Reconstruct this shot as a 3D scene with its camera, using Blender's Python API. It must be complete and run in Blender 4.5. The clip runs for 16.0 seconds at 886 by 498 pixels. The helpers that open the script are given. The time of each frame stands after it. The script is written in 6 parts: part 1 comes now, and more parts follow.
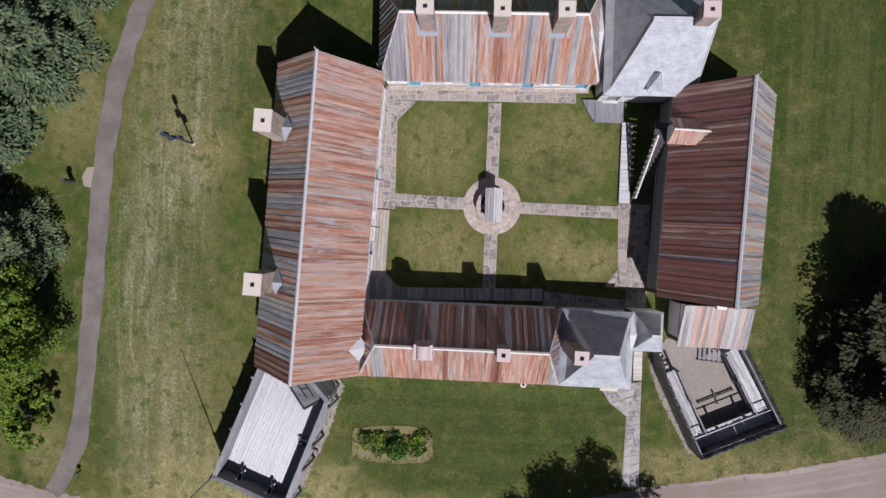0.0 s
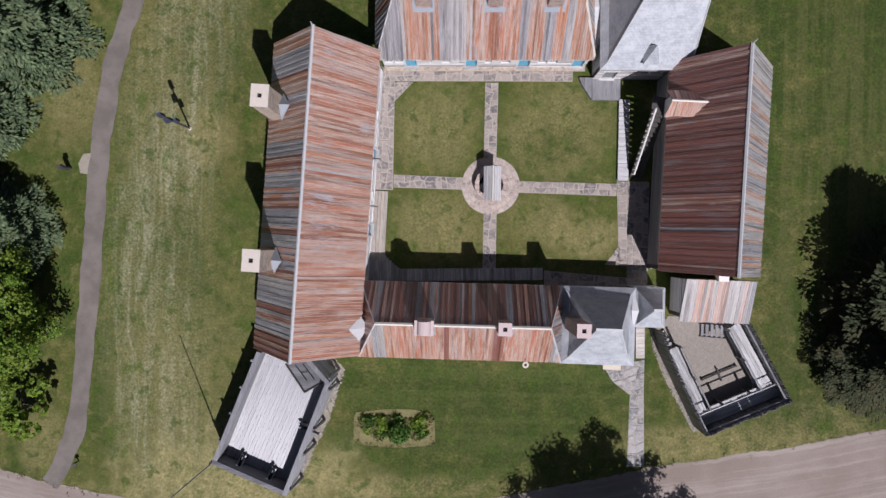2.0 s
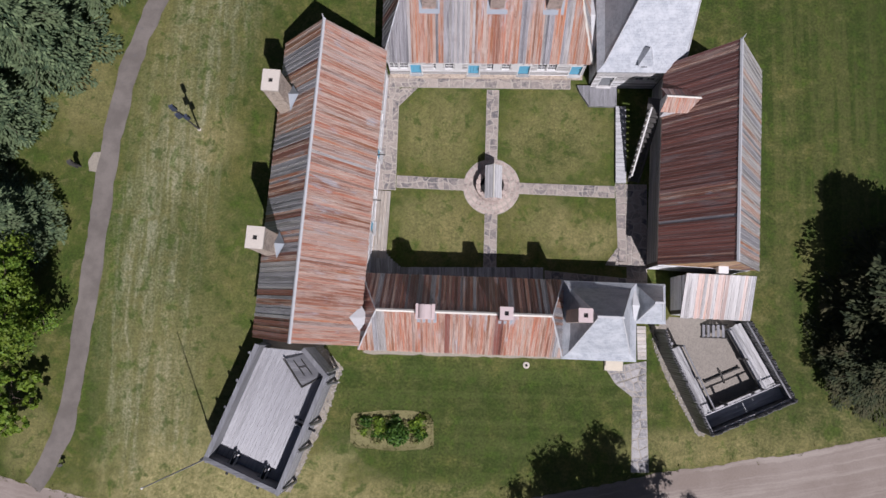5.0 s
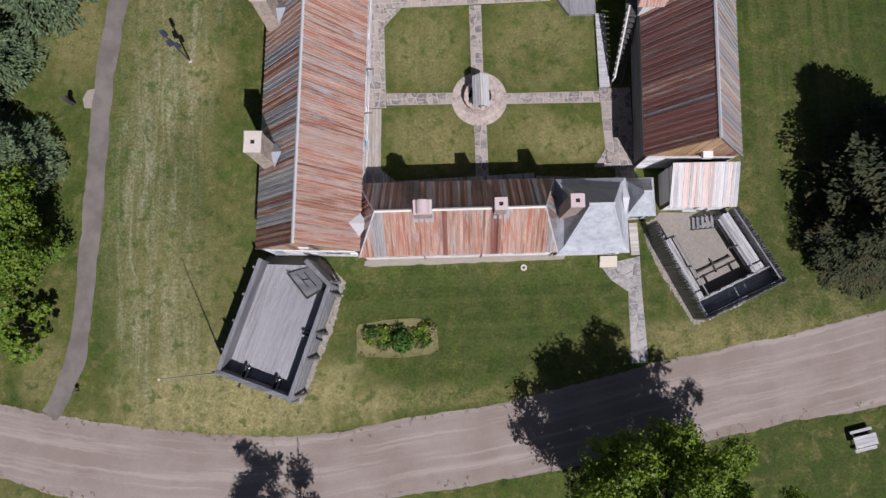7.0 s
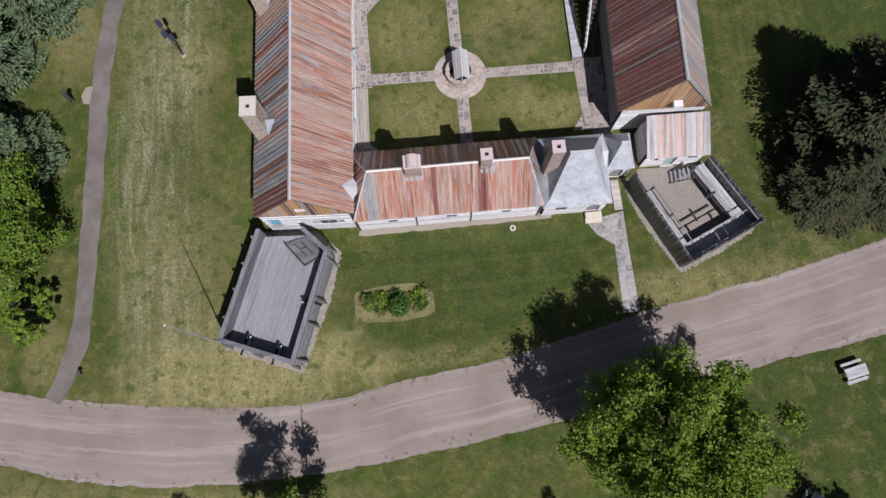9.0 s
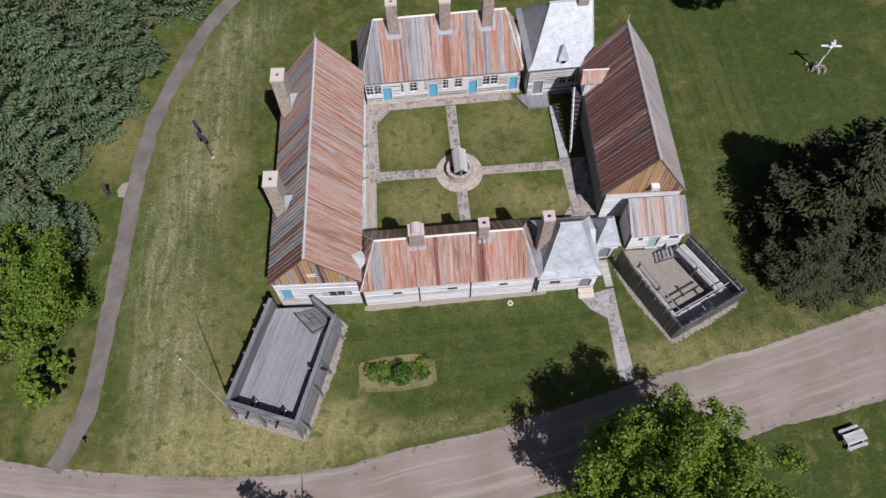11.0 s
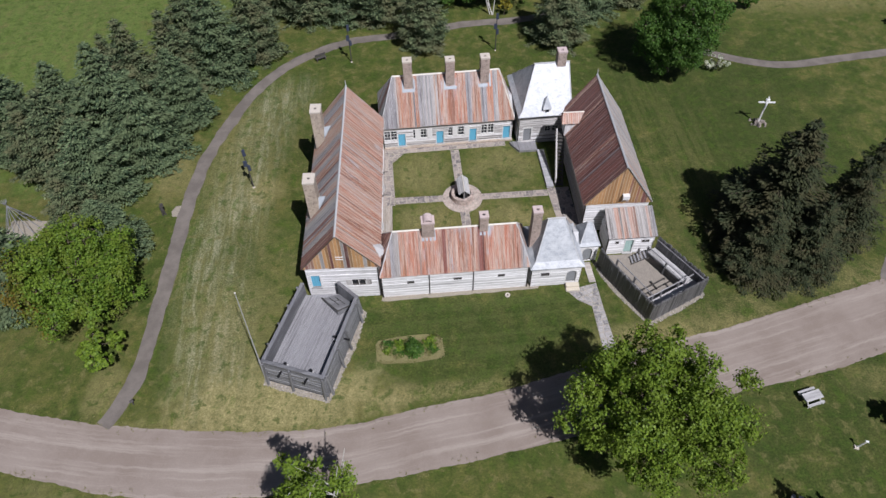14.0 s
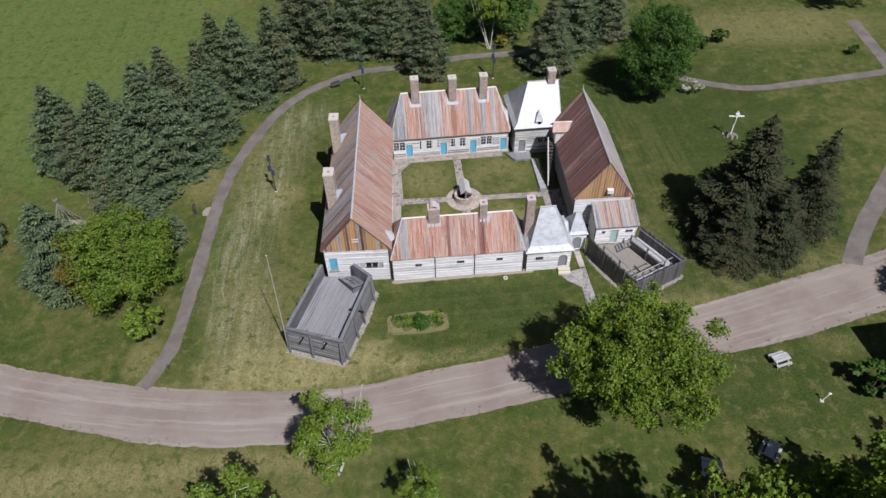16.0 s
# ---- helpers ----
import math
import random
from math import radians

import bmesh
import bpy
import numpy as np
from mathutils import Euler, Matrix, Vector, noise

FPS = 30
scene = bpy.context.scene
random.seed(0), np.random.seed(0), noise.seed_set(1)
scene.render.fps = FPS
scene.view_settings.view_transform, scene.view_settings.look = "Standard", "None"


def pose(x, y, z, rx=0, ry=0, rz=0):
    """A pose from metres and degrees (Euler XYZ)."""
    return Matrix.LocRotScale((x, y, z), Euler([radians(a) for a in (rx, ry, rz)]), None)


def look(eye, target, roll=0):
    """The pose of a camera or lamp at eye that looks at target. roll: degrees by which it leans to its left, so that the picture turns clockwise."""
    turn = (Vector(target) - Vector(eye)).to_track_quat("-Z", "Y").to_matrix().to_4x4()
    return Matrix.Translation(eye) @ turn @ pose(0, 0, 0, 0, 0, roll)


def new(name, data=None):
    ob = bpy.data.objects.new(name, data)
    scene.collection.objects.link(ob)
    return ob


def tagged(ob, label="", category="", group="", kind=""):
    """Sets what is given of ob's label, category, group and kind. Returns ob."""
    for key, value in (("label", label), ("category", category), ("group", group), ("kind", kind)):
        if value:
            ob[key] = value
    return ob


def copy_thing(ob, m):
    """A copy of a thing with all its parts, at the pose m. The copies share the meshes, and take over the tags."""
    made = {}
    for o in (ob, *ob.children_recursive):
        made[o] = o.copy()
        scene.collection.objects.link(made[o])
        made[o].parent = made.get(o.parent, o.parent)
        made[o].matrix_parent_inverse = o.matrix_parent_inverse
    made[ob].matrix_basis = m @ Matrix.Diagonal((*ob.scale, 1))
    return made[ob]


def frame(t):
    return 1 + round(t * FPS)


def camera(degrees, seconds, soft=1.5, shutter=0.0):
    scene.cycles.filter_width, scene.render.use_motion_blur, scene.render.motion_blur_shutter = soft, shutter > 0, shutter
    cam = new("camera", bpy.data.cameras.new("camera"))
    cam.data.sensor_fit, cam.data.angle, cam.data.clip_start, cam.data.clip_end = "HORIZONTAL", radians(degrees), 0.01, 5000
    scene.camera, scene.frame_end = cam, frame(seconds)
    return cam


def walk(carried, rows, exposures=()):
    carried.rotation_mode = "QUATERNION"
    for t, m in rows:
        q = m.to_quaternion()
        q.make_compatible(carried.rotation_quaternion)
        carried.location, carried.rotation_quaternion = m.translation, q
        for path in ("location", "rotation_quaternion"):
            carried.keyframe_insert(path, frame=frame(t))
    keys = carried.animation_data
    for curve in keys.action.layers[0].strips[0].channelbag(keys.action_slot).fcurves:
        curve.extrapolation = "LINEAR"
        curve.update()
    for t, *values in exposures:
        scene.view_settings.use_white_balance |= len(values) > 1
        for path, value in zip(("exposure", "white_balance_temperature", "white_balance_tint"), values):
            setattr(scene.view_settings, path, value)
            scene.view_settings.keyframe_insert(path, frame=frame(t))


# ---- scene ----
cam = camera(66.6, 16.0)
PATH = [
    (0, (-0.442, -0.88, 53.051), (-0.498, -0.937, 51.053), -133.5),
    (0.5, (-0.321, -1.637, 52.972), (-0.381, -1.685, 50.974), -126.6),
    (1, (-0.455, -2.28, 52.949), (-0.509, -2.325, 50.95), -127.8),
    (1.5, (-0.461, -2.84, 52.915), (-0.513, -2.888, 50.916), -130.5),
    (2, (-0.515, -3.492, 52.833), (-0.565, -3.508, 50.834), -106.7),
    (2.5, (-0.633, -4.046, 52.804), (-0.679, -4.0, 50.805), -43.9),
    (3, (-0.733, -4.745, 52.786), (-0.776, -4.598, 50.792), -14.9),
    (5.5, (-0.784, -11.897, 53.032), (-0.827, -11.664, 51.046), -8.8),
    (6, (-0.829, -13.601, 53.17), (-0.868, -13.37, 51.184), -8.7),
    (6.5, (-0.837, -15.237, 53.301), (-0.869, -15.013, 51.314), -8.8),
    (7, (-0.96, -17.167, 53.491), (-0.983, -16.943, 51.504), -7.8),
    (7.5, (-1.077, -19.134, 53.651), (-1.087, -18.91, 51.663), -6.9),
    (8, (-1.222, -21.118, 53.809), (-1.226, -20.895, 51.822), -6.3),
    (8.5, (-1.418, -22.95, 53.94), (-1.414, -22.682, 51.958), -4.5),
    (9, (-1.596, -24.916, 54.144), (-1.578, -24.522, 52.183), -2.8),
    (11.5, (-2.905, -36.993, 54.901), (-2.828, -35.991, 53.172), -1.2),
    (12, (-3.365, -39.798, 55.072), (-3.274, -38.688, 53.41), -0.9),
    (12.5, (-3.73, -42.694, 55.201), (-3.63, -41.487, 53.61), -0.9),
    (13, (-4.085, -45.76, 55.283), (-3.984, -44.52, 53.717), -1.0),
    (13.5, (-4.421, -48.738, 55.435), (-4.32, -47.494, 53.872), -1.0),
    (14, (-4.967, -51.616, 55.591), (-4.86, -50.352, 54.045), -0.8),
    (14.5, (-5.405, -54.628, 55.675), (-5.293, -53.322, 54.164), -0.8),
    (15, (-5.728, -57.727, 55.785), (-5.614, -56.378, 54.312), -0.9),
    (15.5, (-6.087, -60.729, 55.862), (-5.972, -59.347, 54.421), -1.0),
    (16, (-6.261, -62.84, 55.906), (-6.146, -61.435, 54.487), -1.2),
]
walk(cam, [(t, look(eye, target, roll)) for t, eye, target, roll in PATH], [(0.0, 0.05, 6100, 20), (12.0, 0.06, 6090, 17), (16.0, 0.10, 6080, 15)])

# ---- world, sun, exposure ----
SUN_EL, SUN_AZ = radians(54.5), radians(154.5)
world = bpy.data.worlds.new("world")
scene.world = world
world.use_nodes = True
wn = world.node_tree.nodes
sky = wn.new("ShaderNodeTexSky")
sky.sky_type, sky.sun_disc, sky.sun_elevation, sky.sun_rotation = "NISHITA", False, SUN_EL, SUN_AZ
world.node_tree.links.new(sky.outputs[0], wn["Background"].inputs[0])
wn["Background"].inputs[1].default_value = 0.034
sun_data = bpy.data.lights.new("sun", "SUN")
sun_data.energy, sun_data.angle, sun_data.color = 5.0, radians(0.53), (1.0, 0.98, 0.955)
sun = new("sun", sun_data)
sun_way = Vector((math.sin(SUN_AZ) * math.cos(SUN_EL), math.cos(SUN_AZ) * math.cos(SUN_EL), math.sin(SUN_EL)))
sun.matrix_world = look(sun_way * 200, (0, 0, 0))

# ---- materials ----
rng = random.Random(7)


class Nodes:
    """A short hand for building one node material."""

    def __init__(self, name, rough=0.85, metal=0.0):
        self.mat = bpy.data.materials.new(name)
        self.mat.use_nodes = True
        self.t = self.mat.node_tree
        self.b = self.t.nodes["Principled BSDF"]
        self.b.inputs["Roughness"].default_value = rough
        self.b.inputs["Metallic"].default_value = metal
        self.b.inputs["Specular IOR Level"].default_value = 0.25

    def add(self, kind, **values):
        n = self.t.nodes.new(kind)
        for k, v in values.items():
            n.inputs[k].default_value = v
        return n

    def link(self, a, b):
        self.t.links.new(a, b)

    def coords(self, kind="Object", scale=(1, 1, 1)):
        c = self.add("ShaderNodeTexCoord")
        m = self.add("ShaderNodeMapping", Scale=scale)
        self.link(c.outputs[kind], m.inputs[0])
        return m.outputs[0]

    def noise(self, vec, scale, detail=4.0, rough=0.55, distort=0.0):
        n = self.add("ShaderNodeTexNoise", Scale=scale, Detail=detail, Roughness=rough, Distortion=distort)
        self.link(vec, n.inputs["Vector"])
        return n.outputs[0]

    def ramp(self, fac, stops, constant=False):
        r = self.add("ShaderNodeValToRGB")
        e = r.color_ramp.elements
        while len(e) < len(stops):
            e.new(0.5)
        for el, (p, c) in zip(e, stops):
            el.position = p
            el.color = (*c, 1) if len(c) == 3 else c
        if constant:
            r.color_ramp.interpolation = "CONSTANT"
        self.link(fac, r.inputs[0])
        return r.outputs[0]

    def level(self, fac, lo, hi):
        n = self.add("ShaderNodeMapRange")
        n.inputs["From Min"].default_value, n.inputs["From Max"].default_value = lo, hi
        n.interpolation_type = "SMOOTHSTEP"
        self.link(fac, n.inputs["Value"])
        return n.outputs[0]

    def math(self, op, a, b):
        n = self.add("ShaderNodeMath")
        n.operation = op
        for i, v in enumerate((a, b)):
            if isinstance(v, (int, float)):
                n.inputs[i].default_value = v
            else:
                self.link(v, n.inputs[i])
        return n.outputs[0]

    def mix(self, fac, a, b, blend="MIX"):
        n = self.add("ShaderNodeMix")
        n.data_type, n.blend_type = "RGBA", blend
        for sock, v in ((n.inputs["Factor"], fac), (n.inputs[6], a), (n.inputs[7], b)):
            if isinstance(v, (int, float)):
                sock.default_value = v
            elif isinstance(v, tuple):
                sock.default_value = (*v, 1)
            else:
                self.link(v, sock)
        return n.outputs[2]

    def random(self):
        return self.add("ShaderNodeObjectInfo").outputs["Random"]

    def bump(self, height, strength=0.4, distance=0.02):
        n = self.add("ShaderNodeBump", Strength=strength, Distance=distance)
        self.link(height, n.inputs["Height"])
        self.link(n.outputs[0], self.b.inputs["Normal"])

    def done(self, colour):
        self.link(colour, self.b.inputs["Base Color"])
        return self.mat


def scaled(c, k):
    return tuple(min(1.0, v * k) for v in c)


def plank_wood(name, base, weathered, amount, rough=0.52, grain=26.0, gloss=0.7, drift=0.0, silver=(0.33, 0.33, 0.345), vary=(0.62, 1.22)):
    """Sawn boards whose grain runs along the UV's second axis, weathered to another colour in patches."""
    n = Nodes(name, rough)
    # weathered fibres: a sheen that is narrow along the grain and wide across it
    n.b.inputs["Specular IOR Level"].default_value = gloss
    n.b.inputs["Anisotropic"].default_value = 0.9
    tangent = n.add("ShaderNodeTangent")
    tangent.direction_type, tangent.uv_map = "UV_MAP", "UVMap"
    n.link(tangent.outputs[0], n.b.inputs["Tangent"])
    uv = n.coords("UV", (1, 1, 1))
    rnd = n.random()
    off = n.add("ShaderNodeVectorMath")
    off.operation = "ADD"
    comb = n.add("ShaderNodeCombineXYZ")
    n.link(n.math("MULTIPLY", rnd, 37.0), comb.inputs[2])
    n.link(uv, off.inputs[0])
    n.link(comb.outputs[0], off.inputs[1])
    stretch = n.add("ShaderNodeMapping", Scale=(grain, 0.42, 1))
    n.link(off.outputs[0], stretch.inputs[0])
    streak = n.noise(stretch.outputs[0], 1.0, 5, 0.6)
    long = n.add("ShaderNodeMapping", Scale=(1.8, 0.20, 1))
    n.link(off.outputs[0], long.inputs[0])
    patch = n.noise(long.outputs[0], 1.0, 5, 0.6)
    tone = n.mix(n.level(rnd, 0.0, 1.0), scaled(base, vary[0]), scaled(base, vary[1]))
    wear = n.math("ADD", n.math("MULTIPLY", patch, 0.6), n.math("MULTIPLY", streak, 0.5))
    col = n.mix(n.level(wear, 0.78 - amount, 0.98 - amount), tone, weathered)
    if drift:
        # silvered drifts that run over several neighbouring boards
        wide = n.add("ShaderNodeMapping", Scale=(1.15, 0.34, 1))
        n.link(uv, wide.inputs[0])
        field = n.math("ADD", n.math("MULTIPLY", n.noise(wide.outputs[0], 1.0, 4, 0.6, 0.3), 0.75), n.math("MULTIPLY", streak, 0.25))
        col = n.mix(n.math("MULTIPLY", n.level(field, 0.545, 0.64), drift), col, silver)
    short = n.add("ShaderNodeMapping", Scale=(11.0, 1.7, 1))
    n.link(off.outputs[0], short.inputs[0])
    mottle = n.noise(short.outputs[0], 1.0, 4, 0.7)
    col = n.mix(1.0, col, n.ramp(mottle, ((0.30, (0.74, 0.72, 0.72)), (0.70, (1.12, 1.12, 1.12)))), "MULTIPLY")
    col = n.mix(n.level(streak, 0.64, 0.78), col, scaled(base, 0.4))
    # rubbed, bleached edges; the layer is centred, so a mesh without it has none
    rim = n.add("ShaderNodeUVMap")
    rim.uv_map = "Edge"
    side = n.add("ShaderNodeSeparateXYZ")
    n.link(rim.outputs[0], side.inputs[0])
    edge = n.math("ADD", n.math("ABSOLUTE", side.outputs[0], 0.0), n.math("MULTIPLY", n.math("SUBTRACT", patch, 0.5), 0.22))
    col = n.mix(n.math("MULTIPLY", n.level(edge, 0.34, 0.46), 0.92), col, scaled(weathered, 1.22))
    n.bump(streak, 0.5, 0.01)
    return n.done(col)


RED = plank_wood("roof_board_red", (0.335, 0.136, 0.084), (0.47, 0.352, 0.288), 0.31, drift=0.8, silver=(0.37, 0.37, 0.39))
RUST = plank_wood("roof_board_rust", (0.348, 0.145, 0.077), (0.42, 0.338, 0.288), 0.31, drift=0.6)
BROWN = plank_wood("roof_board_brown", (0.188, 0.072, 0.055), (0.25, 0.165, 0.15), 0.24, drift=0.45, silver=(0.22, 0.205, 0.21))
GREY = plank_wood("roof_board_grey", (0.215, 0.21, 0.218), (0.36, 0.35, 0.355), 0.28, drift=0.5, silver=(0.27, 0.225, 0.205))
PALE = plank_wood("roof_board_pale", (0.30, 0.28, 0.265), (0.40, 0.385, 0.37), 0.30, drift=0.6, silver=(0.375, 0.30, 0.255))
SALMON = plank_wood("roof_board_salmon", (0.35, 0.22, 0.17), (0.42, 0.355, 0.32), 0.28)
TAN = plank_wood("gable_board_tan", (0.42, 0.235, 0.10), (0.44, 0.34, 0.23), 0.22)
SIDING = plank_wood("siding_board", (0.50, 0.495, 0.49), (0.72, 0.715, 0.71), 0.36, grain=18.0, gloss=0.4, vary=(0.86, 1.12))
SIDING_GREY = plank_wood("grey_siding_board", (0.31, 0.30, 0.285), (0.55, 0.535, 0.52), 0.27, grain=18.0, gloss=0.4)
DECKWOOD = plank_wood("deck_board", (0.205, 0.203, 0.212), (0.275, 0.272, 0.28), 0.35, 0.48, gloss=1.0)
WALKWOOD = plank_wood("walkway_board", (0.34, 0.295, 0.245), (0.40, 0.37, 0.33), 0.30)
PICKET = plank_wood("palisade_log", (0.12, 0.118, 0.12), (0.22, 0.22, 0.225), 0.25)
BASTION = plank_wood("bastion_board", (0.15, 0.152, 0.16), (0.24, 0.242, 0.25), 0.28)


def plain(name, colour, rough=0.8, var=0.15, scale=3.0, metal=0.0, bump=0.2):
    n = Nodes(name, rough, metal)
    v = n.coords("Object")
    f = n.noise(v, scale, 5, 0.6)
    g = n.noise(v, scale * 9, 3, 0.6)
    col = n.mix(f, scaled(colour, 1 - var), scaled(colour, 1 + var))
    col = n.mix(n.level(g, 0.35, 0.75), col, scaled(colour, 1 - 1.6 * var))
    n.bump(g, bump, 0.01)
    return n.done(col)


CORE = plain("wall_core", (0.10, 0.085, 0.07))
RIDGE = plain("ridge_board", (0.50, 0.50, 0.50), 0.75)
RIDGEPALE = plain("ridge_board_pale", (0.66, 0.63, 0.56), 0.75)
BLUE = plain("blue_paint", (0.13, 0.40, 0.56), 0.6, 0.08)
GREENPAINT = plain("pale_green_paint", (0.36, 0.50, 0.46), 0.6, 0.08)
WHITEWOOD = plain("white_wood", (0.66, 0.65, 0.63), 0.7, 0.12)
DARKWOOD = plain("dark_wood", (0.07, 0.065, 0.06), 0.85, 0.25)
LEAD = plain("lead_flashing", (0.34, 0.37, 0.40), 0.5, 0.12, metal=0.2)
IRON = plain("black_iron", (0.03, 0.03, 0.033), 0.5, 0.2, metal=0.6)
CAPSTONE = plain("chimney_cap", (0.55, 0.49, 0.42), 0.9, 0.14)
PINKCAP = plain("pink_mortar_cap", (0.53, 0.43, 0.41), 0.9, 0.12)
# near black: soot in the flues, painted darkness in the hollows
SOOT_AND_DEPTH = plain("soot_and_depth", (0.02, 0.02, 0.02), 0.95)
WHITEPAINT = plain("white_paint", (0.78, 0.78, 0.77), 0.5, 0.06)
BARK = plain("bark", (0.13, 0.10, 0.075), 0.95, 0.3, 6.0)
BIRCHBARK = plain("birch_bark", (0.55, 0.53, 0.49), 0.85, 0.3, 5.0)

n = Nodes("window_glass", 0.08)
n.b.inputs["Specular IOR Level"].default_value = 0.5
GLASS = n.done(n.mix(n.noise(n.coords(), 2.0), (0.012, 0.014, 0.018), (0.03, 0.034, 0.04)))


def masonry(name, light, dark, scale=4.2):
    """Rubble stones in pale mortar."""
    n = Nodes(name, 0.9)
    v = n.coords("Object")
    cell = n.add("ShaderNodeTexVoronoi", Scale=scale)
    edge = n.add("ShaderNodeTexVoronoi", Scale=scale)
    edge.feature = "DISTANCE_TO_EDGE"
    n.link(v, cell.inputs["Vector"])
    n.link(v, edge.inputs["Vector"])
    sep = n.add("ShaderNodeSeparateColor")
    n.link(cell.outputs["Color"], sep.inputs[0])
    col = n.mix(sep.outputs[0], dark, light)
    col = n.mix(n.level(n.noise(v, 14, 4), 0.4, 0.8), col, scaled(light, 1.15))
    col = n.mix(n.level(edge.outputs["Distance"], 0.02, 0.07), scaled(light, 1.1), col)
    n.bump(n.level(edge.outputs["Distance"], 0.0, 0.12), 0.8, 0.04)
    return n.done(col)


STONE = masonry("rubble_stone", (0.47, 0.39, 0.31), (0.24, 0.20, 0.17))
BROWNSTONE = masonry("brown_stone", (0.42, 0.335, 0.285), (0.21, 0.172, 0.152))

n = Nodes("slate_shingle", 0.46)
n.b.inputs["Specular IOR Level"].default_value = 0.62
v = n.coords("Object")
rows = n.add("ShaderNodeTexBrick", Scale=1.0)
rows.inputs["Brick Width"].default_value, rows.inputs["Row Height"].default_value = 0.28, 0.2
rows.inputs["Mortar Size"].default_value = 0.008
rows.inputs["Color1"].default_value = (0.30, 0.32, 0.345, 1)
rows.inputs["Color2"].default_value = (0.40, 0.42, 0.445, 1)
rows.inputs["Mortar"].default_value = (0.2, 0.21, 0.22, 1)
n.link(n.coords("UV"), rows.inputs["Vector"])
col = n.mix(n.level(n.noise(v, 1.3, 5, 0.65), 0.35, 0.7), rows.outputs[0], (0.46, 0.475, 0.49))
n.bump(rows.outputs["Fac"], -0.4, 0.012)
SLATE = n.done(n.mix(n.level(n.noise(v, 6, 4), 0.5, 0.8), col, (0.28, 0.30, 0.31)))


def leaf_material(name, a, b, c, rough=0.55, through_=0.3, curve=1.0):
    """Foliage: colour by clump (island) and by height of a slow noise, a little light let through."""
    n = Nodes(name, rough)
    v = n.coords("Object")
    isl = n.add("ShaderNodeNewGeometry").outputs["Random Per Island"]
    col = n.mix(n.math("POWER", isl, curve), a, b)
    col = n.mix(n.level(n.noise(v, 0.45, 3), 0.42, 0.68), col, c)
    out = n.t.nodes["Material Output"]
    tr = n.add("ShaderNodeBsdfTranslucent")
    n.link(n.mix(1.0, col, (0.95, 1.0, 0.45), "MULTIPLY"), tr.inputs[0])
    mixs = n.add("ShaderNodeMixShader")
    mixs.inputs[0].default_value = through_
    n.link(n.b.outputs[0], mixs.inputs[1])
    n.link(tr.outputs[0], mixs.inputs[2])
    n.link(mixs.outputs[0], out.inputs[0])
    return n.done(col)


NEEDLE = leaf_material("spruce_needles", (0.028, 0.048, 0.023), (0.180, 0.222, 0.108), (0.125, 0.128, 0.064), 0.7, 0.12, 1.7)
NEEDLE_BLUE = leaf_material("blue_spruce_needles", (0.030, 0.055, 0.028), (0.180, 0.235, 0.115), (0.105, 0.138, 0.066), 0.7, 0.12, 1.7)
# fir colour lowered to stand in for the boughs' shade on each other
NEEDLE_SHADED = leaf_material("shaded_fir_needles", (0.014, 0.023, 0.010), (0.052, 0.062, 0.026), (0.062, 0.058, 0.026), 0.8, 0.08)
LEAF = leaf_material("maple_leaves", (0.065, 0.12, 0.012), (0.20, 0.285, 0.03), (0.15, 0.215, 0.025))
LEAF_DEEP = leaf_material("deep_green_leaves", (0.026, 0.070, 0.011), (0.100, 0.190, 0.030), (0.060, 0.130, 0.020))
LEAF_TURN = leaf_material("turning_leaves", (0.062, 0.125, 0.014), (0.175, 0.265, 0.03), (0.15, 0.20, 0.024))
LEAF_YELLOW = leaf_material("yellow_leaves", (0.22, 0.19, 0.02), (0.32, 0.27, 0.03), (0.16, 0.17, 0.02))
BLOSSOM = leaf_material("white_blossom", (0.40, 0.42, 0.30), (0.65, 0.66, 0.58), (0.12, 0.18, 0.05))
TUFT = leaf_material("grass_tufts", (0.11, 0.13, 0.035), (0.22, 0.21, 0.08), (0.27, 0.24, 0.12))

# grass: mown lawn, two greens, dry straw in patches, stripes of the mower
n = Nodes("grass", 0.9)
v = n.coords("Object")
xyz = n.add("ShaderNodeSeparateXYZ")
n.link(v, xyz.inputs[0])
X, Y = xyz.outputs[0], xyz.outputs[1]
big = n.noise(v, 0.055, 5, 0.6)
mid = n.noise(v, 0.33, 6, 0.65)
fine = n.noise(v, 5.0, 5, 0.7)
tiny = n.noise(v, 22.0, 3, 0.7)
col = n.mix(n.level(mid, 0.3, 0.7), (0.066, 0.104, 0.015), (0.146, 0.166, 0.039))
dry_field = n.math("ADD", n.math("MULTIPLY", big, 0.55), n.math("MULTIPLY", mid, 0.5))
col = n.mix(n.math("MULTIPLY", n.level(dry_field, 0.46, 0.66), 0.7), col, (0.225, 0.19, 0.07))


def spot(cx, cy, rx, ry, soft=0.9):
    """1 inside an uneven ellipse on the ground, 0 outside."""
    dx = n.math("DIVIDE", n.math("SUBTRACT", X, cx), rx)
    dy = n.math("DIVIDE", n.math("SUBTRACT", Y, cy), ry)
    d = n.math("ADD", n.math("MULTIPLY", dx, dx), n.math("MULTIPLY", dy, dy))
    d = n.math("ADD", d, n.math("ADD", n.math("MULTIPLY", n.math("SUBTRACT", mid, 0.5), 4.5), n.math("MULTIPLY", n.math("SUBTRACT", fine, 0.5), 1.6)))
    inv = n.math("SUBTRACT", 1.0, d)
    return n.level(inv, -soft, soft)


straw = n.mix(fine, (0.300, 0.245, 0.112), (0.49, 0.41, 0.215))
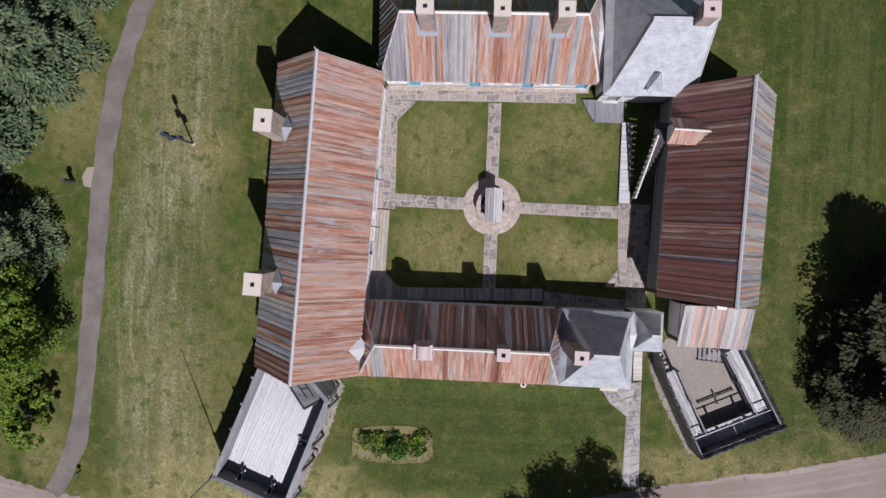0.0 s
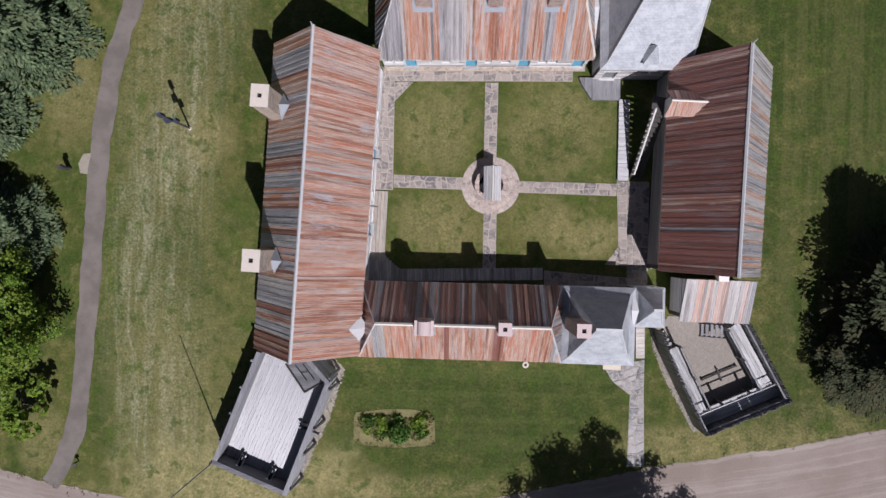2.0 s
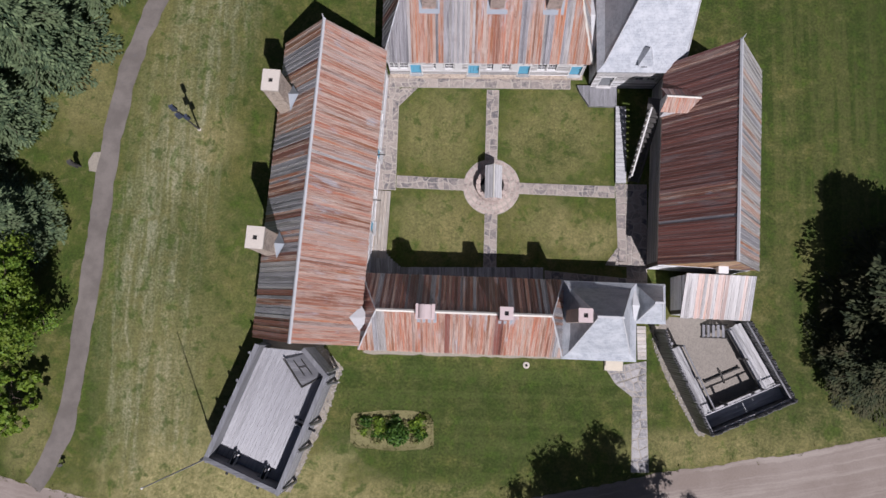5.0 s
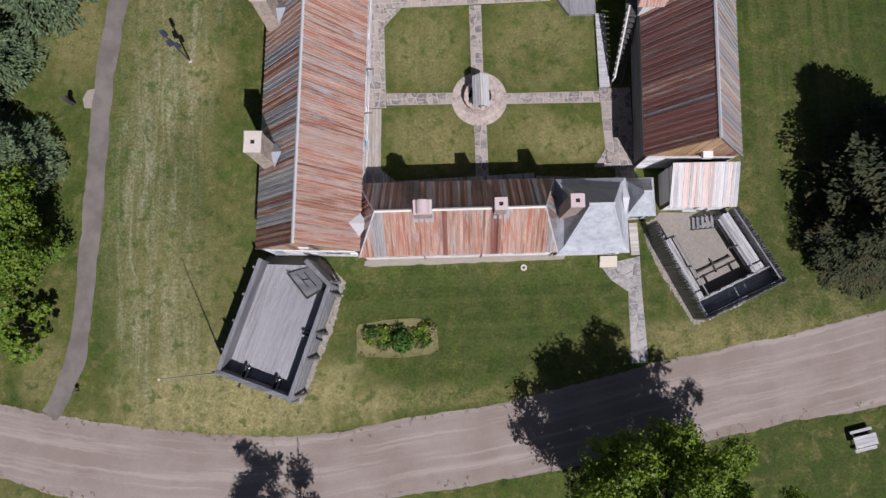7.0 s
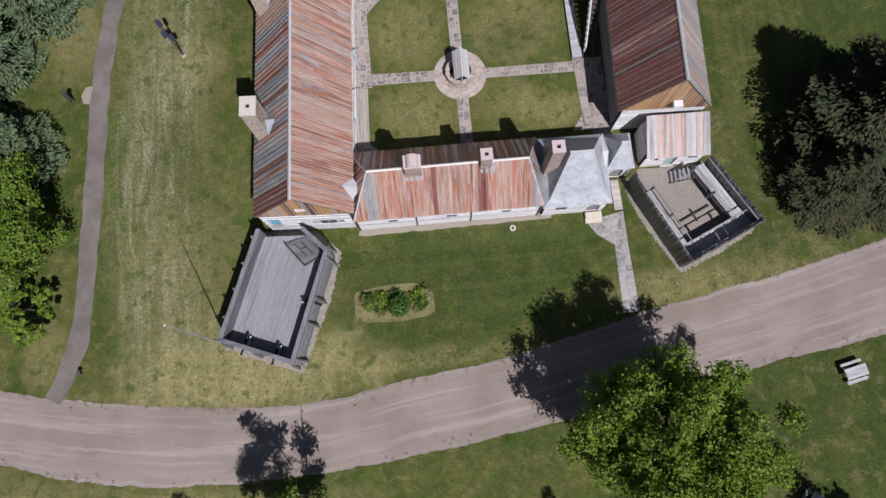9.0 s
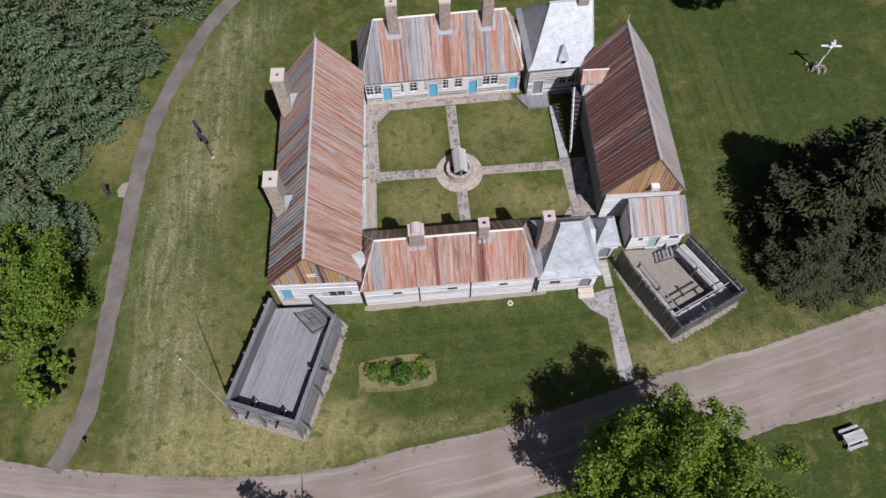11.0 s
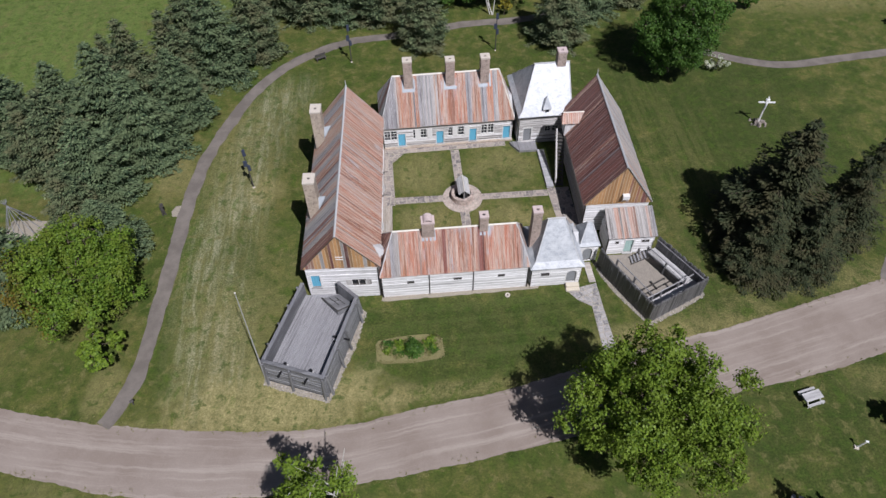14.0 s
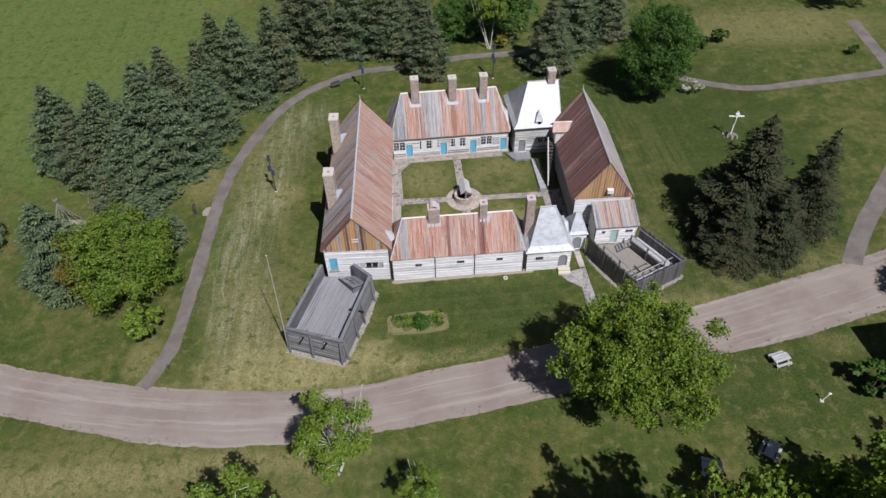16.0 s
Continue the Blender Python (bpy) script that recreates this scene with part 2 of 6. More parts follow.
# a band of cut hay that follows the lane
bend = n.math("ADD", n.math("MULTIPLY", Y, 0.10), -24.2)
bend = n.math("ADD", bend, n.math("MULTIPLY", n.math("MULTIPLY", Y, Y), 0.006))
band = n.math("ABSOLUTE", n.math("SUBTRACT", X, bend), 0.0)
swath = n.coords("Object", (2.2, 0.22, 1))
swaths = n.math("ADD", n.math("MULTIPLY", n.noise(swath, 0.7, 5, 0.6, 0.8), 0.7), n.math("MULTIPLY", fine, 0.3))
inband = n.math("MULTIPLY", n.level(n.math("SUBTRACT", 3.9, band), -1.4, 2.6), n.level(n.math("SUBTRACT", 24.0, n.math("ABSOLUTE", Y, 0.0)), -4.0, 4.0))
col = n.mix(n.math("MULTIPLY", inband, 0.42), col, n.mix(mid, (0.215, 0.20, 0.095), (0.36, 0.325, 0.19)))
col = n.mix(n.math("MULTIPLY", inband, n.level(swaths, 0.41, 0.68)), col, n.mix(fine, (0.31, 0.30, 0.20), (0.57, 0.545, 0.42)))
for cx, cy, rx, ry, k in ((-17.0, -22.6, 10, 2.6, 0.95), (-21, -9, 5.5, 8, 0.2), (-24, 9, 4, 10, 0.25), (-22.5, -15, 5, 6, 0.3), (-20.5, 4.5, 2.0, 1.8, 0.7), (-5.5, -22.6, 9, 0.7, 0.6), (20, -18.8, 9, 1.5, 0.85), (-3, -22.6, 12, 0.9, 0.3), (28, -16.6, 3.5, 1.6, 0.8), (23.0, -16.8, 6, 1.0, 0.3), (41, -14.0, 5, 1.8, 0.7),
                          (9.0, -2.6, 2.6, 1.8, 0.75), (-2.5, 5.5, 3.0, 3.5, 0.6), (-2.0, -2.0, 3.5, 2.5, 0.6), (7.0, 5.5, 4.0, 3.5, 0.55), (5.5, -1.5, 2.5, 2.0, 0.5), (22.8, -5.2, 1.2, 1.0, 0.8), (-33, -20, 2.0, 2.5, 0.6), (60, 40, 18, 6, 0.55), (-40, 60, 8, 4, 0.3),
                          (36, -14.5, 4.5, 1.5, 0.7), (-31.5, 8.5, 2.2, 5, 0.6), (-30, -24, 22, 1.0, 0.4), (36.5, -25.6, 3.0, 1.6, 0.6), (-30, -32.5, 20, 1.2, 0.6), (-36, -36, 20, 7, 0.6)):
    col = n.mix(n.math("MULTIPLY", spot(cx, cy, rx, ry), k), col, straw)
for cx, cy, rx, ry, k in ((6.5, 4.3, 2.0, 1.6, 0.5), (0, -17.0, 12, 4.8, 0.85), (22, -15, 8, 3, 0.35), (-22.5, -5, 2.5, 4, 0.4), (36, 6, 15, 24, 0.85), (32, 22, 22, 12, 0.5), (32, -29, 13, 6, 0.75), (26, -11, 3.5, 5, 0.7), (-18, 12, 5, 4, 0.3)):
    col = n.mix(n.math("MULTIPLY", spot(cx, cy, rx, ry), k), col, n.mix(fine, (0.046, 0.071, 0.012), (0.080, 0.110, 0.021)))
# parched ground round the gun platform
col = n.mix(n.math("MULTIPLY", spot(-17.5, -22.0, 8.5, 3.6), 0.8), col, n.mix(fine, (0.36, 0.305, 0.145), (0.58, 0.50, 0.275)))
# a brighter, even meadow beyond the spruces
col = n.mix(n.math("MULTIPLY", spot(-62, 44, 33, 36, 0.6), 0.85), col, n.mix(mid, (0.150, 0.215, 0.046), (0.205, 0.270, 0.080)))
# vivid moist tufts
lush = n.math("MULTIPLY", n.level(n.noise(v, 0.62, 5, 0.7, 0.6), 0.53, 0.66), 0.6)
col = n.mix(lush, col, n.mix(fine, (0.062, 0.118, 0.010), (0.125, 0.19, 0.024)))
# mower's rounds: faint bands across the front lawn and along the storehouse
across = n.noise(n.coords("Object", (0.035, 1.0, 1)), 1.0, 3, 0.5, 0.25)
col = n.mix(n.math("MULTIPLY", n.math("MULTIPLY", spot(1, -17, 13, 5), n.level(across, 0.46, 0.58)), 0.4), col, (0.135, 0.165, 0.045))
rounds = n.noise(n.coords("Object", (1.25, 0.05, 1)), 1.0, 2, 0.5, 0.5)
col = n.mix(n.math("MULTIPLY", n.math("MULTIPLY", spot(27, 4, 6, 16), n.level(rounds, 0.47, 0.57)), 0.5), col, n.mix(fine, (0.13, 0.145, 0.04), (0.205, 0.18, 0.075)))
stripe = n.noise(n.coords("Object", (0.9, 0.03, 1)), 1.0, 3, 0.5)
col = n.mix(n.math("MULTIPLY", n.level(stripe, 0.45, 0.62), 0.22), col, (0.12, 0.13, 0.045))
turf = n.noise(v, 0.85, 6, 0.66, 0.4)
kept = n.math("MAXIMUM", spot(1, -17, 13, 5.2), spot(38, 9, 16, 26))
unkept = n.math("SUBTRACT", 1.0, n.math("MULTIPLY", kept, 0.75))
col = n.mix(n.math("MULTIPLY", n.math("MULTIPLY", n.level(turf, 0.52, 0.64), 0.62), unkept), col, n.mix(fine, (0.17, 0.16, 0.055), (0.30, 0.26, 0.12)))
col = n.mix(n.math("MULTIPLY", n.level(turf, 0.46, 0.36), 0.65), col, n.mix(fine, (0.05, 0.092, 0.012), (0.088, 0.14, 0.02)))
blotch = n.noise(v, 1.4, 6, 0.7)
col = n.mix(1.0, col, n.ramp(blotch, ((0.30, (0.62, 0.66, 0.60)), (0.70, (1.0, 1.0, 1.0)))), "MULTIPLY")
col = n.mix(1.0, col, n.ramp(fine, ((0.28, (0.48, 0.52, 0.46)), (0.70, (1.08, 1.06, 1.0)))), "MULTIPLY")
col = n.mix(1.0, col, n.ramp(tiny, ((0.32, (0.55, 0.58, 0.52)), (0.68, (1.08, 1.06, 1.02)))), "MULTIPLY")
n.bump(n.math("ADD", fine, tiny), 0.6, 0.05)
GRASS = n.done(col)

# dirt road: pinkish grit, wheel tracks along the strip's length (UV: metres across, metres along)
n = Nodes("dirt_road", 0.95)
uv = n.coords("UV", (1.0, 0.035, 1))
tracks = n.noise(uv, 1.6, 6, 0.65, 0.15)
v = n.coords("Object")
grit = n.noise(v, 9.0, 6, 0.75)
patch = n.noise(v, 0.22, 5, 0.6)
col = n.mix(n.level(patch, 0.35, 0.65), (0.235, 0.19, 0.160), (0.285, 0.238, 0.205))
col = n.mix(n.math("MULTIPLY", n.level(tracks, 0.48, 0.66), 0.6), col, (0.385, 0.335, 0.290))
col = n.mix(n.math("MULTIPLY", n.level(tracks, 0.47, 0.33), 0.35), col, (0.24, 0.195, 0.16))
col = n.mix(1.0, col, n.ramp(grit, ((0.25, (0.75, 0.75, 0.75)), (0.7, (1.0, 1.0, 1.0)))), "MULTIPLY")
n.bump(grit, 0.5, 0.02)
ROAD = n.done(col)

n = Nodes("worn_asphalt", 0.9)
v = n.coords("Object")
grit = n.noise(v, 14.0, 5, 0.75)
col = n.mix(n.level(n.noise(v, 0.5, 5), 0.35, 0.65), (0.140, 0.122, 0.106), (0.192, 0.168, 0.147))
col = n.mix(n.level(n.noise(v, 1.7, 5), 0.6, 0.8), col, (0.13, 0.12, 0.115))
n.bump(grit, 0.4, 0.015)
ASPHALT = n.done(n.mix(1.0, col, n.ramp(grit, ((0.25, (0.78, 0.78, 0.78)), (0.7, (1, 1, 1)))), "MULTIPLY"))


def stones(name, light, dark):
    n = Nodes(name, 0.9)
    v = n.coords("Object")
    rnd = n.random()
    col = n.mix(rnd, dark, light)
    col = n.mix(n.level(n.noise(v, 3.5, 5, 0.65), 0.4, 0.72), col, scaled(light, 1.12))
    g = n.noise(v, 18, 4)
    n.bump(g, 0.4, 0.01)
    return n.done(n.mix(n.level(g, 0.5, 0.8), col, scaled(dark, 0.8)))


FLAGPALE = stones("pale_flagstone", (0.37, 0.35, 0.335), (0.13, 0.128, 0.132))
FLAGPINK = stones("pinkish_flagstone", (0.46, 0.375, 0.325), (0.22, 0.182, 0.165))
FLAG = stones("flagstone", (0.34, 0.29, 0.25), (0.115, 0.108, 0.112))
MORTAR = plain("path_mortar", (0.40, 0.36, 0.31), 0.95, 0.2, 2.5)
PALEDECK = plank_wood("bleached_plank", (0.36, 0.355, 0.35), (0.50, 0.495, 0.49), 0.33, gloss=0.6)
GRAVEL = plain("gravel", (0.27, 0.24, 0.205), 0.95, 0.2, 1.2, bump=0.6)
PALEGRAVEL = plain("pale_gravel", (0.31, 0.275, 0.22), 0.95, 0.25, 2.0, bump=0.6)
n = Nodes("loose_stones", 0.9)
v = n.coords("Object")
isl = n.add("ShaderNodeNewGeometry").outputs["Random Per Island"]
col = n.ramp(isl, ((0.0, (0.15, 0.14, 0.13)), (0.5, (0.29, 0.265, 0.235)), (1.0, (0.43, 0.40, 0.365))))
RUBBLE = n.done(n.mix(n.math("MULTIPLY", n.level(n.noise(v, 20, 3), 0.4, 0.7), 0.4), col, (0.2, 0.18, 0.16)))
SOIL = plain("bed_soil", (0.215, 0.195, 0.088), 0.95, 0.3, 2.0, bump=0.6)


# ---- builders ----
def link_mesh(name, verts, faces, mat, parent=None, label="", uvs=None, across=None):
    me = bpy.data.meshes.new(name)
    me.from_pydata([tuple(p) for p in verts], [], faces)
    layer = me.uv_layers.new(name="UVMap")
    if uvs is not None:
        for loop in me.loops:
            layer.data[loop.index].uv = uvs[loop.vertex_index]
    else:
        # metres by box projection, with the second axis along the longer side
        co = np.array([tuple(p) for p in verts])
        size = co.max(0) - co.min(0)
        for poly in me.polygons:
            ax = max(range(3), key=lambda k: abs(poly.normal[k]))
            a, b = sorted((k for k in range(3) if k != ax), key=lambda k: size[k])
            for li in poly.loop_indices:
                p = me.vertices[me.loops[li].vertex_index].co
                layer.data[li].uv = (p[a] + 0.31 * p[ax], p[b])
    if across is not None:
        edge = me.uv_layers.new(name="Edge")
        for loop in me.loops:
            edge.data[loop.index].uv = (across[loop.vertex_index], 0.0)
    me.materials.append(mat)
    ob = new(name, me)
    if parent is not None:
        ob.parent = parent
    if label:
        ob["label"] = label
    return ob


def thing(name, x, y, z=0.0, rz=0.0, label="", category="", group="", kind=""):
    ob = new(name)
    ob.empty_display_size = 0.5
    ob.matrix_basis = pose(x, y, z, 0, 0, rz)
    return tagged(ob, label, category, group, kind)


class Shape:
    """Collects boxes, prisms and tubes into one mesh."""

    def __init__(self):
        self.v, self.f = [], []

    def add(self, verts, faces):
        o = len(self.v)
        self.v += [Vector(p) for p in verts]
        self.f += [tuple(i + o for i in f) for f in faces]
        return self

    def box(self, x, y, z, sx, sy, sz, rz=0.0, rx=0.0, ry=0.0, taper=1.0):
        """A box whose base centre is x, y, z."""
        m = pose(x, y, z, rx, ry, rz)
        a = [(sx / 2 * i * k, sy / 2 * j * k, sz * h) for h, k in ((0, 1.0), (1, taper)) for i, j in ((-1, -1), (1, -1), (1, 1), (-1, 1))]
        return self.add([m @ Vector(p) for p in a], [(3, 2, 1, 0), (4, 5, 6, 7), (0, 1, 5, 4), (1, 2, 6, 5), (2, 3, 7, 6), (3, 0, 4, 7)])

    def prism(self, poly, z0, z1):
        k = len(poly)
        return self.add([(x, y, z0) for x, y in poly] + [(x, y, z1) for x, y in poly],
                        [tuple(range(k))[::-1], tuple(range(k, 2 * k))] + [(i, (i + 1) % k, k + (i + 1) % k, k + i) for i in range(k)])

    def tube(self, a, b, r0, r1, sides=8):
        a, b = Vector(a), Vector(b)
        q = (b - a).to_track_quat("Z", "Y").to_matrix()
        ring = [Vector((math.cos(2 * math.pi * i / sides), math.sin(2 * math.pi * i / sides), 0)) for i in range(sides)]
        return self.add([a + q @ (p * r0) for p in ring] + [b + q @ (p * r1) for p in ring],
                        [tuple(range(sides))[::-1], tuple(range(sides, 2 * sides))] + [(i, (i + 1) % sides, sides + (i + 1) % sides, sides + i) for i in range(sides)])

    def make(self, name, mat, parent=None, label=""):
        return link_mesh(name, self.v, self.f, mat, parent, label)


def clip(poly, axis, value, keep_above):
    out = []
    for i, p in enumerate(poly):
        q = poly[(i + 1) % len(poly)]
        pin, qin = (p[axis] >= value) == keep_above or p[axis] == value, (q[axis] >= value) == keep_above or q[axis] == value
        if pin:
            out.append(p)
        if pin != qin and q[axis] != p[axis]:
            t = (value - p[axis]) / (q[axis] - p[axis])
            out.append((p[0] + t * (q[0] - p[0]), p[1] + t * (q[1] - p[1])))
    return out


def area(poly):
    return 0.5 * sum(p[0] * q[1] - q[0] * p[1] for p, q in zip(poly, poly[1:] + poly[:1]))


def slab(name, poly, origin, u, v, thick, lift, mat, parent, label="", span=None):
    """A flat convex piece in the plane origin + a u + b v, thick along its normal."""
    if area(poly) < 0:
        poly = poly[::-1]
    nrm = u.cross(v).normalized()
    base = [origin + u * a + v * b for a, b in poly]
    k = len(poly)
    verts = [p + nrm * lift for p in base] + [p + nrm * (lift + thick) for p in base]
    faces = [tuple(range(k))[::-1], tuple(range(k, 2 * k))] + [(i, (i + 1) % k, k + (i + 1) % k, k + i) for i in range(k)]
    across = None
    if span:
        k0, s0, s1 = span
        across = [(p[k0] - (s0 + s1) / 2) / (s1 - s0) for p in list(poly) * 2]
    return link_mesh(name, verts, faces, mat, parent, label, list(poly) * 2, across)


def weighted(weights, last, stick):
    if last is not None and rng.random() < stick:
        return last
    r = rng.random() * sum(w for _, w in weights)
    for m, w in weights:
        r -= w
        if r <= 0:
            return m
    return weights[-1][0]


def boards(parent, corners, weights, width=0.27, thick=0.035, lift=0.0, along="v", name="board", stick=0.35, ragged=0.05, gap=0.018, odd=0.01, over=0.0):
    """Boards over a convex face given by its corners; the first edge is the eave (u). along: the way the boards run.
    weights: (material, share) pairs, or a list of (end of the stretch along the eave from 0 to 1, such pairs)."""
    c = [Vector(p) for p in corners]
    u = (c[1] - c[0]).normalized()
    nrm = (c[1] - c[0]).cross(c[2] - c[0]).normalized()
    v = nrm.cross(u)
    flat = [((p - c[0]).dot(u), (p - c[0]).dot(v)) for p in c]
    ax = 0 if along == "v" else 1
    lo, hi = min(p[ax] for p in flat), max(p[ax] for p in flat)
    at, last, count = lo, None, 0
    while at < hi - 0.03:
        w = width * rng.uniform(0.8, 1.2)
        end = min(at + w, hi)
        piece = clip(clip(flat, ax, at + gap / 2, True), ax, end - gap / 2, False)
        span = (ax, at, end)
        at = end
        count += 1
        if len(piece) < 3 or abs(area(piece)) < 0.004:
            continue
        if along == "v":
            drop = rng.uniform(-0.2, 1.0) * ragged
            piece = [(a, b - drop if b < 0.01 else b) for a, b in piece]
        here = weights
        if isinstance(weights, list):
            f = ((span[1] + span[2]) / 2 - lo) / (hi - lo)
            here = next(w for end_, w in weights if f <= end_)
            last = None if last not in [m for m, _ in here] else last
        last = weighted(here, last, stick)
        ob = slab(name, piece, c[0], u, v, thick * rng.uniform(0.8, 1.25), lift + (over if count % 2 else 0.0) + rng.uniform(-odd, odd) * 0.5, last, parent, span=span)
        if along == "u":
            for d in ob.data.uv_layers[0].data:
                d.uv = (d.uv[1], d.uv[0])
    return u, v


def wall(parent, start, end, height, holes=(), weights=((SIDING, 1),), width=0.36, thick=0.3, base=0.0, name="wall", inner=None):
    """An upright wall from start to end (outside to the right of that way), with openings (along, low, wide, high), clad in level boards."""
    a, b = Vector((*start, base)), Vector((*end, base))
    u, up = (b - a).normalized(), Vector((0, 0, 1))
    length = (b - a).length
    nrm = u.cross(up)
    us = sorted({0.0, length, *[h[0] for h in holes], *[h[0] + h[2] for h in holes]})
    vs = sorted({0.0, height, *[h[1] for h in holes], *[h[1] + h[3] for h in holes]})
    core = Shape()
    inside = lambda x, y: any(h[0] < x < h[0] + h[2] and h[1] < y < h[1] + h[3] for h in holes)
    cols_, rows_ = len(us) - 1, len(vs) - 1
    solid = {(i, j) for i in range(cols_) for j in range(rows_) if not inside((us[i] + us[i + 1]) / 2, (vs[j] + vs[j + 1]) / 2)}
    k = (cols_ + 1) * (rows_ + 1)
    front = [a + u * x + up * y for x in us for y in vs]
    at = lambda i, j: i * (rows_ + 1) + j
    faces = []
    for i, j in sorted(solid):
        q = (at(i, j), at(i + 1, j), at(i + 1, j + 1), at(i, j + 1))
        faces += [q, tuple(p + k for p in q[::-1])]
        for near_, e0, e1 in (((i, j - 1), 0, 1), ((i + 1, j), 1, 2), ((i, j + 1), 2, 3), ((i - 1, j), 3, 0)):
            if near_ not in solid:
                faces.append((q[e1], q[e0], q[e0] + k, q[e1] + k))
    core.add(front + [p - nrm * thick for p in front], faces)
    body = core.make(name, inner or CORE, parent)
    edges = [0.0]
    while edges[-1] < height - 0.15:
        edges.append(min(height, edges[-1] + width * rng.uniform(0.85, 1.15)))
    edges = sorted({*edges, *[e for h in holes for e in (h[1], h[1] + h[3]) if 0 < e < height]})
    last = None
    for y0, y1 in zip(edges, edges[1:]):
        if y1 - y0 < 0.03:
            continue
        spans, x0 = [], 0.0
        for h in sorted(holes):
            if h[1] < (y0 + y1) / 2 < h[1] + h[3]:
                spans.append((x0, h[0]))
                x0 = h[0] + h[2]
        spans.append((x0, length))
        for x0, x1 in spans:
            if x1 - x0 < 0.06:
                continue
            last = weighted(weights, last, 0.3)
            ob = slab("board", [(x0, y0 + 0.005), (x1, y0 + 0.005), (x1, y1 - 0.005), (x0, y1 - 0.005)], a, u, up, 0.035 * rng.uniform(0.5, 1.6), 0.002, last, body, span=(1, y0, y1))
            for d in ob.data.uv_layers[0].data:
                d.uv = (d.uv[1], d.uv[0])
    return a, u, nrm


def door(parent, at, mat=BLUE, wide=0.95, high=1.95, label="blue painted plank door", name="door"):
    """A plank door in a frame; at: (wall's start, way, outward normal), along, low."""
    (a, u, nrm), along, low = at
    o = a + u * along + Vector((0, 0, low))
    rz = math.degrees(math.atan2(u.y, u.x))
    c = o + u * (wide / 2) - nrm * 0.10
    d = Shape()
    k = 4
    for i in range(k):
        p = o + u * (wide * (i + 0.5) / k) - nrm * 0.10
        d.box(p.x, p.y, p.z + 0.02, wide / k - 0.012, 0.05, high - 0.04, rz)
    panel = d.make(name, mat, parent, label)
    f = Shape()
    for s in (0, 1):
        p = o + u * (wide * s) - nrm * 0.02
        f.box(p.x, p.y, p.z, 0.09, 0.16, high, rz)
    p = o + u * (wide / 2) - nrm * 0.02
    f.box(p.x, p.y, p.z + high, wide + 0.2, 0.17, 0.10, rz)
    f.make("frame", WHITEWOOD, panel)
    sill = Shape()
    p = o + u * (wide / 2) + nrm * 0.08
    sill.box(p.x, p.y, p.z - 0.07, wide + 0.15, 0.28, 0.08, rz)
    sill.make("doorstep", SIDING_GREY, panel)
    h = Shape()
    p = o + u * (wide * 0.85) - nrm * 0.05
    h.box(p.x, p.y, p.z + 0.95, 0.04, 0.06, 0.16, rz)
    h.make("handle", IRON, panel, "black iron door latch")
    return panel


def window(parent, at, wide=0.8, high=0.9, cols=2, rows_=2, shutters=False, mat=WHITEWOOD):
    (a, u, nrm), along, low = at
    o = a + u * along + Vector((0, 0, low))
    rz = math.degrees(math.atan2(u.y, u.x))
    f = Shape()
    for s in (0, 1):
        p = o + u * (wide * s) - nrm * 0.03
        f.box(p.x, p.y, p.z - 0.03, 0.08, 0.16, high + 0.06, rz)
        p = o + u * (wide / 2) - nrm * 0.03
        f.box(p.x, p.y, p.z + (high - 0.03 if s else -0.05), wide + 0.14, 0.18, 0.08, rz)
    w = f.make("window", mat, parent, "small weathered wooden window with dark panes")
    bars = Shape()
    for i in range(1, cols):
        p = o + u * (wide * i / cols) - nrm * 0.06
        bars.box(p.x, p.y, p.z, 0.035, 0.04, high, rz)
    for j in range(1, rows_):
        p = o + u * (wide / 2) - nrm * 0.06
        bars.box(p.x, p.y, p.z + high * j / rows_, wide, 0.04, 0.035, rz)
    if bars.v:
        bars.make("glazing_bar", mat, w)
    for i in range(cols):
        g = Shape()
        p = o + u * (wide * (i + 0.5) / cols) - nrm * 0.09
        g.box(p.x, p.y, p.z, wide / cols - 0.02, 0.012, high, rz)
        g.make("pane", GLASS, w, "dark glass pane")
    if shutters:
        for s in (-0.5, 1.5):
            sh = Shape()
            p = o + u * (wide * s) + nrm * 0.06
            sh.box(p.x, p.y, p.z, wide * 0.8, 0.04, high, rz)
            sh.make("shutter", mat, w)
    return w


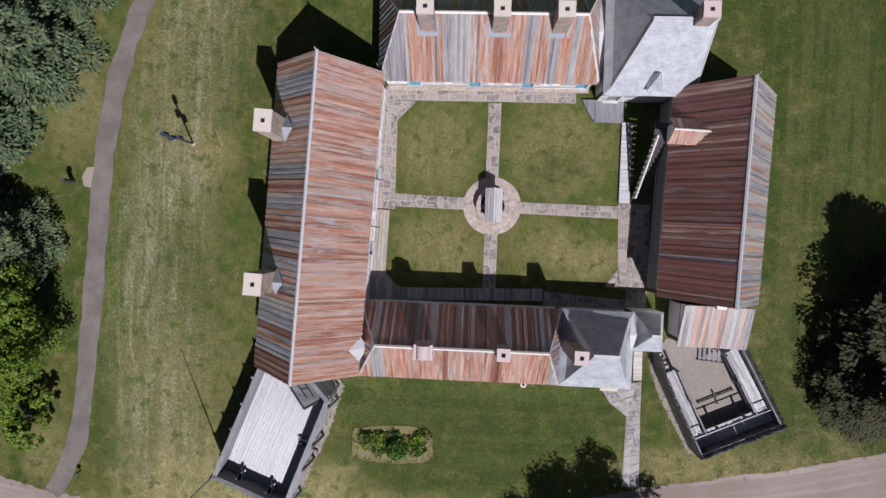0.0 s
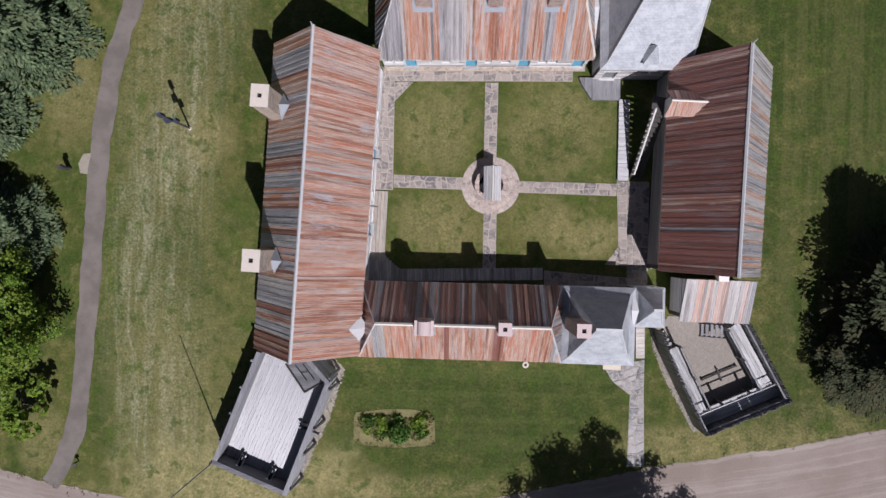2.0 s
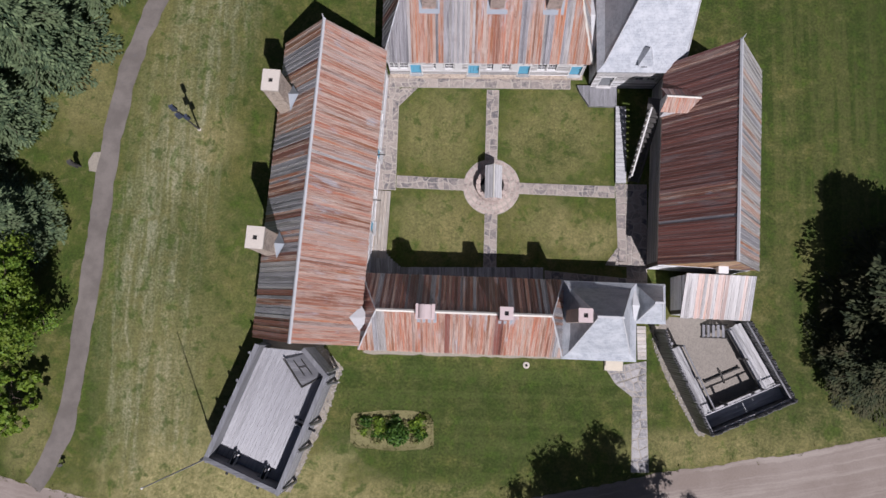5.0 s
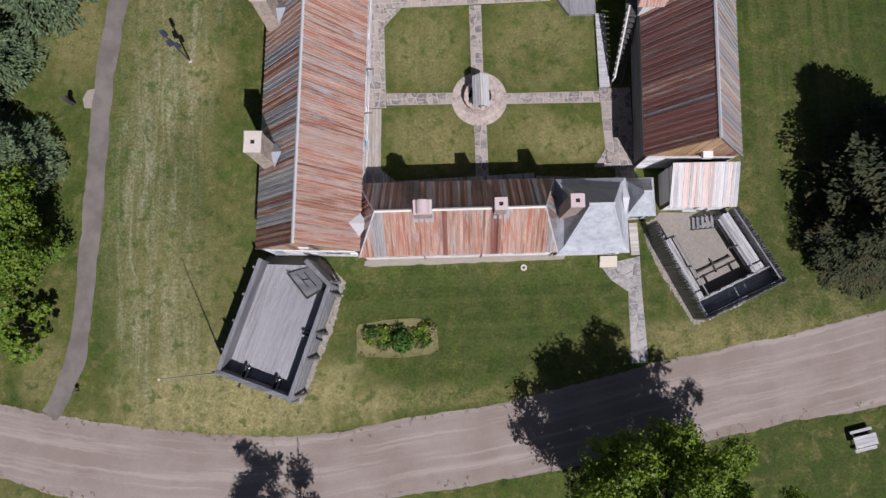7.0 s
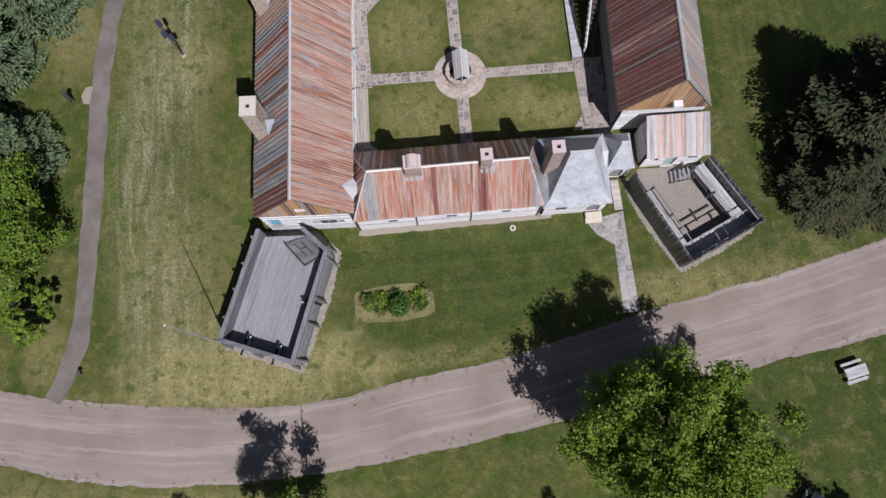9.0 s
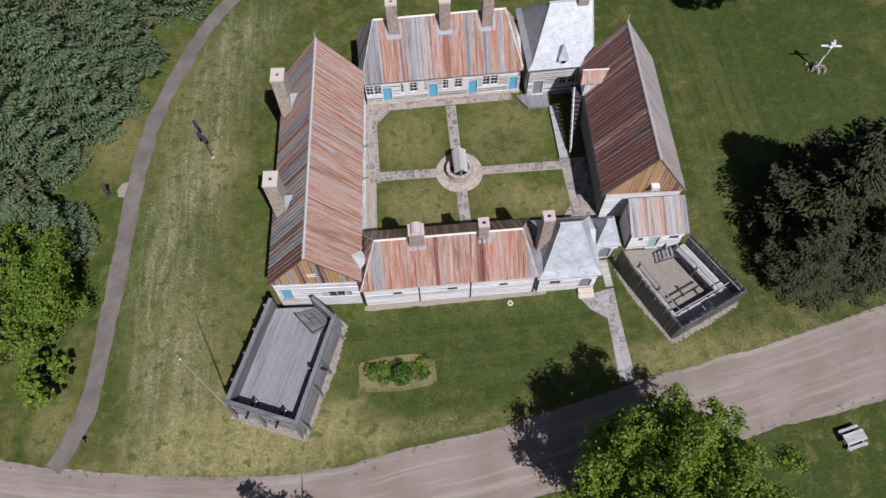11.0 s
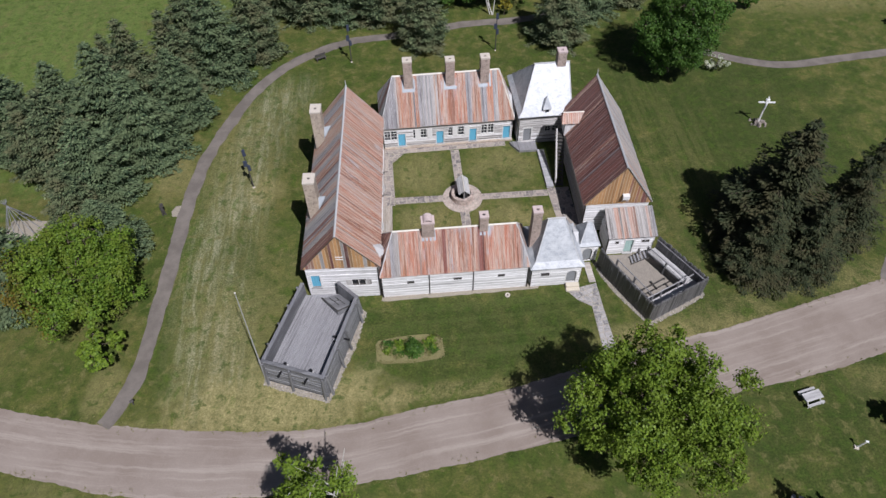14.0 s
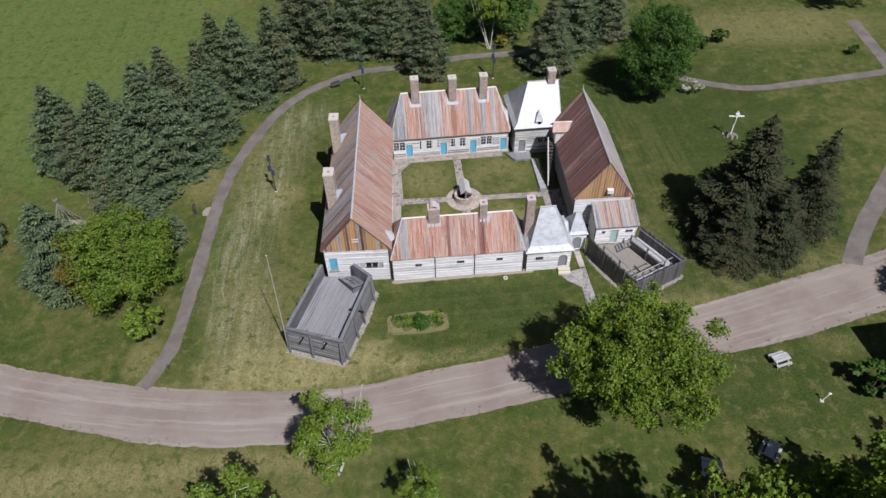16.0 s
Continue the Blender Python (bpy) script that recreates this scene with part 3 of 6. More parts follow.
def chimney(parent, x, y, top, sx, sy, foot, mat=STONE, cap=CAPSTONE, rz=0.0, hood=False, flash=None):
    """A stone stack with a proud mortar cap, flue holes and lead at its foot."""
    s = Shape()
    s.box(x, y, foot, sx, sy, top - 0.18 - foot, rz, taper=0.96)
    c = s.make("chimney", mat, parent, "rubble stone chimney stack with a mortar cap")
    k = Shape()
    # a rim of four bars round the flue
    hole = 0.30
    for dx, dy, a, b in ((0, sy / 2 - (sy - hole) / 4, sx + 0.04, (sy - hole) / 2 + 0.02), (0, -(sy / 2 - (sy - hole) / 4), sx + 0.04, (sy - hole) / 2 + 0.02),
                         (sx / 2 - (sx - hole) / 4, 0, (sx - hole) / 2 + 0.02, hole), (-(sx / 2 - (sx - hole) / 4), 0, (sx - hole) / 2 + 0.02, hole)):
        q = Matrix.Rotation(radians(rz), 3, "Z") @ Vector((dx, dy, 0))
        k.box(x + q.x, y + q.y, top - 0.18, a, b, 0.18 + rng.uniform(-0.003, 0.003), rz)
    k.make("cap", cap, c, "pale mortar cap")
    f = Shape()
    f.box(x, y, top - 0.2, hole, hole, 0.06, rz)
    f.make("flue", SOOT_AND_DEPTH, c, "sooty flue opening")
    if hood:
        h = Shape()
        seg = 8
        pts = [(math.cos(math.pi * i / seg) * sx * 0.36, math.sin(math.pi * i / seg) * 0.42) for i in range(seg + 1)]
        poly = pts + [(p[0] * 0.78, p[1] * 0.74) for p in pts[::-1]]
        n_ = len(poly)
        vs = [(x + a, y - sy * 0.46, top + b) for a, b in poly] + [(x + a, y + sy * 0.46, top + b) for a, b in poly]
        fs = [(i, (i + 1) % n_, n_ + (i + 1) % n_, n_ + i) for i in range(n_)] + [(i, i + 1, n_ - 2 - i, n_ - 1 - i) for i in range(seg)] + [(n_ + i + 1, n_ + i, 2 * n_ - 1 - i, 2 * n_ - 2 - i) for i in range(seg)]
        h.add(vs, fs)
        h.make("hood", PINKCAP, c, "arched pink mortar hood")
    if flash:
        fl = Shape()
        for fx, fy, fz, wx, wy, ang_x, ang_y in flash:
            fl.box(fx, fy, fz, wx, wy, 0.02, rz, ang_x, ang_y)
        fl.make("flashing", LEAD, c, "blue-grey lead flashing")
    return c


def hip_faces(x0, x1, y0, y1, ez, r0, r1, ry, rz):
    """South, east, north, west faces of a hipped roof with its ridge along x."""
    a, b, c, d = (x0, y0, ez), (x1, y0, ez), (x1, y1, ez), (x0, y1, ez)
    p, q = (r0, ry, rz), (r1, ry, rz)
    return [[a, b, q, p], [b, c, q], [c, d, p, q], [d, a, p]]


def deck_under(parent, corners, drop=0.09, name="roof"):
    c = [Vector(p) for p in corners]
    u = (c[1] - c[0]).normalized()
    nrm = (c[1] - c[0]).cross(c[2] - c[0]).normalized()
    v = nrm.cross(u)
    flat = [((p - c[0]).dot(u), (p - c[0]).dot(v)) for p in c]
    return slab(name, flat, c[0], u, v, drop - 0.02, -drop, CORE, parent)


def board_roof(parent, faces, weights, **kw):
    made = []
    for corners, w in zip(faces, weights):
        deck = deck_under(parent, corners)
        boards(deck, corners, w, **kw)
        made.append(deck)
    return made


def slate_roof(parent, x0, x1, y0, y1, ez, r0, r1, ry, rz, flare=0.55, rise=0.5, label="", gable=False):
    """A slated hipped roof that flares at the eaves; gable: its east end is an upright gable, and r1 is x1."""
    xa, xb, ya, yb = x0 + flare, x1 - (0.0 if gable else flare), y0 + flare, y1 - flare
    lower = [[(x0, y0, ez), (x1, y0, ez), (xb, ya, ez + rise), (xa, ya, ez + rise)], [(x1, y0, ez), (x1, y1, ez), (xb, yb, ez + rise), (xb, ya, ez + rise)],
             [(x1, y1, ez), (x0, y1, ez), (xa, yb, ez + rise), (xb, yb, ez + rise)], [(x0, y1, ez), (x0, y0, ez), (xa, ya, ez + rise), (xa, yb, ez + rise)]]
    faces3 = lower + hip_faces(xa, xb, ya, yb, ez + rise, r0, r1, ry, rz)
    if gable:
        faces3 = [f for i, f in enumerate(faces3) if i not in (1, 5)]
    verts, faces, uvs = [], [], []
    for corners in faces3:
        c = [Vector(p) for p in corners]
        u = (c[1] - c[0]).normalized()
        nrm = (c[1] - c[0]).cross(c[2] - c[0]).normalized()
        v = nrm.cross(u)
        o = len(verts)
        verts += c
        uvs += [((p - c[0]).dot(u) + o * 0.37, (p - c[0]).dot(v)) for p in c]
        faces.append(tuple(range(o, o + len(c))))
    o = len(verts)
    verts += [Vector(p) for p in ((x0, y0, ez), (x1, y0, ez), (x1, y1, ez), (x0, y1, ez), (x0, y0, ez - 0.1), (x1, y0, ez - 0.1), (x1, y1, ez - 0.1), (x0, y1, ez - 0.1))]
    uvs += [(0, 0)] * 8
    faces += [(o + i, o + 4 + i, o + 4 + (i + 1) % 4, o + (i + 1) % 4) for i in range(4)] + [(o + 7, o + 6, o + 5, o + 4)]
    roof = link_mesh("roof", verts, faces, SLATE, parent, label or "grey slate roof with flared eaves", uvs)
    cap = Shape()
    cap.box((r0 + r1) / 2, ry, rz - 0.03, r1 - r0 + 0.25, 0.16, 0.08)
    for e, (xx, yy) in ((r0, (xa, ya)), (r1, (xb, ya)), (r0, (xa, yb)), (r1, (xb, yb)))[:: 2 if gable else 1]:
        cap.tube((e, ry, rz), (xx, yy, ez + rise), 0.05, 0.05, 5)
    cap.make("ridge_cap", RIDGE, roof, "pale lead ridge and hips")
    if gable:
        end = Shape()
        tri = [(y0 + 0.3, ez - 0.05), (y1 - 0.3, ez - 0.05), (ry, rz - 0.12)]
        end.add([(x1 - d, y, z) for d in (0.12, 0.3) for y, z in tri], [(0, 1, 2), (5, 4, 3), (0, 3, 4, 1), (1, 4, 5, 2), (2, 5, 3, 0)])
        boards(end.make("gable", CORE, parent), [(x1 - 0.1, *p) for p in tri], ((SIDING_GREY, 2), (SIDING, 1)), width=0.26)
        barge = Shape()
        for ya_, yb_ in ((y0, ya), (y1, yb)):
            barge.tube((x1 + 0.02, ya_, ez), (x1 + 0.02, yb_, ez + rise), 0.06, 0.06, 4).tube((x1 + 0.02, yb_, ez + rise), (x1 + 0.02, ry, rz), 0.06, 0.06, 4)
        barge.make("verge_board", RIDGE, roof, "pale verge boards")
    return roof


def ridge_cap(parent, a, b, mat=RIDGE, size=0.14):
    s = Shape()
    s.tube(a, b, size, size, 4)
    return s.make("ridge_board", mat, parent)


def quads(name, centre, a, b, mat, parent):
    """Leaves: small quads given by their centres and half axes (arrays)."""
    k = len(centre)
    v = np.empty((k, 4, 3), np.float32)
    v[:, 0], v[:, 1], v[:, 2], v[:, 3] = centre - a, centre + b * 0.9, centre + a, centre - b * 0.9
    me = bpy.data.meshes.new(name)
    me.vertices.add(k * 4)
    me.vertices.foreach_set("co", v.ravel())
    me.loops.add(k * 4)
    me.loops.foreach_set("vertex_index", np.arange(k * 4, dtype=np.int32))
    me.polygons.add(k)
    me.polygons.foreach_set("loop_start", np.arange(0, k * 4, 4, dtype=np.int32))
    me.update()
    me.validate()
    me.materials.append(mat)
    ob = new(name, me)
    ob.parent = parent
    return ob


def unit(v):
    return v / np.maximum(1e-6, np.linalg.norm(v, axis=-1, keepdims=True))


# ---- ground, road, lanes ----
def smooth_line(pts, step=0.7):
    out = []
    p = [Vector((*q, 0)) for q in pts]
    p = [p[0] * 2 - p[1]] + p + [p[-1] * 2 - p[-2]]
    for a, b, c, d in zip(p, p[1:], p[2:], p[3:]):
        k = max(2, int((c - b).length / step))
        for i in range(k):
            t = i / k
            out.append(0.5 * ((2 * b) + (c - a) * t + (2 * a - 5 * b + 4 * c - d) * t * t + (3 * b - a - 3 * c + d) * t ** 3))
    return out + [p[-2]]


def strip(name, left, right, z, mat, ragged, label, category, kind="structure", crown=0.0):
    """A sheet between two edges, with uneven borders."""
    k = len(left)
    verts, uvs, along = [], [], 0.0
    cols = 7
    for i in range(k):
        a, b = left[i].copy(), right[i].copy()
        if i:
            along += ((left[i] + right[i]) / 2 - (left[i - 1] + right[i - 1]) / 2).length
        w = (b - a).length
        d = (b - a).normalized()
        a += d * ragged * (noise.noise((a.x * 0.35, a.y * 0.35, 3)) + 0.8 * noise.noise((a.x * 1.9, a.y * 1.9, 5)))
        b += d * ragged * (noise.noise((b.x * 0.35, b.y * 0.35, 9)) + 0.8 * noise.noise((b.x * 1.9, b.y * 1.9, 7)))
        for j in range(cols):
            t = j / (cols - 1)
            p = a.lerp(b, t)
            verts.append((p.x, p.y, z + crown * math.sin(math.pi * t)))
            uvs.append((t * w, along))
    faces = [(i * cols + j, i * cols + j + 1, (i + 1) * cols + j + 1, (i + 1) * cols + j) for i in range(k - 1) for j in range(cols - 1)]
    ob = link_mesh(name, verts, faces, mat, None, "", uvs)
    if Vector(verts[1]).xy != Vector(verts[0]).xy and ob.data.polygons[0].normal.z < 0:
        ob.data.flip_normals()
    return tagged(ob, label, category, kind=kind)


def path_strip(name, pts, width, z, mat, ragged, label, category):
    mid = smooth_line(pts)
    left, right = [], []
    for i, p in enumerate(mid):
        d = (mid[min(i + 1, len(mid) - 1)] - mid[max(i - 1, 0)]).normalized()
        s = Vector((-d.y, d.x, 0)) * width / 2
        left.append(p + s)
        right.append(p - s)
    return strip(name, left, right, z, mat, ragged, label, category)


g = Shape()
ext = [-2500, -600, -200] + [-120 + 10 * i for i in range(25)] + [200, 600, 2500]
g.v = [Vector((x, y, 0.0)) for y in ext for x in ext]
m_ = len(ext)
g.f = [(j * m_ + i, j * m_ + i + 1, (j + 1) * m_ + i + 1, (j + 1) * m_ + i) for j in range(m_ - 1) for i in range(m_ - 1)]
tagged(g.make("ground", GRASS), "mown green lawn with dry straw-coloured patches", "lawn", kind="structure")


def resample(line, k):
    d = [0.0]
    for a, b in zip(line, line[1:]):
        d.append(d[-1] + (b - a).length)
    out, j = [], 0
    for i in range(k):
        s = d[-1] * i / (k - 1)
        while j < len(d) - 2 and d[j + 1] < s:
            j += 1
        t = (s - d[j]) / max(1e-6, d[j + 1] - d[j])
        out.append(line[j].lerp(line[j + 1], min(1.0, t)))
    return out


road_n = smooth_line([(-110, 2), (-75, -9), (-60, -14.8), (-47.7, -18.9), (-38.6, -21.7), (-32.9, -23.1), (-24.5, -24.5), (-15.5, -25.35), (-10.3, -25.1), (-2.2, -23.9), (3.2, -23.2), (14.5, -20.7), (22, -19.4),
                      (29.1, -18.0), (38.6, -15.7), (43.7, -14.5), (60, -10.5), (90, -3), (150, 12)])
road_s = smooth_line([(-113, -4), (-78, -15), (-62, -20.5), (-45.6, -25), (-34.2, -28.6), (-27.3, -30.2), (-19.5, -30.8), (-10.7, -30.6), (-1.9, -29.7), (3.5, -29), (17.6, -26.8), (25.4, -25.4), (32.8, -24.3),
                      (44.1, -21.7), (60, -17.5), (90, -10), (151, 5)])
strip("road", resample(road_n, 900), resample(road_s, 900), 0.010, ROAD, 0.16, "wide pinkish dirt road with pale wheel tracks", "road")
path_strip("lane_west", [(-32.85, -23.25), (-32.1, -21.9), (-30.7, -17.7), (-30.05, -10.3), (-29.5, -1.8), (-29, 5), (-28, 10.8), (-26.3, 16), (-23.5, 22.7), (-19.8, 27.8), (-15.5, 31.1), (-10.5, 33.4), (-5, 34), (1, 35.2), (7, 36), (13.4, 36.2), (24, 38)],
           1.58, 0.016, ASPHALT, 0.20, "narrow grey asphalt footpath through the lawn", "path")
path_strip("path_east", [(33, 29.5), (36, 27.5), (39.2, 25.1), (44, 22.6), (49, 21.4), (57.2, 22.1), (70, 23.5), (95, 27)], 1.5, 0.014, ASPHALT, 0.08, "grey footpath crossing the lawn", "path")
path_strip("lane_east", [(44.0, -15.0), (44.5, -14.2), (47.9, -10), (53, -4.7), (60, 3), (70, 18), (74, 40)], 2.1, 0.018, ASPHALT, 0.10, "grey asphalt lane joining the dirt road", "path")


# ---- flagstone paving ----
def paving(name, poly, cell, label, z=0.0, ring=None, mat=None):
    """Flagstones over a mortar bed. poly: corners of a quad (two long sides first and last), or ring: centre, inner and outer radius."""
    base = Shape()
    stones_ = []
    if ring:
        (cx, cy), r0, r1 = ring
        k = 40
        a = [(cx + r1 * math.cos(2 * math.pi * i / k), cy + r1 * math.sin(2 * math.pi * i / k)) for i in range(k)]
        base.prism(a, 0.0, 0.026 + z)
        rings = max(1, round((r1 - r0) / cell))
        for j in range(rings):
            ra, rb = r0 + (r1 - r0) * j / rings, r0 + (r1 - r0) * (j + 1) / rings
            count = max(6, round(math.pi * (ra + rb) / cell / 1.1))
            ph = rng.random()
            for i in range(count):
                t0, t1 = (2 * math.pi * (i + ph + rng.uniform(-0.08, 0.08)) / count, 2 * math.pi * (i + 1 + ph + rng.uniform(-0.08, 0.08)) / count)
                stones_.append([(cx + r * math.cos(t), cy + r * math.sin(t)) for r, t in ((ra, t0), (rb - rng.uniform(0, 0.06), t0), (rb - rng.uniform(0, 0.06), t1), (ra, t1))])
    else:
        p = [Vector((*q, 0)) for q in poly]
        base.prism([tuple(q.xy) for q in p], 0.0, 0.022 + z)
        la, wb = (p[1] - p[0]).length, (p[3] - p[0]).length
        nu, nv = max(1, round(la / cell)), max(1, round(wb / cell))
        grid = {}
        for i in range(nu + 1):
            for j in range(nv + 1):
                s, t = i / nu, j / nv
                if 0 < i < nu:
                    s += rng.uniform(-0.42, 0.42) / nu
                if 0 < j < nv:
                    t += rng.uniform(-0.38, 0.38) / nv
                grid[i, j] = p[0].lerp(p[1], s).lerp(p[3].lerp(p[2], s), t)
        skip = set()
        for i in range(nu):
            for j in range(nv):
                if (i, j) in skip:
                    continue
                if rng.random() < 0.28 and i + 1 < nu and (i + 1, j) not in skip:
                    skip.add((i + 1, j))
                    q = [grid[i, j], grid[i + 1, j], grid[i + 2, j], grid[i + 2, j + 1], grid[i + 1, j + 1], grid[i, j + 1]]
                else:
                    q = [grid[i, j], grid[i + 1, j], grid[i + 1, j + 1], grid[i, j + 1]]
                stones_.append([tuple(w.xy) for w in q])
    bed = tagged(base.make(name, MORTAR), label, "paving", kind="structure")
    for q in stones_:
        c = Vector((sum(a for a, _ in q) / len(q), sum(b for _, b in q) / len(q)))
        if area(q) < 0:
            q = q[::-1]
        small = []
        for a, b in q:
            d = Vector((a, b)) - c
            k = max(0.5, 1 - 0.045 / max(0.05, d.length)) * rng.uniform(0.90, 1.0)
            small.append(tuple(c + d * k))
        s = Shape()
        s.prism(small, 0.02 + z, 0.044 + z + rng.uniform(0, 0.02))
        s.make("flagstone", mat or FLAG, bed)


paving("pavement_north", [(-7.2, 9.15), (8.0, 9.3), (8.0, 10.35), (-7.2, 10.2)], 0.55, "irregular brown and grey flagstone pavement along the house wall")
paving("pavement_west", [(-5.85, 0.65), (-5.85, 9.14), (-7.05, 9.14), (-7.5, 0.65)], 0.55, "irregular grey flagstone pavement beside the long house")
paving("pavement_corner", [(-5.84, 7.6), (-4.4, 9.12), (-5.6, 9.13), (-5.84, 9.0)], 0.5, "flagstones filling the courtyard corner")
paving("pavement_east", [(12.5, -4.6), (12.4, 1.6), (11.6, 1.6), (11.85, -4.6)], 0.5, "narrow flagstone pavement beside the shaded house")
paving("pavement_south_corner", [(10.8, -4.9), (12.6, -5.0), (12.5, -4.62), (11.86, -3.4)], 0.5, "flagstones at the courtyard corner")
paving("path_court_north", [(1.22, 3.2), (1.25, 9.13), (2.25, 9.13), (2.2, 3.2)], 0.42, "narrow flagstone path across the courtyard grass")
paving("path_court_south", [(1.28, -6.2), (1.3, -1.0), (2.3, -1.0), (2.3, -6.2)], 0.42, "narrow flagstone path across the courtyard grass")
paving("path_court_west", [(-5.8, 0.85), (-0.35, 0.75), (-0.35, 1.7), (-5.8, 1.85)], 0.42, "narrow flagstone path across the courtyard grass")
paving("path_court_east", [(4.0, 0.6), (11.58, 0.45), (11.58, 1.4), (4.0, 1.5)], 0.42, "narrow flagstone path across the courtyard grass")
paving("paving_well", None, 0.42, "round flagstone apron about the well", ring=((1.80, 1.1), 1.2, 2.27), mat=FLAGPINK)
paving("pavement_shaded", [(12.52, -6.0), (12.42, 1.6), (14.1, 1.6), (14.1, -6.0)], 0.55, "grey flagstone pavement in the shade of the storehouse")
paving("pavement_south_east", [(6.1, -6.7), (14.1, -6.7), (14.1, -6.02), (6.1, -5.45)], 0.55, "grey flagstone pavement behind the gatehouse")
paving("front_path", [(12.93, -15.0), (12.8, -20.6), (14.15, -20.6), (14.0, -15.0)], 0.6, "pale flagstone front path leading to the road", mat=FLAGPALE)
paving("front_path_fan", [(11.62, -14.05), (12.86, -14.98), (14.0, -14.98), (14.0, -13.2)], 0.6, "pale flagstone apron narrowing to the front path", mat=FLAGPALE)
paving("front_path_step", [(10.85, -12.85), (11.6, -14.03), (14.0, -13.18), (14.0, -12.25)], 0.6, "pale flagstone apron before the gatehouse door", mat=FLAGPALE)


# ---- the west range: a long gabled house ----
def gable_house(name, cx, cy, rz, hw, hl, ez, top, east, west, label, gable=((TAN, 5), (RUST, 2), (BROWN, 1), (PALE, 0.6)), holes_south=(), holes_east=(), ridge=RIDGE, width=0.20, west_wall=((SIDING, 1),)):
    h = thing(name, cx, cy, 0, rz, label, "house")
    wx, wy = hw - 0.32, hl - 0.12
    ws = wall(h, (-wx, -wy), (wx, -wy), ez + 0.1, holes_south)
    we = wall(h, (wx, -wy + 0.3), (wx, wy - 0.3), ez + 0.3, holes_east)
    wall(h, (wx, wy), (-wx, wy), ez + 0.1)
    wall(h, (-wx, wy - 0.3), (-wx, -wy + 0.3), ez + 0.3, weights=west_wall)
    roofs = board_roof(h, [[(hw, -hl, ez), (hw, hl, ez), (0, hl, top), (0, -hl, top)], [(-hw, hl, ez), (-hw, -hl, ez), (0, -hl, top), (0, hl, top)]], (east, west), width=width, thick=0.04, over=0.03, stick=0.25)
    for s in (-1, 1):
        k = Shape()
        a, b = s * (wy - 0.02), s * (wy - 0.25)
        pts = [(-wx + 0.1, ez + 0.1), (wx - 0.1, ez + 0.1), (0, top - 0.35)]
        k.add([(x, a, z) for x, z in pts] + [(x, b, z) for x, z in pts], [(0, 1, 2), (5, 4, 3), (0, 3, 4, 1), (1, 4, 5, 2), (2, 5, 3, 0)])
        core = k.make("gable", CORE, h)
        edge = hw - 0.12
        tri = [(-edge, s * (wy + 0.05), ez + 0.02), (edge, s * (wy + 0.05), ez + 0.02), (0, s * (wy + 0.05), top - 0.12)]
        if s > 0:
            tri = [tri[1], tri[0], tri[2]]
        boards(core, tri, gable, width=0.3, ragged=0.07, stick=0.15, thick=0.04)
    ridge_cap(roofs[0], (0, -hl - 0.05, top + 0.03), (0, hl + 0.05, top + 0.03), ridge, 0.11)
    fin = Shape()
    fin.tube((0, hl - 0.05, top), (0, hl + 0.02, top + 0.75), 0.06, 0.02, 6)
    fin.make("finial", RIDGE, roofs[0])
    return h, ws, we, roofs


R_WE = ((RED, 7), (RUST, 1.3), (SALMON, 2.6), (PALE, 0.25))
W_MIX = ((GREY, 4.4), (BROWN, 1.4), (RED, 1.6), (PALE, 0.5))
R_WW = [(0.05, ((RUST, 1),)), (0.12, ((GREY, 1),)), (0.19, ((RUST, 2), (BROWN, 1))), (0.22, ((GREY, 1),)), (0.33, ((RUST, 2), (BROWN, 1))), (0.38, ((GREY, 3), (RUST, 0.4))), (0.42, ((RED, 1), (BROWN, 1))), (0.93, W_MIX), (1.0, ((RUST, 1), (BROWN, 2)))]
house_w, ws, we, roofs_w = gable_house("long_house", -10.83, -0.5, -3.0, 3.78, 10.95, 4.75, 9.42, R_WE, R_WW,
                                       "long gabled timber house with red and grey board roof", holes_south=((0.35, 1.8, 0.95, 1.85), (4.35, 2.0, 0.55, 0.75), (5.05, 2.0, 0.55, 0.75)),
                                       holes_east=((2.5, 0.25, 0.95, 1.95), (5.2, 1.1, 0.8, 0.9), (8.2, 0.25, 0.95, 1.95), (10.8, 1.1, 0.8, 0.9), (14.0, 0.25, 0.95, 1.95), (17.0, 1.1, 0.8, 0.9)))
door(house_w, (ws, 0.35, 1.8), high=1.85)
for x in (4.35, 5.05):
    pane_frame = window(house_w, (ws, x, 2.0), 0.55, 0.75, 1, 1, mat=DARKWOOD)
    s = Shape()
    p = ws[0] + ws[1] * (x + (-0.36 if x < 5 else 0.91)) + Vector((0, 0, 2.0)) + ws[2] * 0.05
    s.box(p.x, p.y, p.z, 0.5, 0.05, 0.75, math.degrees(math.atan2(ws[1].y, ws[1].x)))
    s.make("shutter", SIDING_GREY, pane_frame, "open grey plank shutter")
for x in (2.5, 8.2, 14.0):
    door(house_w, (we, x, 0.25))
for x in (5.2, 10.8, 17.0):
    window(house_w, (we, x, 1.1))
gw = Shape()
for z in (6.05, 6.4):
    gw.box(0.05, -10.93, z, 0.75, 0.08, 0.08)
gw.make("vent", WHITEWOOD, house_w, "small slatted gable vent")
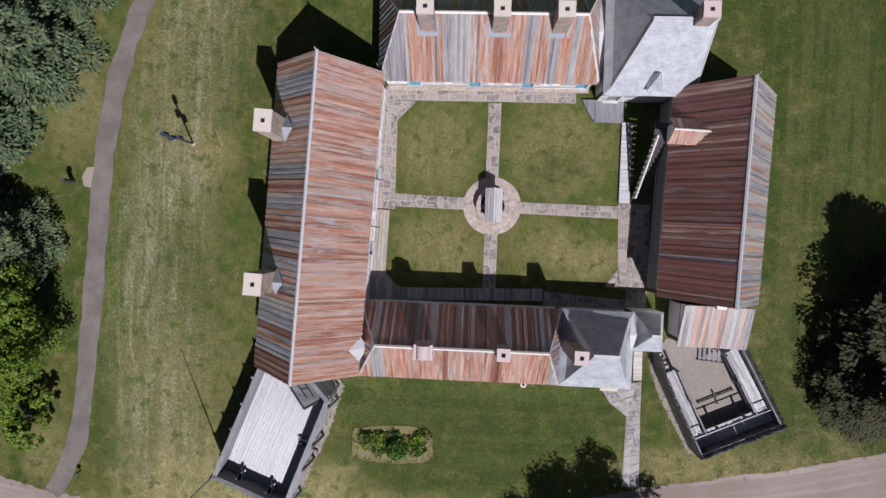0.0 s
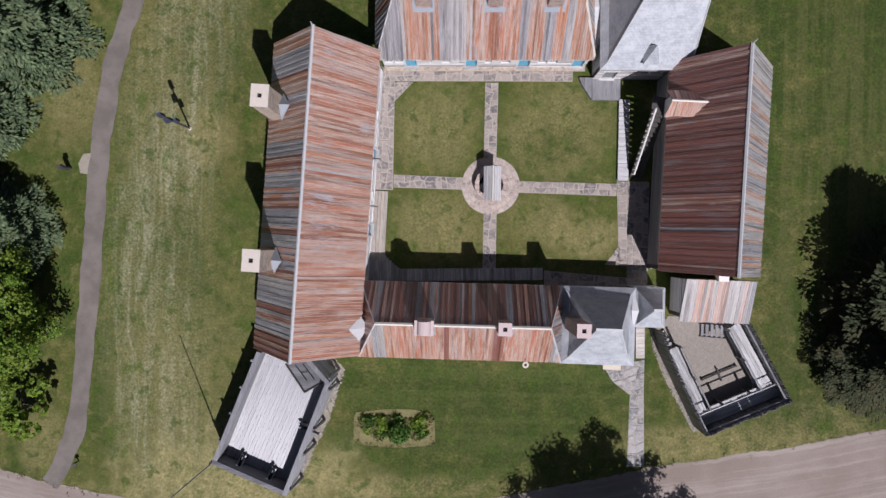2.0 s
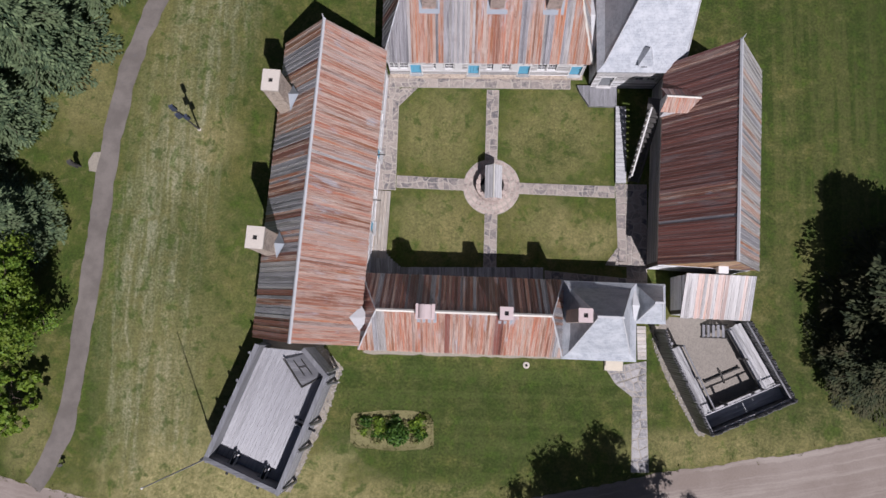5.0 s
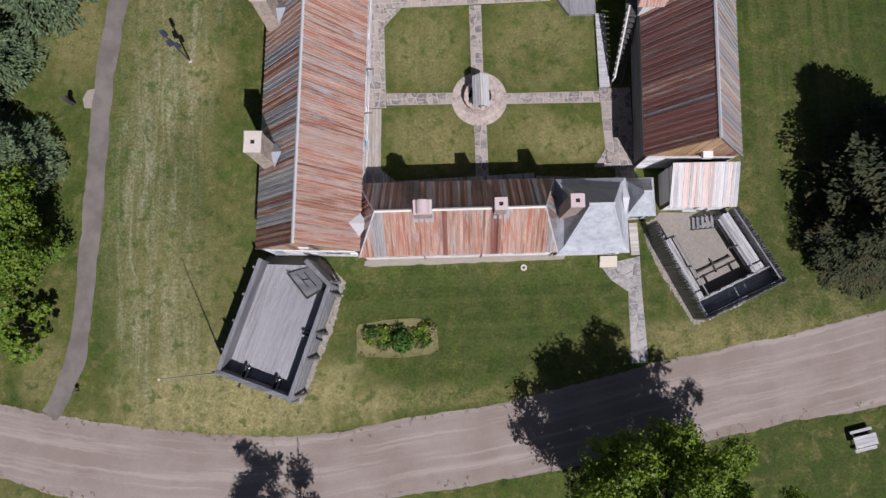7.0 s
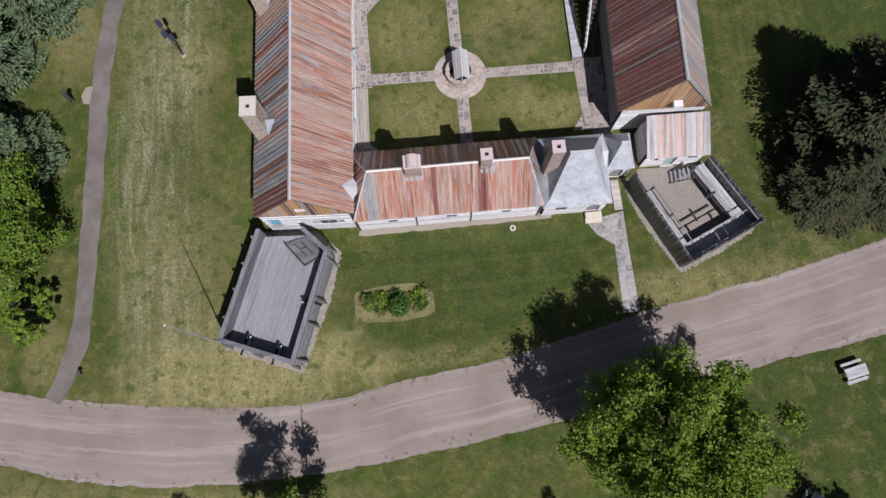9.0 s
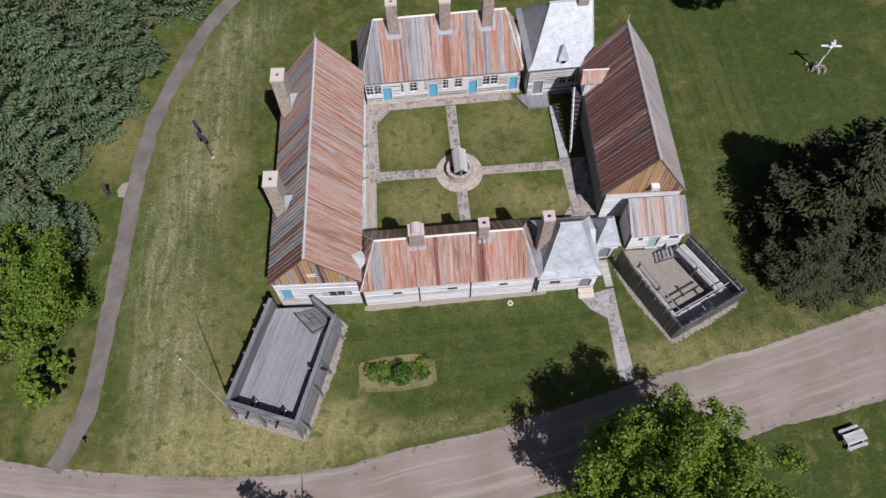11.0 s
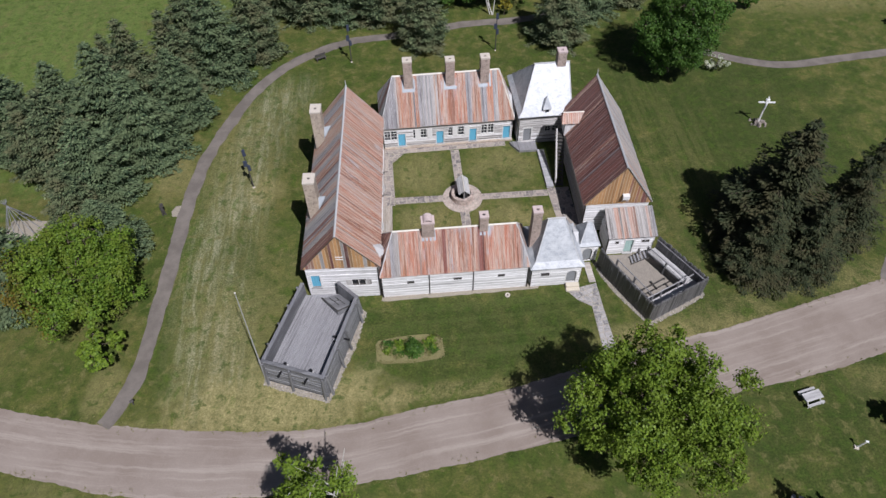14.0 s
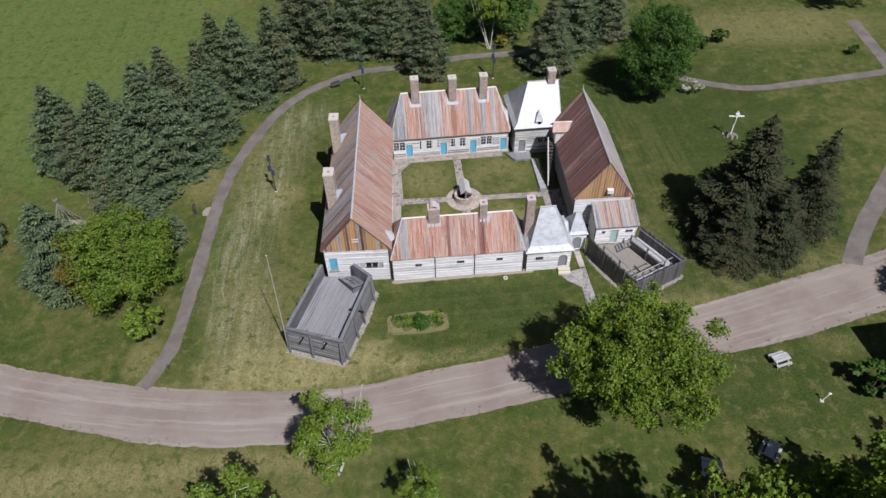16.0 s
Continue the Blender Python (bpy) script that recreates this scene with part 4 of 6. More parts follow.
for cx, cy, top in ((-13.36, 5.67, 10.45), (-13.73, -4.79, 10.5)):
    p = house_w.matrix_basis.inverted() @ Vector((cx, cy, 0))
    chimney(house_w, p.x, p.y, top, 1.12, 1.42, 4.5)
    f = Shape()
    # a lead saddle that sheds water between stack and roof
    f.add([(p.x + 0.55, p.y - 0.72, 7.15), (p.x + 0.55, p.y + 0.72, 7.15), (p.x + 1.30, p.y, 8.02), (p.x + 0.55, p.y, 7.9), (p.x + 0.57, p.y - 0.95, 7.0), (p.x + 0.57, p.y + 0.95, 7.0)],
          [(0, 2, 3), (3, 2, 1), (4, 2, 0), (1, 2, 5)])
    f.make("flashing", LEAD, house_w, "blue-grey lead flashing at a chimney foot")
# corner post
cp = Shape()
cp.box(3.5, -10.86, 0, 0.16, 0.1, 4.6)
cp.make("corner_post", DARKWOOD, house_w)
for y in (3.4, -0.1):
    bk = Shape()
    bk.tube((3.45, y, 3.3), (4.25, y - 0.05, 3.45), 0.045, 0.04, 6).tube((3.45, y, 2.8), (3.95, y, 3.38), 0.035, 0.03, 6)
    bk.make("bracket", DARKWOOD, house_w, "dark wooden bracket arm")
# low valley cover where the south range meets this roof
vc = Shape()
vc.add([(3.75, -9.9, 4.85), (3.75, -8.1, 4.85), (3.1, -9.0, 5.75), (4.3, -8.9, 4.55)], [(0, 3, 2), (3, 1, 2)])
vc.make("valley_flashing", RIDGE, house_w, "pale lead valley flashing")

# ---- the south range ----
house_s = thing("south_house", -0.35, -9.1, 0, -0.4, "low hipped timber house with reddish board roof", "house")
S_holes = ((2.6, 2.05, 0.6, 0.25), (7.2, 2.1, 0.7, 0.22), (11.6, 2.05, 0.6, 0.25))
sw = wall(house_s, (-7.35, -2.72), (7.25, -2.72), 3.35, S_holes, width=0.42)
wall(house_s, (7.25, 2.5), (-7.35, 2.5), 3.35)
wall(house_s, (7.25, -2.4), (7.25, 2.2), 3.3)
wall(house_s, (-7.35, 2.2), (-7.35, -2.4), 3.3)
for x, z, w, h in S_holes:
    window(house_s, (sw, x, z), w, h, 3, 1, mat=DARKWOOD)
for x in (-7.3, -2.62, 1.75, 7.2):
    b = Shape()
    b.box(x, -2.78, 0, 0.10, 0.08, 3.3)
    b.make("post", DARKWOOD, house_s)
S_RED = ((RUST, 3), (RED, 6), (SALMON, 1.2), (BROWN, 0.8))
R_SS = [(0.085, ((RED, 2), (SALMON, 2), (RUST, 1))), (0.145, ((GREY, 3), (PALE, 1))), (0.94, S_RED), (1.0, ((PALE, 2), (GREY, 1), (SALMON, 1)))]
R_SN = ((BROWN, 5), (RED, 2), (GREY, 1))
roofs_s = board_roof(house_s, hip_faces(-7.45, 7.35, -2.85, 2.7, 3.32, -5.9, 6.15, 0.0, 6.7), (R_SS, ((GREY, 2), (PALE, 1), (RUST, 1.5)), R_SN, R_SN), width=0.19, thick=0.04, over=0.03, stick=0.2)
ridge_cap(roofs_s[0], (-5.9, 0, 6.75), (6.15, 0, 6.75), RIDGEPALE, 0.11)
for a, b in (((-5.9, 0, 6.72), (-7.45, -2.85, 3.36)), ((6.15, 0, 6.72), (7.35, -2.85, 3.36)), ((-5.9, 0, 6.72), (-7.45, 2.7, 3.36)), ((6.15, 0, 6.72), (7.35, 2.7, 3.36))):
    ridge_cap(roofs_s[0], a, b, RIDGE, 0.07)
chimney(house_s, -2.45, -0.05, 8.2, 1.25, 1.0, 3.5, BROWNSTONE, PINKCAP, hood=True, flash=[(-2.45, -0.64, 6.0, 1.6, 0.32, 50, 0), (-3.17, -0.3, 6.4, 0.2, 0.85, 50, 0), (-1.73, -0.3, 6.4, 0.2, 0.85, 50, 0)])
chimney(house_s, 2.93, 0.02, 8.3, 0.85, 0.85, 3.5, BROWNSTONE, PINKCAP, flash=[(2.93, -0.54, 6.12, 1.15, 0.3, 50, 0), (2.42, -0.26, 6.45, 0.18, 0.75, 50, 0), (3.44, -0.26, 6.45, 0.18, 0.75, 50, 0)])

# ---- the gatehouse at the south-east ----
gate = thing("gatehouse", 9.75, -9.25, 0, -0.6, "small gatehouse with white plank walls and slate roof", "house")
g_holes = ((1.0, 1.75, 0.75, 0.32), (3.55, 0.45, 1.0, 1.75))
gs = wall(gate, (-2.5, -2.75), (2.45, -2.75), 2.95, g_holes, width=0.42)
wall(gate, (2.45, -2.45), (2.45, 2.3), 2.95, width=0.42)
wall(gate, (2.45, 2.6), (-2.5, 2.6), 2.95)
wall(gate, (-2.5, 2.3), (-2.5, -2.45), 2.95)
window(gate, (gs, 1.0, 1.75), 0.75, 0.32, 2, 1, mat=DARKWOOD)


def arched_door(parent, at, wide, high, label):
    """A round-headed plank door with a stone-coloured surround."""
    (a, u, nrm), along, low = at
    rz = math.degrees(math.atan2(u.y, u.x))
    m = Matrix.Translation(a + u * (along + wide / 2) + Vector((0, 0, low))) @ Matrix.Rotation(radians(rz), 4, "Z")
    seg, r = 10, wide / 2
    arch = [(math.cos(math.pi * i / seg) * r, high - r + math.sin(math.pi * i / seg) * r) for i in range(seg + 1)]
    poly = [(r, 0)] + arch + [(-r, 0)]
    s = Shape()
    s.add([m @ Vector((x, 0.12, z)) for x, z in poly] + [m @ Vector((x, 0.06, z)) for x, z in poly],
          [tuple(range(len(poly)))[::-1], tuple(range(len(poly), 2 * len(poly)))] + [(i, (i + 1) % len(poly), len(poly) + (i + 1) % len(poly), len(poly) + i) for i in range(len(poly))])
    d = s.make("door", DOORGREY, parent, label)
    f = Shape()
    outer = [(x * 1.22, z if z == 0 else (z - (high - r)) * 1.22 + (high - r)) for x, z in poly]
    k = len(poly)
    f.add([m @ Vector((x, -0.06, z)) for x, z in poly] + [m @ Vector((x, -0.06, z)) for x, z in outer] + [m @ Vector((x, 0.14, z)) for x, z in poly] + [m @ Vector((x, 0.02, z)) for x, z in outer],
          [(i + 1, i, k + i, k + i + 1) for i in range(k - 1)] + [(i, i + 1, 2 * k + i + 1, 2 * k + i) for i in range(k - 1)] + [(k + i + 1, k + i, 3 * k + i, 3 * k + i + 1) for i in range(k - 1)])
    f.make("surround", WHITEWOOD, d)
    # boards that fill the square corners above the arch
    c = Shape()
    for sx in (-1, 1):
        q = [(sx * r * 1.0, high)] + [(sx * math.cos(math.pi / 2 * i / 5) * r, high - r + math.sin(math.pi / 2 * i / 5) * r) for i in range(6)]
        c.add([m @ Vector((x, 0.0, z)) for x, z in q], [tuple(range(len(q)))[:: -sx]])
    c.make("spandrel", WHITEWOOD, d)
    return d


DOORGREY = plain("weathered_door", (0.24, 0.25, 0.26), 0.8, 0.2)
arched_door(gate, (gs, 3.55, 0.45), 1.0, 1.75, "round-headed weathered grey plank door")
slate_roof(gate, -2.75, 2.72, -2.95, 2.8, 2.95, -0.82, 0.75, 0.12, 6.95)
chimney(gate, -2.0, 0.15, 8.4, 0.92, 0.92, 2.5, BROWNSTONE, PINKCAP)
step = thing("stone_step", 11.45, -12.55, 0, -0.6, "two pale stone steps before the gatehouse door", "step")
s = Shape()
s.box(0, 0.12, 0, 1.35, 0.5, 0.42, taper=0.98).box(0, -0.3, 0, 1.4, 0.4, 0.2, taper=0.98)
s.make("tread", plain("pale_stone", (0.56, 0.50, 0.40), 0.9, 0.1), step)

# ---- the small porch between gatehouse and stockade ----
porch = thing("entry_porch", 13.6, -7.95, 0, 0, "little hipped porch with slate roof and arched doorway", "porch")
ps = wall(porch, (-1.1, -1.3), (1.0, -1.3), 2.5, ((0.55, 0.15, 1.0, 1.9),), width=0.3)
wall(porch, (1.0, -1.0), (1.0, 1.2), 2.5)
wall(porch, (1.0, 1.45), (-1.1, 1.45), 2.5)
arched_door(porch, (ps, 0.55, 0.15), 1.0, 1.9, "round-headed weathered grey porch door")
slate_roof(porch, -1.2, 1.15, -1.48, 1.5, 2.5, -0.15, 0.3, 0.0, 4.7, 0.3, 0.3)
sb = thing("shaded_boardwalk", -7.9, -6.55, 0, 1.5, "grey plank boardwalk along the shaded house wall", "boardwalk")
for i in range(70):
    x = i * 0.2
    tip = 0.95 + max(0.0, min(1.15, (2.7 - x) * 0.95))
    s = Shape()
    s.box(x, tip / 2, 0.09, 0.188, tip + rng.uniform(-0.03, 0.03), 0.05)
    s.make("plank", SIDING_GREY, sb)
for y in (0.1, 0.75):
    s = Shape()
    s.box(6.9, y, 0, 13.9, 0.12, 0.09)
    s.make("joist", DARKWOOD, sb)

bw = thing("boardwalk", 13.63, -10.75, 0, 1, "short boardwalk of pale planks", "boardwalk")
for i in range(9):
    s = Shape()
    s.box(0, -1.25 + i * 0.285, 0.03, 0.68, 0.27, 0.07 + rng.uniform(0, 0.01))
    s.make("plank", WALKWOOD, bw)

# ---- the east range ----
R_EW = ((BROWN, 10), (RED, 1.2), (GREY, 0.1))
R_EE = ((PALE, 5), (GREY, 2.2), (SALMON, 1.6), (RUST, 0.5))
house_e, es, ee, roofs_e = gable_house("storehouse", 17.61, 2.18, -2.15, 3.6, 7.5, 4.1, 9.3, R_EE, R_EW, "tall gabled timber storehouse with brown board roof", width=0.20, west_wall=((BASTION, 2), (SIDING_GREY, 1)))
hb = Shape()
hb.box(0.55, -7.7, 5.1, 0.7, 0.5, 0.45)
box_ = hb.make("hoist_box", WHITEWOOD, house_e, "white boxed hoist on the gable")
br = Shape()
for x in (0.3, 0.8):
    br.tube((x, -7.45, 4.4), (x, -7.85, 5.12), 0.05, 0.05, 5)
br.make("bracket", WHITEWOOD, box_)
# shaded dormer over the outer stair
dm = Shape()
dm.box(-3.0, 4.15, 4.0, 1.6, 1.25, 2.1)
dorm = dm.make("dormer", SIDING, house_e, "gabled dormer with reddish boards over a stair door")
dtop = 6.85
for face, w in (([(-4.3, 3.3, 5.9), (-1.6, 3.3, 5.9), (-1.6, 4.15, dtop), (-4.1, 4.15, dtop)], S_RED), ([(-1.6, 5.0, 5.9), (-4.3, 5.0, 5.9), (-4.1, 4.15, dtop), (-1.6, 4.15, dtop)], R_SN)):
    boards(dorm, face, w, width=0.24, thick=0.04)
ridge_cap(dorm, (-4.15, 4.15, dtop + 0.03), (-1.55, 4.15, dtop + 0.03), RIDGEPALE, 0.08)
DECKWOOD_PLAIN = plain("pale_rail_wood", (0.62, 0.60, 0.57), 0.7, 0.12)
# outer stair with pale balusters
stair = thing("outside_stair", 13.1, 4.6, 0, -7, "steep wooden outside stair with pale balusters", "stair")
for i in range(14):
    s = Shape()
    s.box(0.28, -2.6 + i * 0.32, 0.12 + i * 0.27, 0.75, 0.34, 0.06)
    s.make("tread", DARKWOOD, stair)
for sx in (-0.12, 0.68):
    s = Shape()
    s.tube((sx, -2.8, 0.0), (sx, 1.85, 3.9), 0.1, 0.1, 4)
    s.make("stringer", DARKWOOD, stair)
for i in range(12):
    s = Shape()
    z = 0.3 + i * 0.315
    s.box(-0.14, -2.5 + i * 0.37, z, 0.13, 0.13, 0.92)
    s.make("baluster", DECKWOOD_PLAIN, stair)
s = Shape()
s.tube((-0.14, -2.6, 1.1), (-0.14, 1.75, 4.75), 0.07, 0.07, 6)
s.make("handrail", DECKWOOD_PLAIN, stair, "pale wooden handrail")
s = Shape()
s.box(0.3, 2.2, 3.75, 1.1, 1.2, 0.12)
s.make("landing", DARKWOOD, stair)

# lean-to shed against the storehouse gable
shed = thing("lean_to_shed", 18.3, -7.3, 0, -1.0, "lean-to shed with striped board roof and white walls", "shed")
sh_holes = ((1.75, 0.15, 0.95, 1.95), (0.75, 1.7, 0.3, 0.25), (3.5, 1.7, 0.3, 0.25), (3.95, 1.7, 0.3, 0.25))
shs = wall(shed, (-2.4, -1.35), (2.4, -1.35), 2.55, sh_holes, width=0.4)
wall(shed, (2.4, -1.05), (2.4, 1.5), 2.6)
wall(shed, (-2.4, 1.5), (-2.4, -1.05), 2.6)
for sx in (-2.25, 2.25):
    k = Shape()
    k.add([(sx + dx, y, z) for dx in (-0.12, 0.12) for y, z in ((-1.3, 2.55), (1.5, 2.55), (1.5, 3.75))], [(0, 1, 2), (5, 4, 3), (0, 2, 5, 3), (0, 3, 4, 1), (1, 4, 5, 2)])
    k.make("side_wall", SIDING, shed)
board_roof(shed, [[(-2.55, -1.62, 2.72), (2.55, -1.62, 2.72), (2.5, 1.55, 3.97), (-2.5, 1.55, 3.97)]], (((PALE, 5), (SALMON, 2.6), (RUST, 0.7), (GREY, 0.8)),), width=0.26, thick=0.04, over=0.025)
door(shed, (shs, 1.75, 0.15), GREENPAINT, label="pale green painted plank door")
for x, z, w, h in sh_holes[1:]:
    window(shed, (shs, x, z), w, h, 1, 1, mat=DARKWOOD)

# ---- the north range ----
house_n = thing("north_house", 0.95, 13.45, 0, 0.6, "hipped timber dwelling with grey and rust board roof", "house")
nd = (1.65, 6.25, 10.25, 14.35)
n_holes = [(x, 0.2, 0.95, 1.95) for x in nd] + [(x, 1.25, 0.74, 1.4) for x in (0.05, 0.84, 3.5, 4.4, 7.7, 8.9, 11.7, 12.5)]
ns = wall(house_n, (-7.6, -3.1), (7.9, -3.1), 3.35, n_holes, ((SIDING_GREY, 7), (SIDING, 1)), width=0.30)
wall(house_n, (7.9, 3.1), (-7.6, 3.1), 3.35)
wall(house_n, (7.9, -2.8), (7.9, 2.8), 3.3)
wall(house_n, (-7.6, 2.8), (-7.6, -2.8), 3.3)
for x in nd:
    door(house_n, (ns, x, 0.2))
for h in n_holes[4:]:
    window(house_n, (ns, h[0], h[1]), h[2], h[3], 2, 3, shutters=h[0] in (4.4, 8.9))
N_GREY, N_RED, N_MIX = ((GREY, 4), (PALE, 1)), ((RUST, 4), (RED, 2)), ((GREY, 1), (RUST, 1), (RED, 0.6), (PALE, 0.3))
R_NS = [(0.137, N_GREY), (0.25, N_RED), (0.31, ((RUST, 2), (GREY, 1))), (0.39, N_GREY), (0.465, N_MIX), (0.60, ((RUST, 3), (RED, 2), (GREY, 1))), (0.64, N_MIX), (0.68, N_GREY), (0.75, N_RED),
        (0.80, N_GREY), (0.845, N_RED), (0.885, N_GREY), (1.0, ((RUST, 3), (TAN, 1.2)))]
roofs_n = board_roof(house_n, hip_faces(-7.95, 8.1, -3.42, 3.42, 3.3, -6.1, 6.45, 0.1, 8.0), (R_NS, ((PALE, 2), (GREY, 3), (RUST, 2)), W_MIX, ((GREY, 5), (BROWN, 0.6))), width=0.19, thick=0.04, over=0.03, stick=0.25)
ridge_cap(roofs_n[0], (-6.1, 0.1, 8.05), (6.45, 0.1, 8.05), RIDGEPALE, 0.12)
for e, x in ((-6.1, -7.95), (6.45, 8.1)):
    for y in (-3.42, 3.42):
        ridge_cap(roofs_n[0], (e, 0.1, 8.02), (x, y, 3.35), RIDGEPALE if e > 0 else RIDGE, 0.09 if e > 0 else 0.06)
for x, top in ((-4.24, 10.5), (0.63, 10.25), (4.67, 10.3)):
    chimney(house_n, x, -0.3, top, 1.05, 1.0, 3.5, BROWNSTONE, CAPSTONE, flash=[(x, -0.95, 6.70, 1.5, 0.36, 53, 0), (x - 0.64, -0.5, 7.27, 0.24, 1.15, 53, 0), (x + 0.64, -0.5, 7.27, 0.24, 1.15, 53, 0)])
def saddle(parent, x, y, z, reach, out, rise):
    """A pale lead saddle over the valley between two roofs, lying north to south."""
    q = Shape()
    q.add([(x, y - reach, z), (x + out, y, z + rise), (x, y + reach, z), (x - 0.35, y, z + rise + 0.08), (x - 0.15, y - reach, z + 0.1), (x - 0.15, y + reach, z + 0.1)],
          [(0, 1, 3, 4), (1, 2, 5, 3)])
    return q.make("valley_flashing", RIDGE, parent, "pale lead saddle over the valley")


saddle(house_n, 8.2, 0.1, 3.4, 2.9, 0.55, 0.75)
saddle(gate, 2.62, 1.15, 3.05, 1.15, 0.22, 0.4)
foundation = Shape()
foundation.box(0.15, -3.2, 0, 15.6, 0.5, 0.2)
foundation.make("footing", STONE, house_n, "low rubble footing")

# ---- the north-east tower house ----
tower = thing("corner_house", 12.6, 13.25, 0, 0.6, "corner house with pale slate roof and spire dormer", "house")
t_holes = ((0.5, 0.35, 1.05, 1.95), (3.1, 1.6, 0.75, 0.85), (4.0, 1.6, 0.75, 0.85))
ts = wall(tower, (-3.1, -3.7), (2.85, -3.7), 4.25, t_holes, ((SIDING_GREY, 6), (SIDING, 1)), width=0.30)
wall(tower, (2.85, -3.4), (2.85, 3.4), 4.25)
wall(tower, (2.85, 3.7), (-3.1, 3.7), 4.25)
wall(tower, (-3.1, 3.4), (-3.1, -3.4), 4.25)
door(tower, (ts, 0.5, 0.35), DOORGREY, 1.05, 1.95, "weathered grey plank door")
window(tower, (ts, 3.1, 1.6), 0.75, 0.85, 2, 2)
window(tower, (ts, 4.0, 1.6), 0.75, 0.85, 2, 2)
t_roof = slate_roof(tower, -3.4, 2.95, -4.1, 4.1, 4.3, -1.05, 2.95, 0.05, 8.7, 0.5, 0.55, "pale grey slate roof with flared eaves", True)
sp = Shape()
sp.box(0.0, -3.3, 4.4, 0.8, 1.0, 0.75)
spd = sp.make("spire_dormer", WHITEWOOD, tower, "tiny dormer with a slate spire")
sr = Shape()
sr.add([(-0.56, -3.95, 5.1), (0.56, -3.95, 5.1), (0.56, -2.5, 5.1), (-0.56, -2.5, 5.1), (0.0, -3.05, 6.45)], [(0, 1, 4), (1, 2, 4), (2, 3, 4), (3, 0, 4), (3, 2, 1, 0)])
gp = Shape()
gp.box(0.0, -3.81, 4.5, 0.45, 0.03, 0.5)
gp.make("pane", GLASS, spd, "dark dormer window pane")
sr.make("spire", SLATE, spd, "grey slate spire")
chimney(tower, 2.0, 0.15, 10.3, 1.05, 1.0, 4.0, BROWNSTONE, PINKCAP)
tf = thing("front_deck", 10.4, 8.7, 0, 0, "weathered plank deck before the corner house", "deck")
deckpoly = [(-1.9, 0.85), (-1.75, 0.35), (-0.95, -0.85), (1.25, -0.85), (1.25, 0.85)]
for i in range(21):
    x0, x1 = -1.9 + i * 0.15, -1.9 + (i + 1) * 0.15
    q = clip(clip(deckpoly, 0, x0 + 0.006, True), 0, x1 - 0.006, False)
    if len(q) > 2:
        s = Shape()
        s.prism(q, 0.02, 0.33 + rng.uniform(0, 0.012))
        s.make("plank", DECKWOOD, tf)
cw = thing("courtyard_walkway", 12.0, 4.75, 0, 0, "raised narrow walkway of weathered planks", "boardwalk")
for i in range(19):
    s = Shape()
    s.box(0, -2.95 + i * 0.33, 0.02, 0.82, 0.31, 0.26 + rng.uniform(0, 0.012))
    s.make("plank", DECKWOOD, cw)
wd = thing("house_deck", -6.95, -2.15, 0, -2, "low deck of pale planks beside the long house", "deck")
for i in range(5):
    s = Shape()
    s.box(-0.48 + i * 0.25, 0, 0.02, 0.235, 5.4, 0.14 + rng.uniform(0, 0.012))
    s.make("plank", WALKWOOD, wd)


# ---- a house past the picnic lawn, which shades the grass at the road ----
house_se = thing("roadside_house", 45.4, -31.6, 0, 3, "tall grey timber house beside the dirt road", "house")
for a_, b_ in (((-3.7, -3.6), (3.7, -3.6)), ((3.7, -3.3), (3.7, 3.3)), ((3.7, 3.6), (-3.7, 3.6)), ((-3.7, 3.3), (-3.7, -3.3))):
    wall(house_se, a_, b_, 6.8, weights=((SIDING_GREY, 1),))
roofs_se = board_roof(house_se, hip_faces(-4.0, 4.0, -3.9, 3.9, 6.8, -2.0, 2.0, 0.0, 8.0), (W_MIX,) * 4, width=0.3, thick=0.04)
ridge_cap(roofs_se[0], (-2.0, 0, 8.03), (2.0, 0, 8.03), RIDGE, 0.1)


# ---- the gun platform (bastion) at the south-west ----
bastion = thing("bastion_platform", -14.0, -17.0, 0, 0, "raised grey plank gun platform with parapet walls", "bastion")
BP = [(-1.35, 5.25), (-4.6, -3.1), (0.95, -5.35), (4.05, 3.1), (2.25, 5.05)]
BW = ((BASTION, 1),)
COPING = plain("coping_wood", (0.24, 0.245, 0.255), 0.6, 0.15)
BTOP, BDECK = 3.35, 1.78
ports = {1: ((1.45, 2.15, 0.55, 0.5), (3.95, 2.15, 0.55, 0.5)), 2: ((4.6, 2.15, 0.5, 0.5),)}
b_at = {}
for i in range(4):
    b_at[i] = wall(bastion, BP[i], BP[i + 1], BTOP, ports.get(i, ()), BW, 0.33, 0.28, name="parapet", inner=BASTION)
for i in range(4):
    a, b = Vector((*BP[i], 0)), Vector((*BP[i + 1], 0))
    d = (b - a).normalized()
    nrm = d.cross(Vector((0, 0, 1)))
    c = (a + b) / 2 - nrm * 0.12
    s = Shape()
    s.box(c.x, c.y, BTOP + 0.003 * i, (b - a).length + 0.06, 0.33, 0.07, math.degrees(math.atan2(d.y, d.x)))
    s.make("coping", BASTION, bastion, "pale weathered coping board")
deck_poly = [(-4.2, -2.9), (0.8, -4.95), (3.7, 3.0), (2.1, 4.75), (-1.2, 4.95)]
base = Shape()
base.prism(deck_poly, BDECK - 0.25, BDECK - 0.06)
deck_ob = base.make("deck", CORE, bastion)
boards(deck_ob, [(x, y, BDECK - 0.05) for x, y in deck_poly], ((DECKWOOD, 1),), width=0.26, thick=0.04, ragged=0.0, odd=0.006)
